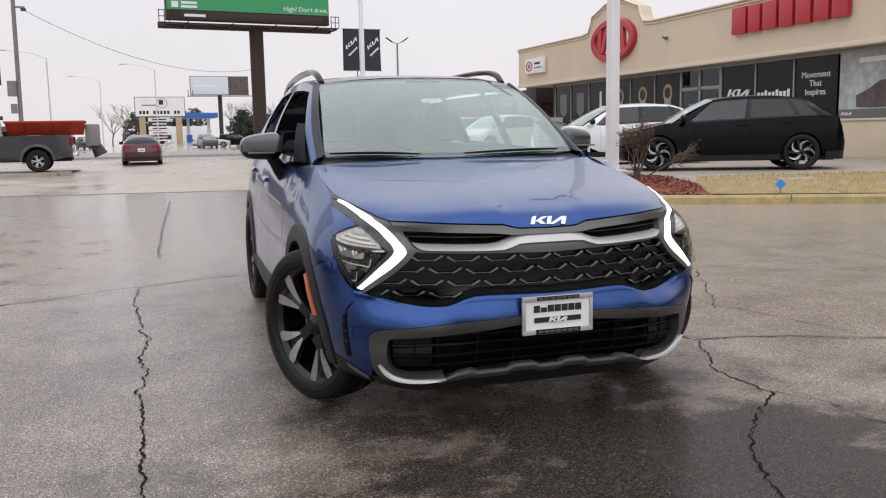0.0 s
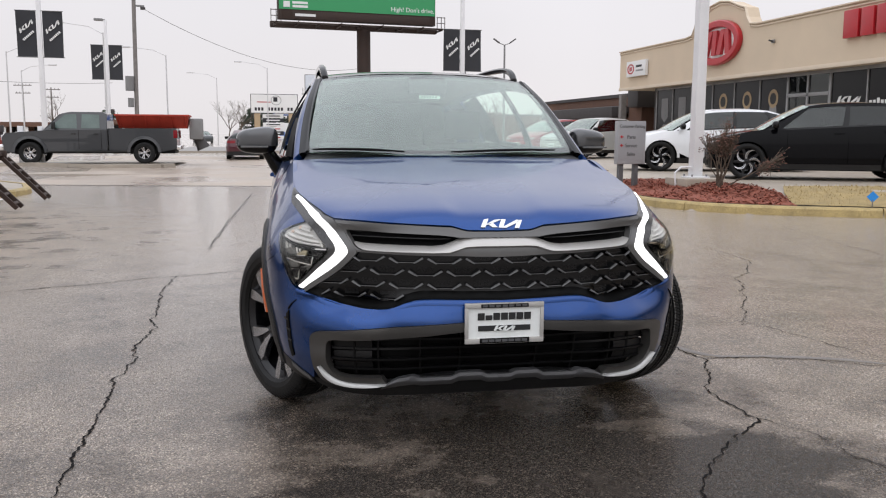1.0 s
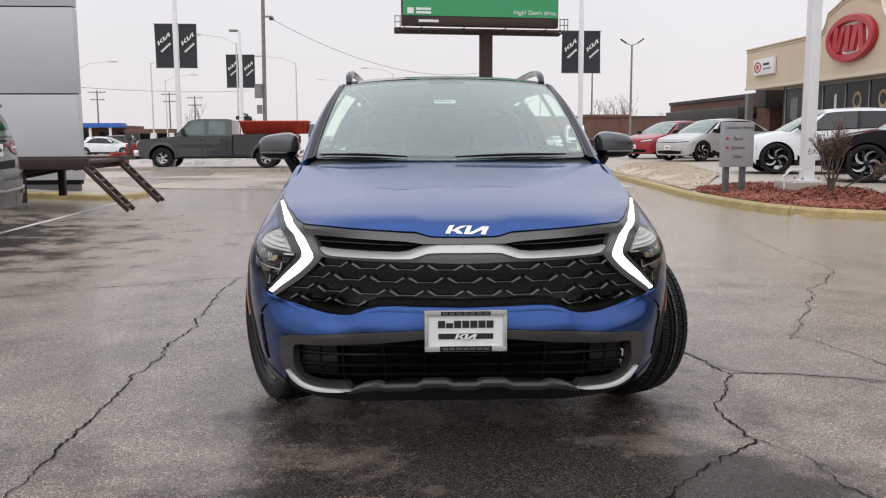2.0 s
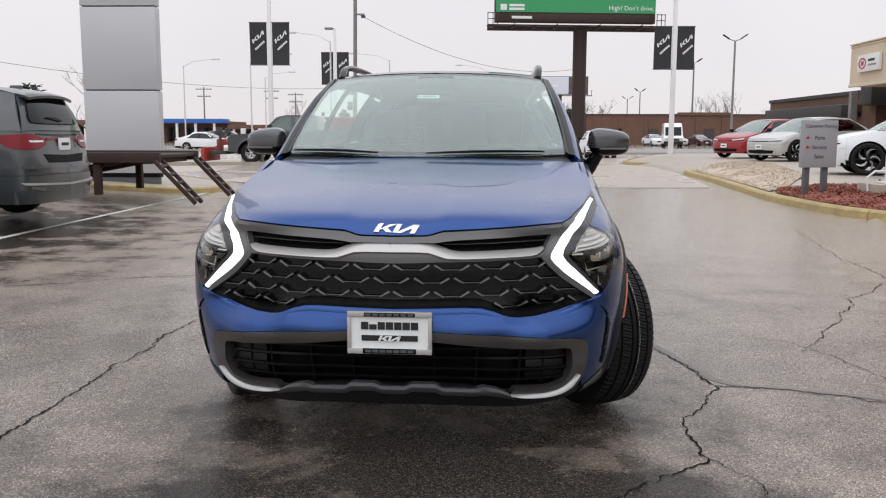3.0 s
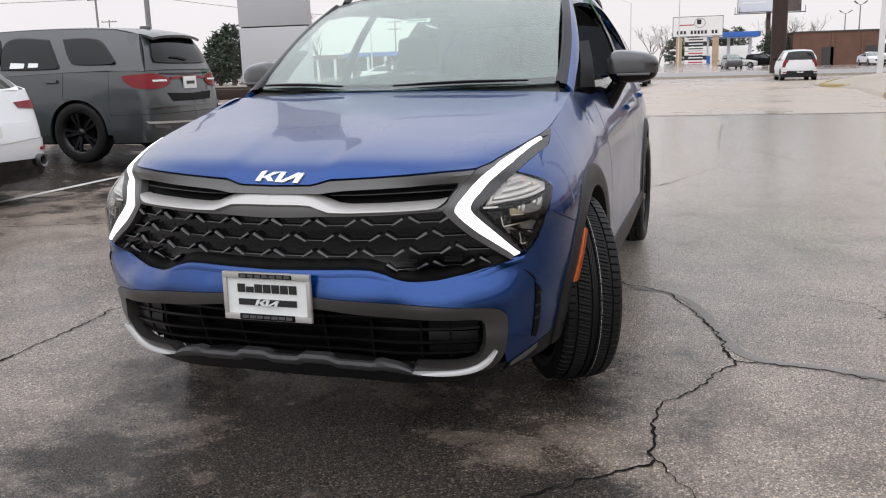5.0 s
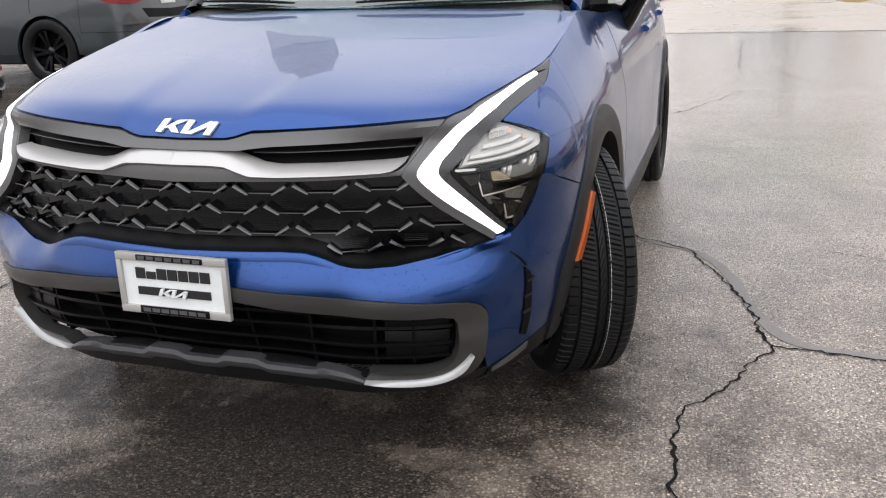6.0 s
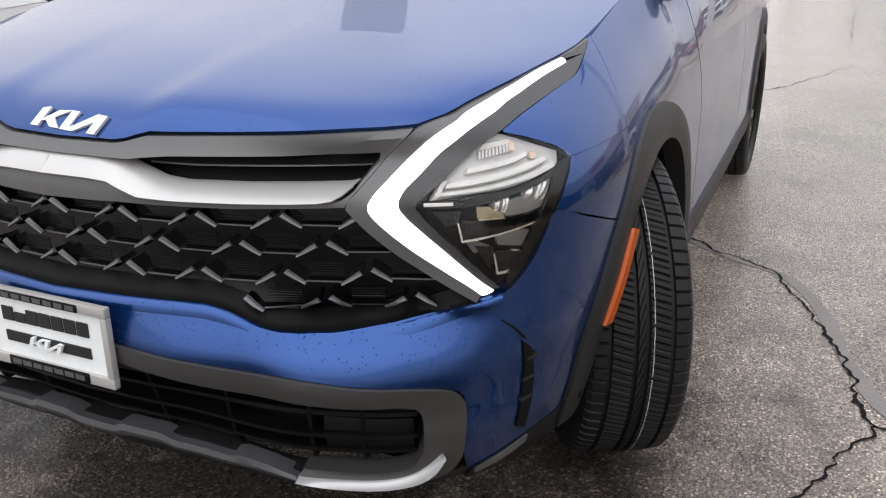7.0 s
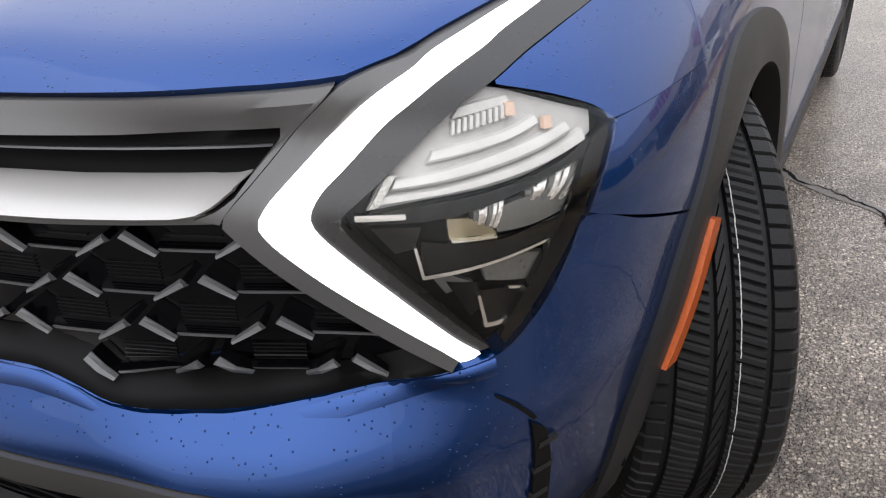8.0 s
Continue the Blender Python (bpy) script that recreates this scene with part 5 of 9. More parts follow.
        panel("inner_facet", sk, [(0.817, 0.712), (0.847, 0.722)], [(0.791, 0.744), (0.851, 0.722)], "gunmetal", lamp, 8, 4, -0.016, 0.008, True, s)
        panel("inner_facet", sk, [(0.845, 0.684), (0.857, 0.696)], [(0.817, 0.726), (0.856, 0.722)], "gloss_black", lamp, 8, 4, -0.014, 0.008, True, s)
        for a0, a1, b0, b1, cnt in (((0.916, 0.797), (0.969, 0.787), (0.919, 0.807), (1.024, 0.821), 9), ((0.852, 0.785), (0.878, 0.777), (0.855, 0.800), (0.893, 0.804), 6)):
            for k in range(cnt):
                def on(p, q, e):
                    return (p[0] + (q[0] - p[0]) * e, p[1] + (q[1] - p[1]) * e)
                e0, e1 = k / cnt, (k + 0.86) / cnt
                panel("reflector_flute", sk, [on(a0, a1, e0), on(a0, a1, e1)], [on(b0, b1, e0), on(b0, b1, e1)], "lamp_silver" if k % 3 else "lamp_smoke", lamp, 4, 5, -0.011 + 0.002 * (k % 2), 0.008, False, s, crown=0.003)
        for k in range(10):
            u, z = 0.850 + 0.0088 * k, 0.861 + 0.0008 * k
            panel("prism", sk, [(u, z), (u + 0.0045, z + 0.0004)], [(u + 0.006, z + 0.0105), (u + 0.0105, z + 0.0109)], "lamp_white", lamp, 2, 3, -0.005, 0.006, False, s)
        for a in (0.927, 0.967):
            panel("indicator", sk, [(a, 0.870 if a < 0.95 else 0.853), (a + 0.012, 0.869 if a < 0.95 else 0.853)], [(a + 0.006, 0.880 if a < 0.95 else 0.862), (a + 0.017, 0.880 if a < 0.95 else 0.862)], "pale_amber", lamp, 5, 3, -0.003, 0.006, False, s, label="pale amber indicator")
        panel("dotted_strip", sk, [(0.739, 0.807), (0.760, 0.834)], [(0.749, 0.809), (0.771, 0.834)], "lamp_dot", lamp, 8, 3, -0.002, 0.006, False, s)
        outer = [(1.246, 0.9905), (1.142, 0.9765), (1.025, 0.958), (0.912, 0.9395), (0.833, 0.9265), (0.785, 0.9145), (0.739, 0.896), (0.706, 0.8725), (0.683, 0.8535), (0.656, 0.831), (0.643, 0.820), (0.632, 0.807), (0.628, 0.797), (0.632, 0.786), (0.652, 0.765), (0.702, 0.724), (0.758, 0.688), (0.804, 0.658), (0.824, 0.643)]
        inner = [(1.242, 0.982), (1.117, 0.963), (0.993, 0.9405), (0.944, 0.9295), (0.876, 0.916), (0.817, 0.9025), (0.777, 0.8835), (0.742, 0.862), (0.711, 0.8395), (0.695, 0.827), (0.685, 0.814), (0.681, 0.803), (0.684, 0.791), (0.706, 0.767), (0.76, 0.7215), (0.816, 0.673), (0.846, 0.651)]
        far_out = [(1.383, 1.0135), (1.271, 0.994), (1.042, 0.9615), (0.90, 0.9415), (0.803, 0.9285), (0.748, 0.921), (0.713, 0.913), (0.685, 0.891), (0.653, 0.860), (0.619, 0.829), (0.596, 0.808), (0.589, 0.797), (0.593, 0.789), (0.635, 0.748), (0.699, 0.699), (0.815, 0.629)]
        far_in = [(1.330, 0.9915), (1.242, 0.9605), (1.15, 0.945), (1.064, 0.931), (0.99, 0.917), (0.926, 0.9015), (0.875, 0.888), (0.808, 0.863), (0.765, 0.838), (0.733, 0.818), (0.713, 0.804), (0.709, 0.796), (0.727, 0.774), (0.762, 0.742), (0.818, 0.690), (0.858, 0.654)]
        panel("bezel_tip", sk, [(1.248, 0.988), (1.330, 0.9915)], [(1.248, 0.989), (1.383, 1.0135)], "bezel", lamp, 6, 3, 0.0025, 0.02, False, s)
        drl = panel("running_lamp", sk, outer, inner, "drl", lamp, 90, 4, 0.006, 0.02, True, s, crown=0.003, label="lit white chevron running lamp")
        panel("lamp_bezel", sk, far_out, outer, "mask", lamp, 90, 4, 0.003, 0.03, True, s)
        panel("inner_bezel", sk, inner, far_in, "bezel", lamp, 90, 4, 0.002, 0.03, True, s)

    # wings, doors and quarter panels
    def arch(u0, r, a0, a1, n=18):
        return [(u0 - r * math.cos(radians(a)), 0.37 + r * math.sin(radians(a))) for a in np.linspace(a0, a1, n)]
    SILL = 0.42
    RO, RI = 0.475, 0.405
    ud1, ud2, ud3 = sk.u_at(1.50), sk.u_at(2.62), sk.u_at(3.50)
    ue = sk.u_at(4.45)

    def edge(y):
        return curve(SUV_EDGE_Z, y)
    for s in (1, -1):
        panel("wing_tip", sk, [(0.929, 0.8975), (0.986, 0.884), (1.038, 0.866), (1.060, 0.853), (1.069, 0.845), (1.20, 0.847), (1.3195, 0.850)],
              [(0.930, 0.9005), (0.992, 0.9155), (1.066, 0.9295), (1.15, 0.9435), (1.244, 0.959), (1.300, 0.977), (1.335, 0.991), (1.40, 1.0165)], "paint", car, 34, 12, 0.0, 0.02, True, s)
        panel("wing_tip", sk, [(1.069, 0.8435), (1.058, 0.8345), (1.012, 0.796), (0.9865, 0.771)], [(1.3195, 0.849), (1.300, 0.808), (1.265, 0.742), (1.2365, 0.6865)], "paint", car, 14, 12, 0.0, 0.02, True, s)
        top = [(u, edge(sk.plan(u)[0][1]) - 0.002) for u in np.linspace(1.402, ud1 - 0.006, 24)]
        a = arch(uw, RO, 40, 180)
        low = a + [(uw + RO + 0.02, 0.40), (ud1 - 0.006, SILL)]
        low[0] = (1.237, 0.684)
        panel("wing", sk, low, top, "paint", car, 40, 16, 0.0, 0.02, False, s)
        door = panel("front_door", sk, [(ud1, SILL), (ud2 - 0.004, SILL)], [(ud1, edge(1.5) - 0.002), (sk.u_at(2.0), edge(2.0)), (ud2 - 0.004, edge(2.62))], "paint", car, 20, 16, 0.0, 0.02, True, s)
        panel("door_handle", sk, [(ud2 - 0.25, 0.985), (ud2 - 0.06, 0.99)], [(ud2 - 0.25, 1.012), (ud2 - 0.06, 1.02)], "paint", door, 8, 4, 0.016, 0.03, True, s, crown=0.010)
        la = arch(ur, RO, 0, 60)
        door = panel("rear_door", sk, [(ud2, SILL), (ur - RO, SILL)] + arch(ur, RO, 12, 66, 10), [(ud2, edge(2.62)), (ud2 + 0.3, edge(2.9)), (ud3 + 0.02, edge(3.5))], "paint", car, 24, 16, 0.0, 0.02, False, s)
        panel("door_handle", sk, [(ud3 - 0.22, 1.015), (ud3 - 0.05, 1.02)], [(ud3 - 0.22, 1.042), (ud3 - 0.05, 1.05)], "paint", door, 8, 4, 0.016, 0.03, True, s, crown=0.010)
        panel("quarter_panel", sk, arch(ur, RO, 68, 175) + [(ue, 0.42)], [(ud3 + 0.025, edge(3.5)), (ur + 0.3, edge(3.95)), (ue, edge(4.45))], "paint", car, 30, 14, 0.0, 0.02, False, s)
        panel("rear_corner", sk, [(ue, 0.30), (sk.u[-1] - 0.001, 0.30)], [(ue, 1.14), (sk.u[-1] - 0.001, 1.12)], "paint", car, 24, 14, 0.0, 0.02, False, s)
        # wheel-arch and sill cladding
        for u0, a0, a1 in ((uw, -11, 178), (ur, -8, 178)):
            panel("arch_cladding", sk, arch(u0, RO + 0.012, a0, a1, 40), arch(u0, RI, a0, a1, 40), "plastic", car, 44, 4, 0.008, 0.05, False, s, crown=0.006)
            wheel_well(car, 0.44, 0.32, s, Matrix.Translation((s * 0.885, sk.plan(u0)[0][1], 0.40)))
        panel("sill_cladding", sk, [(uw + RI, 0.24), (ur - RI, 0.24)], [(uw + RI, SILL + 0.01), (ur - RI, SILL + 0.01)], "plastic", car, 20, 5, 0.006, 0.05, False, s, crown=0.004)
        panel("side_reflector", sk, [(1.150, 0.494), (1.185, 0.56), (1.222, 0.625), (1.250, 0.668)], [(1.186, 0.488), (1.218, 0.55), (1.252, 0.610), (1.286, 0.655)], "amber", car, 10, 3, 0.020, 0.02, True, s, label="amber side reflector")

    # cowl, windscreen, pillars, side glass and roof
    BELT = [(0.78, 1.28, 1.125), (0.815, 1.50, 1.112), (0.85, 1.9, 1.112), (0.858, 2.6, 1.136), (0.845, 3.4, 1.168), (0.82, 3.9, 1.19), (0.78, 4.35, 1.20)]
    ROOF = [(0.628, 2.06, 1.565), (0.632, 2.35, 1.602), (0.63, 2.7, 1.615), (0.62, 3.2, 1.615), (0.60, 3.7, 1.59), (0.575, 4.1, 1.55), (0.56, 4.3, 1.52)]
    wb = [(0, 1.19, 1.148), (0.25, 1.20, 1.150), (0.5, 1.245, 1.155), (0.715, 1.335, 1.160)]
    wt = [(0, 1.93, 1.605), (0.25, 1.945, 1.602), (0.45, 1.985, 1.592), (0.612, 2.045, 1.575)]

    def full(line):
        return [(-x, y, z) for x, y, z in line[:0:-1]] + list(line)
    P = loft(full(wb), full(wt), 33, 12, (0, -0.02, 0.025))
    shell("windscreen", P, 33, 12, 0.006, "windscreen", car, "green-tinted windscreen mirroring the pale sky")
    # dark band round the windscreen
    for w0, w1 in (((0, 0.012, -0.014), (0, 0.035, 0.012)),):
        P = loft([(x, y + 0.004, z - 0.006) for x, y, z in full(wb)], [(x * 0.995, y + 0.055, z + 0.030) for x, y, z in full(wb)], 33, 3, (0, 0.0, 0.006))
        shell("windscreen_border", P, 33, 3, 0.003, "deep", car)
        P = loft([(x, y - 0.045, z - 0.030) for x, y, z in full(wt)], [(x, y + 0.006, z - 0.003) for x, y, z in full(wt)], 33, 3)
        shell("windscreen_border", P, 33, 3, 0.003, "gloss_black", car)
    P = loft([(x * 1.02, y - 0.015 if abs(x) < 0.65 else y - 0.06, z - 0.016) for x, y, z in full(rear[:-1] + [(0.74, 1.27, 1.12)])], [(x, y + 0.02, z - 0.012) for x, y, z in full(wb)], 33, 4)
    shell("cowl", P, 33, 4, 0.02, "plastic", car)
    for s in (1, -1):
        def mir(line):
            return [(s * x, y, z) for x, y, z in line]
        edge_w = [wb[-1], (0.690, 1.57, 1.305), (0.655, 1.81, 1.45), wt[-1]]
        edge_d = [(0.79, 1.30, 1.120), (0.765, 1.62, 1.29), (0.715, 1.86, 1.44), (0.655, 2.10, 1.555)]
        edge_m = [tuple(p * 0.55 + q * 0.45 for p, q in zip(a, b)) for a, b in zip(edge_w, edge_d)]
        edge_m = [(x + 0.012, y - 0.008, z + 0.010) for x, y, z in edge_m]
        shell("pillar", loft(mir(edge_m), mir(edge_d), 20, 4, (0.004 * s, 0, 0.0)), 20, 4, 0.03, "paint", car)
        # black strip stands in for dark reflections on the blue painted pillar
        shell("pillar_trim", loft(mir(edge_w), mir(edge_m), 20, 4, (0, -0.003, 0.003)), 20, 4, 0.03, "gloss_black", car)
        P = loft(mir([(x - 0.012, y + 0.004, z + 0.003) for x, y, z in edge_w]), mir([(x + 0.012, y - 0.002, z + 0.004) for x, y, z in edge_w]), 20, 3, (0.002 * s, -0.006, 0.006))
        shell("pillar_seal", P, 20, 3, 0.012, "gloss_black", car)

        def side_pt(b0, t0, k):
            """k from belt to roof."""
            b = resample(BELT, 200)
            t = resample(ROOF, 200)
            p, q = b[int(b0 * 199)], t[int(t0 * 199)]
            r = p * (1 - k) + q * k
            r[0] += 0.03 * math.sin(math.pi * k)
            return (s * r[0], r[1], r[2])

        def side_panel(name, b0, b1, t0, t1, k0, k1, material, off=0.0, thick=0.012):
            P = [side_pt(b0 + (b1 - b0) * i / 9, t0 + (t1 - t0) * i / 9, k0 + (k1 - k0) * j / 7) for i in range(10) for j in range(8)]
            P = [(x + s * off, y, z) for x, y, z in P]
            return shell(name, P, 10, 8, thick, material, car)
        # the door windows are wound down to a hand's width of glass
        side_panel("side_window", 0.115, 0.425, 0.095, 0.40, 0.0, 0.10, "side_glass", 0, 0.005)
        side_panel("side_window", 0.455, 0.71, 0.44, 0.70, 0.0, 0.10, "side_glass", 0, 0.005)
        side_panel("side_window", 0.74, 0.86, 0.70, 0.83, 0.05, 0.85, "dark_glass", 0, 0.005)
        side_panel("door_pillar", 0.42, 0.46, 0.285, 0.32, 0.0, 0.94, "gloss_black", 0.004)
        side_panel("door_pillar", 0.70, 0.75, 0.65, 0.71, 0.0, 0.92, "gloss_black", 0.003)
        side_panel("rear_pillar", 0.85, 1.0, 0.82, 1.0, 0.0, 1.0, "paint", 0.002, 0.03)
        side_panel("roof_side", 0.0, 1.0, 0.0, 1.0, 0.895, 1.0, "paint", 0.004, 0.03)
        side_panel("belt_moulding", 0.04, 0.87, 0.04, 0.87, -0.01, 0.04, "gloss_black", 0.010, 0.03)
        side_panel("mirror_sail", 0.045, 0.128, 0.0, 0.07, 0.03, 0.5, "deep", 0.001, 0.02)
        # roof rail
        rail = [(0.585, 2.10, 1.585), (0.592, 2.20, 1.640), (0.592, 2.42, 1.672), (0.588, 2.9, 1.682), (0.575, 3.5, 1.668), (0.555, 3.95, 1.615), (0.55, 4.02, 1.575)]
        r = [(s * x, y, z) for x, y, z in resample(rail, 40)]
        V = []
        for x, y, z in r:
            V += [(x + dx, y, z + dz) for dx, dz in ((-0.016, -0.016), (-0.020, 0.006), (-0.010, 0.016), (0.010, 0.016), (0.020, 0.006), (0.016, -0.016))]
        F = [(i * 6 + k, i * 6 + (k + 1) % 6, (i + 1) * 6 + (k + 1) % 6, (i + 1) * 6 + k) for i in range(39) for k in range(6)] + [(0, 1, 2, 3, 4, 5), tuple(39 * 6 + k for k in (5, 4, 3, 2, 1, 0))]
        mesh_ob("roof_rail", V, F, "gloss_black", car, "black roof rail")
    roof_side = [(x - 0.02, y - 0.008, z + 0.012) for x, y, z in ROOF]
    P, nb, na = coons([(x, y, z + 0.004) for x, y, z in wt], [wt[-1]] + roof_side, [(0, 4.36, 1.555), (0.3, 4.34, 1.548), roof_side[-1]], [(0, 1.93, 1.609), (0, 2.2, 1.640), (0, 2.7, 1.660), (0, 3.3, 1.650), (0, 3.9, 1.610), (0, 4.36, 1.555)], 14, 30)
    shell("roof", P, nb, na, 0.03, "gloss_black", car, "black panoramic glass roof")
    P = loft(full([(0, 4.36, 1.553), (0.3, 4.34, 1.546), (0.545, 4.30, 1.525)]), full([(0, 4.62, 1.13), (0.4, 4.60, 1.13), (0.75, 4.45, 1.14)]), 21, 8, (0, 0.03, 0.02))
    shell("tailgate", P, 21, 8, 0.03, "dark_glass", car)
    for s in (1, -1):
        P = loft([(s * 0.535, 4.29, 1.525), (s * 0.64, 4.38, 1.33), (s * 0.74, 4.44, 1.14)], [(s * 0.575, 4.2, 1.52), (s * 0.72, 4.28, 1.33), (s * 0.80, 4.3, 1.16)], 10, 3)
        shell("rear_post", P, 10, 3, 0.03, "paint", car)

    # mirrors
    for s in (1, -1):
        bm = bmesh.new()
        bmesh.ops.create_icosphere(bm, subdivisions=4, radius=1.0)
        for v in bm.verts:
            x, y, z = v.co
            k = [math.copysign(abs(c) ** 0.62, c) for c in (x, y, z)]
            taper = 1.0 - 0.22 * (k[0] + 1) / 2
            front_cut = 1.0 if k[1] < 0 else 0.55
            v.co = Vector((s * (0.118 * k[0]), 0.100 * k[1] * front_cut * taper + 0.025 * (k[0] + 1), 0.084 * k[2] * taper - 0.006 * k[0]))
        base = bm.copy()
        for b2, keep_top in ((bm, True), (base, False)):
            bmesh.ops.bisect_plane(b2, geom=b2.verts[:] + b2.edges[:] + b2.faces[:], plane_co=(0, 0, -0.030), plane_no=(0, 0, 1), clear_inner=keep_top, clear_outer=not keep_top)
            bmesh.ops.holes_fill(b2, edges=[e for e in b2.edges if e.is_boundary])
        for v in base.verts:
            v.co.x, v.co.y = v.co.x * 0.97, v.co.y * 0.95
        mir = bm_ob("door_mirror", bm, "mirror_cap", car, "dark grey door mirror with a black base", at=Matrix.Translation((s * 0.985, 1.84, 1.215)))
        bm_ob("mirror_base", base, "gloss_black", mir)
        box("mirror_indicator", -0.075, 0.075, -0.004, 0.006, -0.005, 0.005, "gunmetal", mir, 0.003, at=Matrix.Translation((s * 0.012, -0.096, -0.034)))
        tube("mirror_arm", [(s * 0.935, 1.865, 1.165), (s * 0.910, 1.875, 1.125), (s * 0.885, 1.885, 1.085), (s * 0.855, 1.90, 1.05)], [0.034, 0.036, 0.042, 0.05], "gloss_black", car, 12)

    # wipers, windscreen sensor and the paper label
    def on_screen(x, k, off=0.0):
        b, t = resample(full(wb), 201), resample(full(wt), 201)
        i = int((x / 0.715 * 0.5 + 0.5) * 200)
        p = b[i] * (1 - k) + t[i] * k
        sw = math.sin(math.pi * k)
        return (p[0], p[1] - 0.02 * sw - off * 0.55, p[2] + 0.025 * sw + off * 0.83)
    for x0, x1 in ((0.02, 0.60), (-0.68, -0.22)):
        pts = [on_screen(x0 + (x1 - x0) * t, 0.012 + 0.012 * math.sin(math.pi * t), 0.012) for t in np.linspace(0, 1, 12)]
        tube("wiper", pts, [0.004 + 0.003 * math.sin(math.pi * t) for t in np.linspace(0, 1, 12)], "deep", car, 6)
    box("sensor_housing", -0.115, 0.115, -0.06, 0.04, -0.04, 0.035, "deep", car, 0.02, at=Matrix.Translation((0, 1.90, 1.545)) @ pose(0, 0, 0, 30))
    lb = on_screen(-0.02, 0.66, -0.012)
    box("paper_label", -0.06, 0.06, -0.001, 0.001, -0.017, 0.017, "paper", car, 0.0, at=Matrix.Translation(lb) @ pose(0, 0, 0, -58), label="white paper stock label")
    for k in range(6):
        box("print_bar", -0.05 + 0.016 * k, -0.04 + 0.016 * k, -0.002, -0.0012, -0.006, 0.006, "ink", car, 0.0, at=Matrix.Translation(lb) @ pose(0, 0, 0, -58))

    # cabin
    P = loft(full([(0, 2.0, 1.585), (0.3, 2.01, 1.575), (0.56, 2.08, 1.55)]), full([(0, 4.2, 1.53), (0.3, 4.19, 1.525), (0.52, 4.15, 1.50)]), 11, 8, (0, 0, 0.045))
    shell("headliner", P, 11, 8, 0.01, "seat", car)
    box("cabin_floor", -0.80, 0.80, 1.40, 4.4, 0.22, 0.30, "deep", car, 0.0)
    box("firewall", -0.72, 0.72, 1.28, 1.32, 0.30, 1.08, "deep", car, 0.0)
    bm = bmesh.new()
    box_bm(bm, -0.74, 0.74, 1.32, 1.78, 0.72, 1.09, 0.06)
    bm_ob("dashboard", bm, "seat", car)
    for x in (-0.38, 0.38):
        for nm, a in (("front_seat", (x - 0.25, x + 0.25, 2.15, 2.65, 0.45, 0.62)), ("seat_back", (x - 0.24, x + 0.24, 2.58, 2.72, 0.60, 1.20)), ("headrest", (x - 0.13, x + 0.13, 2.66, 2.76, 1.22, 1.42))):
            bm = bmesh.new()
            box_bm(bm, *a, 0.05)
            bm_ob(nm, bm, "seat", car)
        bm = bmesh.new()
        box_bm(bm, x - 0.13, x + 0.13, 3.60, 3.70, 1.16, 1.32, 0.04)
        bm_ob("headrest", bm, "seat", car)
    bm = bmesh.new()
    box_bm(bm, -0.68, 0.68, 3.52, 3.68, 0.55, 1.14, 0.05)
    bm_ob("rear_seat", bm, "seat", car)
    ring = [(0.38 + 0.185 * math.cos(a), 1.88 + 0.06 * math.sin(a), 1.02 + 0.17 * math.sin(a)) for a in np.linspace(0, 2 * math.pi, 33)]
    tube("steering_wheel", ring, 0.014, "seat", car, 8)
    box("underbody", -0.62, 0.62, 0.42, 4.45, 0.20, 0.24, "deep", car, 0.0)
    box("bay_shield", -0.62, 0.62, 0.28, 0.34, 0.24, 0.86, "deep", car, 0.0)

    # number plate in its silver frame
    plate = new("dealer_plate")
    plate.parent, plate.matrix_basis = car, Matrix.Translation((0.0, -0.003, 0.526))
    plate["label"] = "white dealer plate in a silver frame"
    box("plate_face", -0.147, 0.147, 0.002, 0.010, -0.072, 0.072, "paper", plate, 0.0)
    bm = bmesh.new()
    for a in ((-0.158, 0.158, 0.060, 0.080), (-0.158, 0.158, -0.080, -0.060), (-0.158, -0.144, -0.060, 0.060), (0.144, 0.158, -0.060, 0.060)):
        box_bm(bm, a[0], a[1], -0.006, 0.008, a[2], a[3], 0.002)
    bm_ob("plate_frame", bm, "satin", plate)
    box("frame_tab", -0.095, 0.095, -0.009, -0.005, 0.062, 0.077, "gloss_black", plate, 0.002)
    box("frame_tab", -0.100, 0.100, -0.009, -0.005, -0.078, -0.058, "gloss_black", plate, 0.002)
    box("black_stripe", -0.105, 0.105, -0.001, 0.003, -0.031, -0.010, "ink", plate, 0.0)
    emblem(plate, pose(0.0, -0.001, -0.0205, 0, 0, 0), 0.085, "paper", "white emblem")
    for k in range(7):
        x = -0.093 + k * 0.031
        box("letter_bar", x - 0.0135, x + 0.0135, -0.001, 0.003, 0.012, 0.040 if k != 1 else 0.031, "ink", plate, 0.0)
        box("tab_bar", x * 0.85 - 0.011, x * 0.85 + 0.011, -0.010, -0.008, -0.073, -0.063, "grey_plastic", plate, 0.0)
        box("tab_bar", x * 0.85 - 0.010, x * 0.85 + 0.010, -0.010, -0.008, 0.065, 0.074, "grey_plastic", plate, 0.0)

    # wheels: the front pair turned to the car's left
    steer = 27
    wheel(car, pose(0.815, 0.92, 0.372, 0, 0, steer), 1, rim_r=0.276)
    wheel(car, pose(-0.815, 0.92, 0.372, 0, 0, steer), -1, rim_r=0.276)
    wheel(car, pose(0.815, 3.68, 0.372), 1, rim_r=0.276)
    wheel(car, pose(-0.815, 3.68, 0.372), -1, rim_r=0.276)
    return car


blue_suv(pose(1.64, 3.105, 0, 0, 0, -2.8))


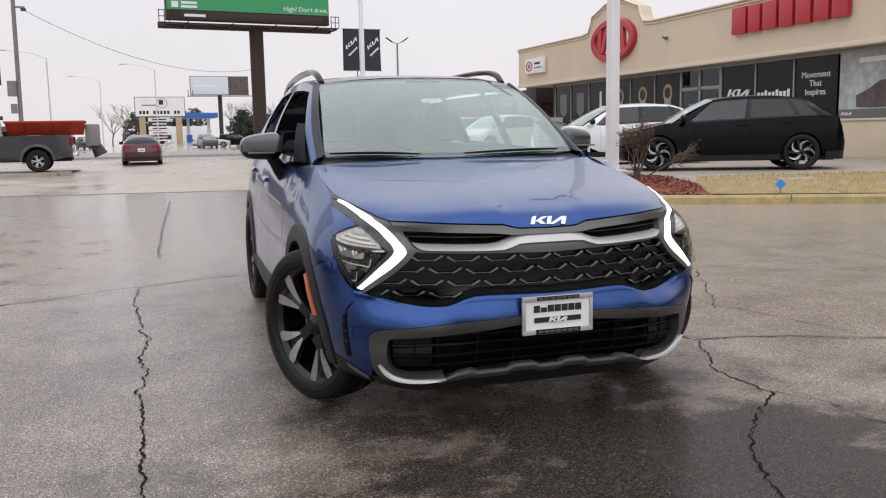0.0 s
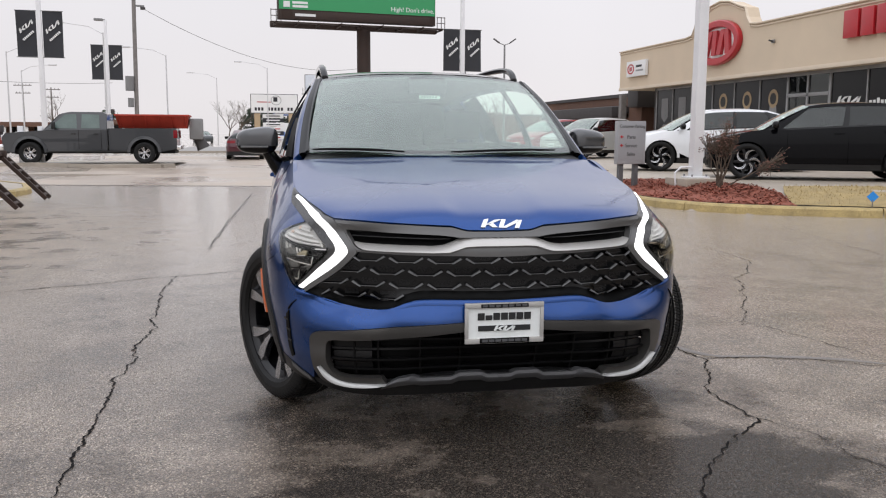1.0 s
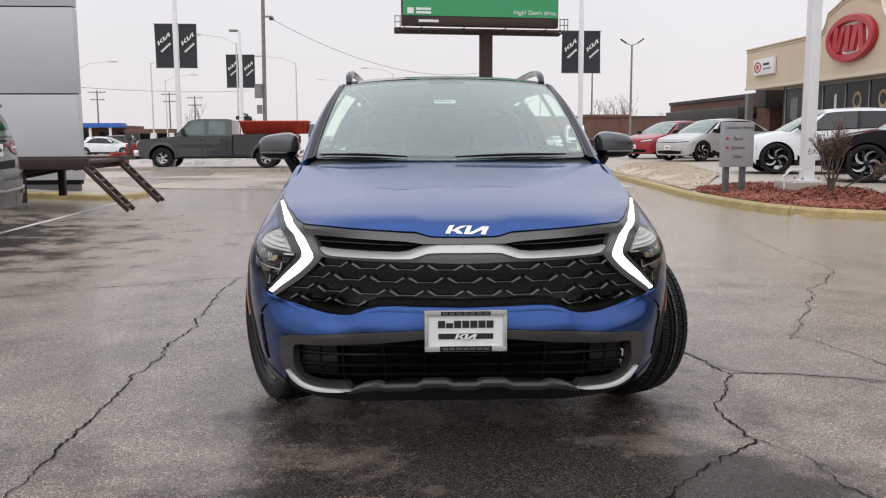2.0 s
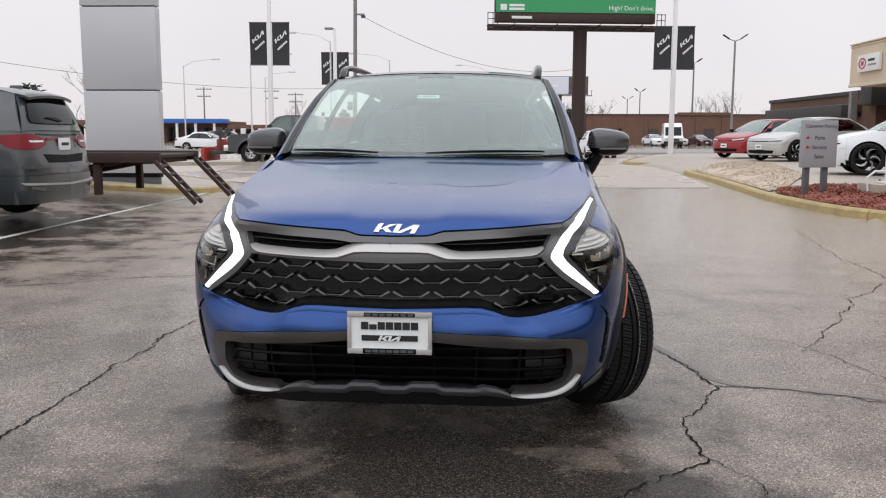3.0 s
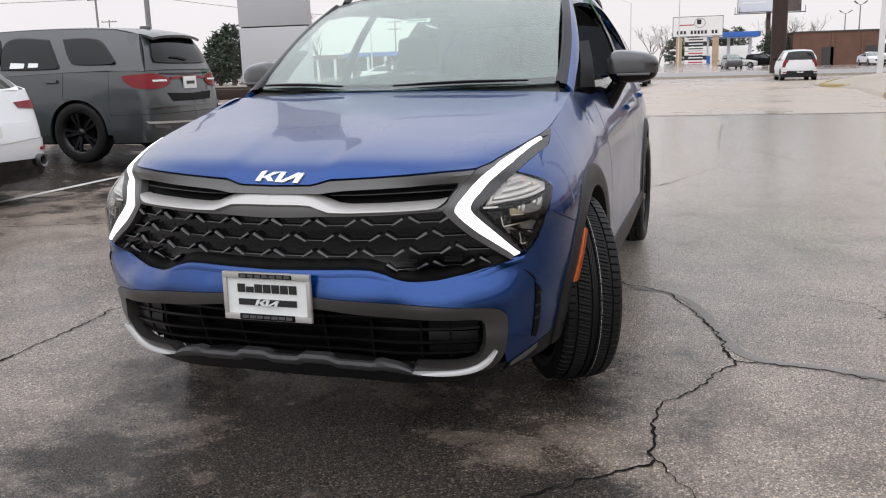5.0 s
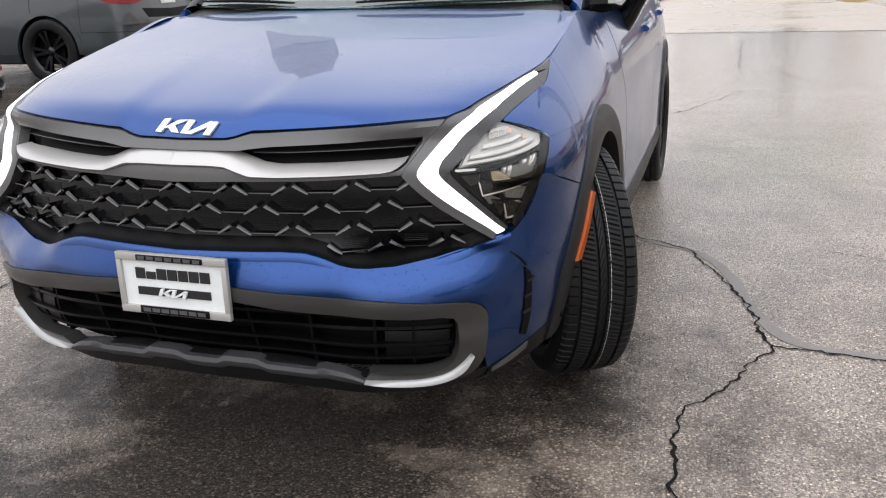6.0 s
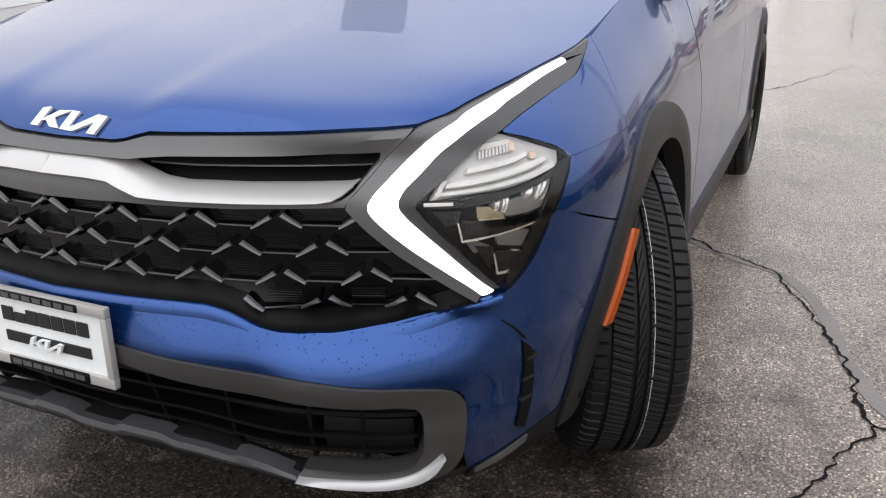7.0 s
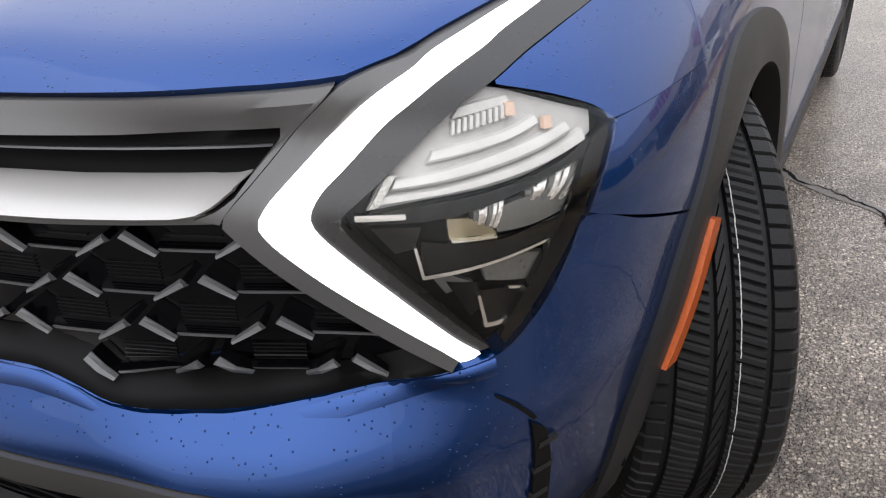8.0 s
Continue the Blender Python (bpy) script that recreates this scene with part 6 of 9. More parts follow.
# ---------------------------------------------------------------- other parked vehicles
def road_car(name, m, sp, label, category="car", group="parked cars"):
    """A parked car: skin panels, glazing, lamps and wheels, from a handful of sizes."""
    car = thing(name, m, label, category, group)
    L, W, H, wb, fo, R = sp["L"], sp["W"], sp["H"], sp["wb"], sp["fo"], sp["R"]
    hw, paint = W / 2, sp["paint"]
    zn, yc, zc, zb0, zb1 = sp["nose_z"], sp["cowl"][0], sp["cowl"][1], sp["belt"][0], sp["belt"][1]
    tail_z = sp.get("tail_z", zb1)
    low, clear = sp.get("low", "plastic"), sp.get("clear", 0.22)
    rake = sp.get("tail_rake", 0.10)
    plan = [(0, 0), (0.45 * hw, 0.025), (0.70 * hw, 0.09), (0.86 * hw, 0.20), (0.955 * hw, 0.45), (hw, 1.0), (hw, L * 0.5), (0.99 * hw, L - 1.0), (0.95 * hw, L - 0.35), (0.84 * hw, L - 0.10), (0.5 * hw, L - 0.02), (0, L)]
    edge_pts = [(0.05, zn), (0.5, zn + (zc - zn) * 0.45), (yc, zc), (yc + 0.25, zb0), (L - 0.5, zb1), (L - 0.15, tail_z)]

    def edge(y):
        return curve(edge_pts, y)

    def inset(x, y, z):
        ze = edge(y)
        k = max(0.0, (z - 0.62) / (ze - 0.62))
        side = sp.get("tumble", 0.075) * k ** 2 + 0.05 * step(0.42, 0.2, z)
        end = 0.10 * ((z - 0.5) / 0.4) ** 2 if y < L / 2 else 0.03 * step(0.55, 0.3, z) + rake * max(0.0, (z - 0.62) / (ze - 0.62)) ** 1.3
        w = step(0.62 * hw, 0.98 * hw, x) if (y < 1.2 or y > L - 1.2) else 1.0
        return end * (1 - w) + side * w
    sk = Skin(plan, inset)
    yr = fo + wb
    uw, ur, ue = sk.u_at(fo), sk.u_at(yr), sk.u[-1] - 0.002
    RO = R + 0.075
    sill = clear + 0.10

    def arch(u0, r, a0, a1, n=16):
        return [(u0 - r * math.cos(radians(a)), R + r * math.sin(radians(a))) for a in np.linspace(a0, a1, n)]

    def arch_z(u):
        return R + math.sqrt(max(0.0, RO ** 2 - (u - ur) ** 2))

    def along(y0, y1, f, n=14):
        return [(sk.u_at(y), f(y)) for y in np.linspace(y0, y1, n)]
    uf, ub = uw - RO - 0.02, ur + RO + 0.02
    ud = [sk.u_at(y) for y in sp["doors"]]
    for s in (1, -1):
        panel("front_bumper", sk, [(0, clear), (uf, clear)], [(0, 0.60), (uf, 0.60)], paint, car, 24, 8, 0.0, 0.03, False, s)
        panel("nose", sk, [(0, 0.604), (uf, 0.604)], [(0, edge(0.05)), (uf * 0.6, edge(0.12)), (uf, edge(sk.plan(uf)[0][1]))], paint, car, 24, 8, 0.0, 0.03, False, s)
        top = along(sk.plan(uf)[0][1] + 0.004, sp["doors"][0] - 0.004, edge)
        panel("wing", sk, [(uf + 0.004, 0.45)] + arch(uw, RO, 12, 168) + [(ud[0] - 0.004, sill)], top, paint, car, 34, 10, 0.0, 0.02, False, s)
        d2 = sp["doors"]
        for k in range(len(ud) - 1):
            lo = [(ud[k] + 0.004, sill), (ud[k + 1] - 0.004, sill)]
            if ud[k + 1] > ur - RO:
                lo = [(ud[k] + 0.004, sill), (ur - RO, sill)] + [q for q in arch(ur, RO, 10, 90, 14) if q[0] < ud[k + 1] - 0.01] + [(ud[k + 1] - 0.004, arch_z(ud[k + 1] - 0.004))]
            d = panel("door", sk, lo, along(d2[k], d2[k + 1], edge, 8), paint, car, 20, 10, 0.0, 0.02, False, s)
            zz = edge(d2[k + 1]) - 0.14
            panel("handle", sk, [(ud[k + 1] - 0.26, zz), (ud[k + 1] - 0.07, zz + 0.004)], [(ud[k + 1] - 0.26, zz + 0.03), (ud[k + 1] - 0.07, zz + 0.034)], sp.get("handle", paint), d, 6, 3, 0.035, 0.03, False, s)
        start = [(ud[-1] + 0.004, arch_z(ud[-1] + 0.004))] + [q for q in arch(ur, RO, 30, 170, 24) if q[0] > ud[-1] + 0.006]
        if ud[-1] < ur - RO:
            start = [(ud[-1] + 0.004, sill)] + arch(ur, RO, 10, 170, 20)
        panel("quarter_panel", sk, start + [(ub, 0.45)], along(d2[-1] + 0.005, sk.plan(ub)[0][1], edge), paint, car, 30, 10, 0.0, 0.02, False, s)
        panel("tail", sk, [(ub + 0.004, 0.62), (ue, 0.62)], along(sk.plan(ub)[0][1] + 0.004, L - 0.02, edge, 6)[:-1] + [(ue, tail_z)], paint, car, 24, 10, 0.0, 0.02, False, s)
        panel("rear_bumper", sk, [(ub + 0.004, clear + 0.1), (ue, clear + 0.1)], [(ub + 0.004, 0.616), (ue, 0.616)], paint, car, 24, 6, 0.012, 0.03, False, s)
        panel("rear_valance", sk, [(ub + 0.01, clear), (ue, clear)], [(ub + 0.01, clear + 0.16), (ue, clear + 0.20)], low, car, 20, 4, 0.018, 0.03, False, s)
        panel("sill_trim", sk, [(uw + RO - 0.03, clear), (ur - RO + 0.03, clear)], [(uw + RO - 0.03, sill + 0.01), (ur - RO + 0.03, sill + 0.01)], low, car, 14, 4, 0.006, 0.04, False, s)
        for u0 in (uw, ur):
            panel("arch_trim", sk, arch(u0, RO + sp.get("arch_w", 0.02), -4, 184, 24), arch(u0, RO - 0.04, -4, 184, 24), low if sp.get("clad") else paint, car, 28, 3, 0.006, 0.04, False, s)
            wheel_well(car, RO, 0.3, s, Matrix.Translation((s * (hw - 0.05), sk.plan(u0)[0][1], R)))
        # glazing
        belt = [(hw - 0.11, yc + 0.10, zc)] + [(hw - sp.get("tumble", 0.075) - 0.005, y, edge(y) - 0.004) for y in np.linspace(yc + 0.35, sp["belt_end"] - 0.25, 6)] + [(hw - 0.14, sp["belt_end"], edge(sp["belt_end"]))]
        hr = sp["roof_w"] / 2
        y0r, y1r = sp["roof"]
        roof = [(hr, y0r, H - 0.10), (hr + 0.01, y0r + 0.35, H - 0.055), (hr + 0.01, (y0r + y1r) / 2, H - 0.045), (hr - 0.01, y1r - 0.4, H - 0.07), (hr - 0.03, y1r, H - 0.12 - sp.get("roof_drop", 0))]
        bb, tt = resample(belt, 200), resample(roof, 200)

        def side_panel(nm, b0, b1, t0, t1, k0, k1, material, off=0.0, thick=0.012):
            P = []
            for i in range(8):
                for j in range(6):
                    a, k = i / 7, k0 + (k1 - k0) * j / 5
                    r = bb[int((b0 + (b1 - b0) * a) * 199)] * (1 - k) + tt[int((t0 + (t1 - t0) * a) * 199)] * k
                    P.append((s * (r[0] + 0.025 * math.sin(math.pi * max(0, min(1, k))) + off), r[1], r[2]))
            return shell(nm, P, 8, 6, thick, material, car)
        prev = (0.0, 0.0)
        for b0, b1, t0, t1, gl in sp["windows"]:
            side_panel("side_window", b0, b1, t0, t1, 0.04, 0.90, gl, 0.0, 0.004)
            side_panel("pillar", prev[0], b0 + 0.004, prev[1], t0 + 0.004, 0.0, 0.92, paint if prev == (0.0, 0.0) else sp.get("posts", "gloss_black"), 0.005)
            prev = (b1 - 0.004, t1 - 0.004)
        if sp.get("pipes"):
            lathe("tail_pipe", [(0.045, -0.10), (0.045, 0.03), (0.062, 0.04), (0.066, 0.02), (0.066, -0.2)], "gunmetal", car, 20, "z", at=pose(s * 0.66, L - 0.02, 0.40, -90))
        if sp.get("plates"):
            side_panel("side_frame", 0.05, 1.0, 0.0, 1.0, -0.02, 0.95, paint, 0.004, 0.02)
        for q in sp.get("plates", ()):
            # a rounded pane flush in the painted side
            ring = resample(q + q[:1], 49)[:-1]
            bi, ti = bb[:, 1], tt[:, 1]

            def on_side(y, z, o):
                i0, i1 = np.interp(y, bi, range(200)), np.interp(y, ti, range(200))
                p0, p1 = bb[int(i0)], tt[int(i1)]
                k = (z - p0[2]) / (p1[2] - p0[2])
                return (s * (p0[0] * (1 - k) + p1[0] * k + 0.025 * math.sin(math.pi * max(0, min(1, k))) + o), y, z)
            cy, cz = ring.mean(axis=0)
            V = [on_side(cy, cz, 0.034)] + [on_side(y, z, 0.030) for y, z in ring] + [on_side(cy + (y - cy) * 1.04, cz + (z - cz) * 1.06, 0.004) for y, z in ring]
            F = [(0, 1 + i, 1 + (i + 1) % 48) for i in range(48)] + [(1 + i, 49 + i, 49 + (i + 1) % 48, 1 + (i + 1) % 48) for i in range(48)]
            mesh_ob("side_window", V, F, "tint_pane", car)
        side_panel("rear_pillar", prev[0], 1.0, prev[1], 1.0, -0.02, 0.95, paint, 0.008, 0.03)
        for q, (py, pz, pw, ph, px) in enumerate(sp.get("sheets", ()) if s == 1 else ()):
            box("price_sheet", -0.002, 0.002, -pw / 2, pw / 2, -ph / 2, ph / 2, "paper", car, 0.0, at=Matrix.Translation((px, py, pz)) @ pose(0, 0, 0, 0, -sp["lean"]))
        side_panel("roof_side", 0.0, 1.0, 0.0, 1.0, 0.895, 1.0, sp.get("roof_paint", paint), 0.007, 0.03)
        if not sp.get("plates"):
            side_panel("belt_trim", 0.03, 0.97, 0.03, 0.97, -0.02, 0.05, "gloss_black", 0.010, 0.02)
    # bonnet, windscreen, roof, rear window
    ufc = sk.u_at(0.22)
    front = [sk.at(u, edge(sk.plan(u)[0][1])) for u in np.linspace(0, ufc, 16)]
    side = [sk.at(sk.u_at(y), edge(y)) for y in np.linspace(0.22, yc, 14)]
    side[0] = front[-1]
    rear = [(0, yc - 0.08, zc + 0.035), (0.5 * hw, yc - 0.05, zc + 0.03), side[-1]]
    P, nb, na = coons(front, side, rear, [front[0], (0, front[0][1] + 0.10, zn + 0.06), (0, yc * 0.5, (zn + zc) / 2 + 0.055), rear[0]], 10, 14)
    shell("bonnet", P, nb, na, 0.02, paint, car)

    def full(line):
        return [(-x, y, z) for x, y, z in line[:0:-1]] + list(line)
    wb0 = [(0, yc - 0.07, zc + 0.03), (0.5 * hw, yc - 0.03, zc + 0.03), (hw - 0.15, yc + 0.08, zc + 0.01)]
    wt0 = [(0, y0r - 0.10, H - 0.055), (hr * 0.6, y0r - 0.06, H - 0.065), (hr - 0.01, y0r, H - 0.095)]
    shell("windscreen", loft(full(wb0), full(wt0), 17, 8, (0, -0.02, 0.02)), 17, 8, 0.005, sp.get("screen", "windscreen"), car)
    ru = [(0, y1r + 0.05, H - 0.07 - sp.get("roof_drop", 0)), (hr * 0.6, y1r + 0.04, H - 0.085 - sp.get("roof_drop", 0)), (hr - 0.04, y1r, H - 0.115 - sp.get("roof_drop", 0))]
    P, nb, na = coons([(x, y, z + 0.004) for x, y, z in wt0], [(x - 0.005, y, z + 0.01) for x, y, z in roof], ru, [(0, y0r - 0.10, H - 0.05), (0, y0r + 0.4, H - 0.012), (0, (y0r + y1r) / 2, H), (0, y1r - 0.3, H - 0.025 - sp.get("roof_drop", 0) * 0.5), ru[0]], 8, 16)
    shell("roof", P, nb, na, 0.03, sp.get("roof_paint", paint), car)
    yt = sp["glass_end"]
    rl = [(0, yt, tail_z + 0.01), (0.55 * hw, yt - 0.03, tail_z + 0.01), (hw - 0.15, sp["belt_end"], edge(sp["belt_end"]))]
    if sp.get("plates"):
        # a painted tailgate with a rounded pane and a wiper
        gate = shell("tailgate", loft(full(ru), full(rl), 17, 8, (0, 0.02, 0.02)), 17, 8, 0.02, paint, car)
        gt, gb = resample(full(ru), 200), resample(full(rl), 200)

        def on_gate(a, k, o):
            p = gt[int(a * 199)] * (1 - k) + gb[int(a * 199)] * k
            e = 0.02 * math.sin(math.pi * k)
            return (p[0], p[1] + e + o, p[2] + e + 0.4 * o)
        P = []
        for u in np.linspace(-1, 1, 13):
            for v in np.linspace(-1, 1, 9):
                c, q = u * math.sqrt(1 - 0.14 * v ** 4), v * math.sqrt(1 - 0.20 * u ** 4)
                P.append(on_gate(0.5 + (0.43 + 0.015 * q) * c, 0.48 + 0.38 * q, 0.022))
        shell("rear_window", P, 13, 9, 0.006, "tint_pane", gate)
        tube("wiper", [on_gate(0.50, 0.80, 0.04), on_gate(0.62, 0.74, 0.05), on_gate(0.72, 0.73, 0.04)], 0.012, "plastic", gate, 6)
        box("roof_fin", -0.02, 0.02, -0.08, 0.08, -0.06, 0.02, paint, car, 0.018, at=Matrix.Translation((0, y1r - 0.30, H - 0.025)))
    else:
        shell("rear_window", loft(full(ru), full(rl), 17, 8, (0, 0.02, 0.02)), 17, 8, 0.005, "dark_glass", car)
    for s in (1, -1):
        a = [(s * (hr - 0.05), y1r, H - 0.12 - sp.get("roof_drop", 0)), (s * (hw - 0.17), sp["belt_end"] - 0.02, edge(sp["belt_end"]) + 0.01)]
        b = [(s * (hr + 0.02), y1r - 0.14, H - 0.10 - sp.get("roof_drop", 0)), (s * (hw - 0.10), sp["belt_end"] - 0.16, edge(sp["belt_end"]) + 0.0)]
        shell("rear_post", loft(a, b, 8, 4, (s * 0.012, 0.02, 0.01)), 8, 4, 0.03, paint, car)
    if L - yt > 0.12:
        shell("tail_deck", loft(full([(x, y + 0.01, z) for x, y, z in rl]), full([sk.at(u, edge(sk.plan(u)[0][1])) for u in (ue, ue - 0.35 * hw, ue - 0.75 * hw)]), 17, 5, (0, 0, 0.01)), 17, 5, 0.02, paint, car)
    if sp.get("spoiler"):
        P = loft(full([(x, y - 0.06, z + 0.012) for x, y, z in ru]), full([(x * 0.97, y + 0.17, z - 0.045) for x, y, z in ru]), 17, 4, (0, 0, 0.014))
        shell("spoiler", P, 17, 4, 0.035, sp["spoiler"], car)
    # lamps, grille, plates, mirrors
    for s in (1, -1):
        for nm, a, b, mt, o in sp.get("front_pieces", ()):
            panel(nm, sk, a, b, mt, car, 12, 4, o, 0.02, True, s)
        for nm, a, b, mt, o in sp.get("rear_pieces", ()):
            panel(nm, sk, [(ue - u, z) for u, z in a], [(ue - u, z) for u, z in b], mt, car, 12, 4, o, 0.02, True, s)
        bm = bmesh.new()
        bmesh.ops.create_icosphere(bm, subdivisions=3, radius=1.0)
        for v in bm.verts:
            v.co = Vector([math.copysign(abs(c) ** 0.65, c) for c in v.co])
            v.co = Vector((v.co.x * 0.11, v.co.y * (0.08 if v.co.y < 0 else 0.05), v.co.z * 0.075))
        bm_ob("door_mirror", bm, sp.get("mirror", "gloss_black"), car, at=Matrix.Translation((s * (hw + 0.06), yc + 0.32, zb0 + 0.10)))
        box("mirror_arm", -0.1, 0.1, -0.03, 0.03, -0.02, 0.02, "gloss_black", car, 0.008, at=Matrix.Translation((s * (hw - 0.04), yc + 0.33, zb0 + 0.06)))
    if sp.get("rear_plate"):
        z = sp["rear_plate"]
        y = sk.at(ue, z)[1]
        box("plate", -0.155, 0.155, -0.01, 0.012, -0.08, 0.08, "paper", car, 0.004, at=Matrix.Translation((0, y + 0.012, z)))
        box("plate_bar", -0.10, 0.10, 0.0, 0.004, -0.02, 0.02, "ink", car, 0.0, at=Matrix.Translation((0, y + 0.024, z)))
    if sp.get("front_plate"):
        z = sp["front_plate"]
        y = sk.at(0, z)[1]
        box("plate", -0.155, 0.155, -0.012, 0.01, -0.08, 0.08, "paper", car, 0.004, at=Matrix.Translation((0, y - 0.008, z)))
        box("plate_bar", -0.10, 0.10, -0.004, 0.0, -0.02, 0.02, "ink", car, 0.0, at=Matrix.Translation((0, y - 0.02, z)))
    for y in (fo, yr):
        for s in (1, -1):
            wheel(car, Matrix.Translation((s * (hw - 0.12), y, R)), s, R, 0.225, R * sp.get("rim", 0.68), sp.get("wheels", "plain"))
    box("underbody", -hw + 0.1, hw - 0.1, 0.3, L - 0.3, clear - 0.02, clear + 0.06, "deep", car, 0.0)
    box("cabin", -hw + 0.16, hw - 0.16, yc + 0.1, L - 0.55, clear + 0.06, zb0 - 0.14, "deep", car, 0.0)
    for y in (yc + 1.25, yc + 2.15):
        for x in (-0.36, 0.36):
            bm = bmesh.new()
            box_bm(bm, x - 0.22, x + 0.22, y, y + 0.14, zb0 - 0.3, zb0 + 0.08, 0.05)
            box_bm(bm, x - 0.12, x + 0.12, y + 0.03, y + 0.12, zb0 + 0.09, zb0 + 0.24, 0.03)
            bm_ob("seat", bm, "seat", car)
    return car


EV = dict(L=4.69, W=1.89, H=1.58, wb=2.90, fo=0.85, R=0.37, nose_z=0.80, cowl=(1.05, 1.00), belt=(1.01, 1.12), belt_end=4.36, tail_z=1.08, tail_rake=0.16, roof=(2.0, 3.95), roof_w=1.14, roof_drop=0.07, glass_end=4.45, doors=(1.60, 2.72, 3.62), wheels="blade", rim=0.72,
          windows=[(0.10, 0.46, 0.02, 0.36, "side_glass"), (0.485, 0.78, 0.385, 0.74, "dark_glass"), (0.80, 0.92, 0.78, 0.90, "dark_glass")],
          front_pieces=[("lower_intake", [(0, 0.26), (0.6, 0.28)], [(0, 0.40), (0.65, 0.38)], "deep", 0.004), ("headlamp", [(0.42, 0.70), (0.86, 0.74)], [(0.36, 0.735), (0.92, 0.80)], "lamp_white", 0.005), ("lamp_shadow", [(0.0, 0.675), (0.9, 0.70)], [(0.0, 0.70), (0.95, 0.735)], "gloss_black", 0.004)],
          rear_pieces=[("tail_lamp", [(0.0, 0.93), (0.8, 0.86)], [(0.0, 0.955), (0.85, 0.90)], "red_lens", 0.01)], rear_plate=0.55, clad=False)
THREE_ROW = dict(L=5.11, W=1.93, H=1.78, wb=3.04, fo=0.90, R=0.395, nose_z=0.98, cowl=(1.35, 1.16), belt=(1.14, 1.20), belt_end=4.92, tail_z=1.17, tail_rake=0.10, roof=(2.25, 4.75), roof_w=1.28, glass_end=5.03, doors=(1.72, 2.85, 3.75), wheels="plain", posts="grey_paint", rim=0.66, lean=25, sheets=[(3.06, 1.355, 0.22, 0.24, 0.862), (3.31, 1.37, 0.15, 0.26, 0.856)], arch_w=0.03, tumble=0.06, roof_drop=0.03,
                 windows=[], low="grey_paint", clear=0.26,
                 plates=[[(1.95, 1.22), (2.70, 1.22), (2.70, 1.60), (2.42, 1.60), (2.15, 1.42)], [(2.80, 1.23), (2.83, 1.60), (3.40, 1.605), (3.50, 1.55), (3.66, 1.30), (3.63, 1.23)], [(3.70, 1.60), (4.05, 1.60), (4.28, 1.545), (4.50, 1.32), (4.47, 1.27), (3.98, 1.275), (3.86, 1.33)]], spoiler="grey_paint",
                 rear_pieces=[("tail_lamp", [(0.46, 1.00), (0.66, 0.945), (1.05, 0.955), (1.22, 1.06)], [(0.44, 1.06), (0.70, 1.13), (1.05, 1.125), (1.24, 1.11)], "red_lens", 0.014), ("lamp_inset", [(0.52, 1.03), (0.80, 1.03)], [(0.52, 1.055), (0.82, 1.055)], "lamp_silver", 0.020),
                              ("light_bar", [(0.0, 1.072), (0.42, 1.05)], [(0.0, 1.095), (0.42, 1.085)], "red_lens", 0.013), ("garnish", [(0.0, 1.10), (0.62, 1.125)], [(0.0, 1.135), (0.62, 1.14)], "gloss_black", 0.008),
                              ("bumper_step", [(0.0, 0.70), (0.9, 0.70)], [(0.0, 0.735), (0.95, 0.735)], "grey_paint", 0.030), ("recess", [(0.0, 0.76), (0.48, 0.77)], [(0.0, 0.86), (0.56, 0.88)], "deep", 0.003), ("lower_trim", [(0.0, 0.47), (0.9, 0.50)], [(0.0, 0.495), (0.95, 0.53)], "satin", 0.034),
                              ("reflector", [(0.62, 0.42), (0.84, 0.45)], [(0.62, 0.455), (0.86, 0.485)], "gunmetal", 0.036)], rear_plate=1.005, mirror="grey_paint")
SPORTY = dict(L=4.69, W=1.90, H=1.66, wb=2.82, fo=0.87, R=0.37, nose_z=0.90, cowl=(1.35, 1.06), belt=(1.06, 1.16), belt_end=4.35, tail_z=1.10, tail_rake=0.16, roof=(2.2, 4.0), roof_w=1.16, roof_drop=0.05, glass_end=4.5, doors=(1.70, 2.78, 3.62), wheels="plain", rim=0.70, clad=True,
              windows=[(0.10, 0.42, 0.02, 0.30, "side_glass"), (0.445, 0.75, 0.33, 0.68, "dark_glass"), (0.78, 0.90, 0.73, 0.86, "dark_glass")], spoiler="white_paint",
              rear_pieces=[("tail_lamp", [(0.56, 0.93), (1.02, 0.90)], [(0.52, 0.985), (1.06, 1.01)], "red_lens", 0.014), ("recess", [(0.0, 0.60), (0.52, 0.62)], [(0.0, 0.80), (0.60, 0.79)], "white_paint", 0.02), ("reflector", [(0.70, 0.50), (0.92, 0.51)], [(0.70, 0.53), (0.92, 0.54)], "red_lens", 0.024),
                           ("valance", [(0.0, 0.24), (0.92, 0.26)], [(0.0, 0.44), (0.80, 0.42)], "gloss_black", 0.032), ("badge", [(0.0, 0.955), (0.045, 0.955)], [(0.0, 1.02), (0.045, 1.02)], "gunmetal", 0.012)], rear_plate=0.70, mirror="white_paint", pipes=True)
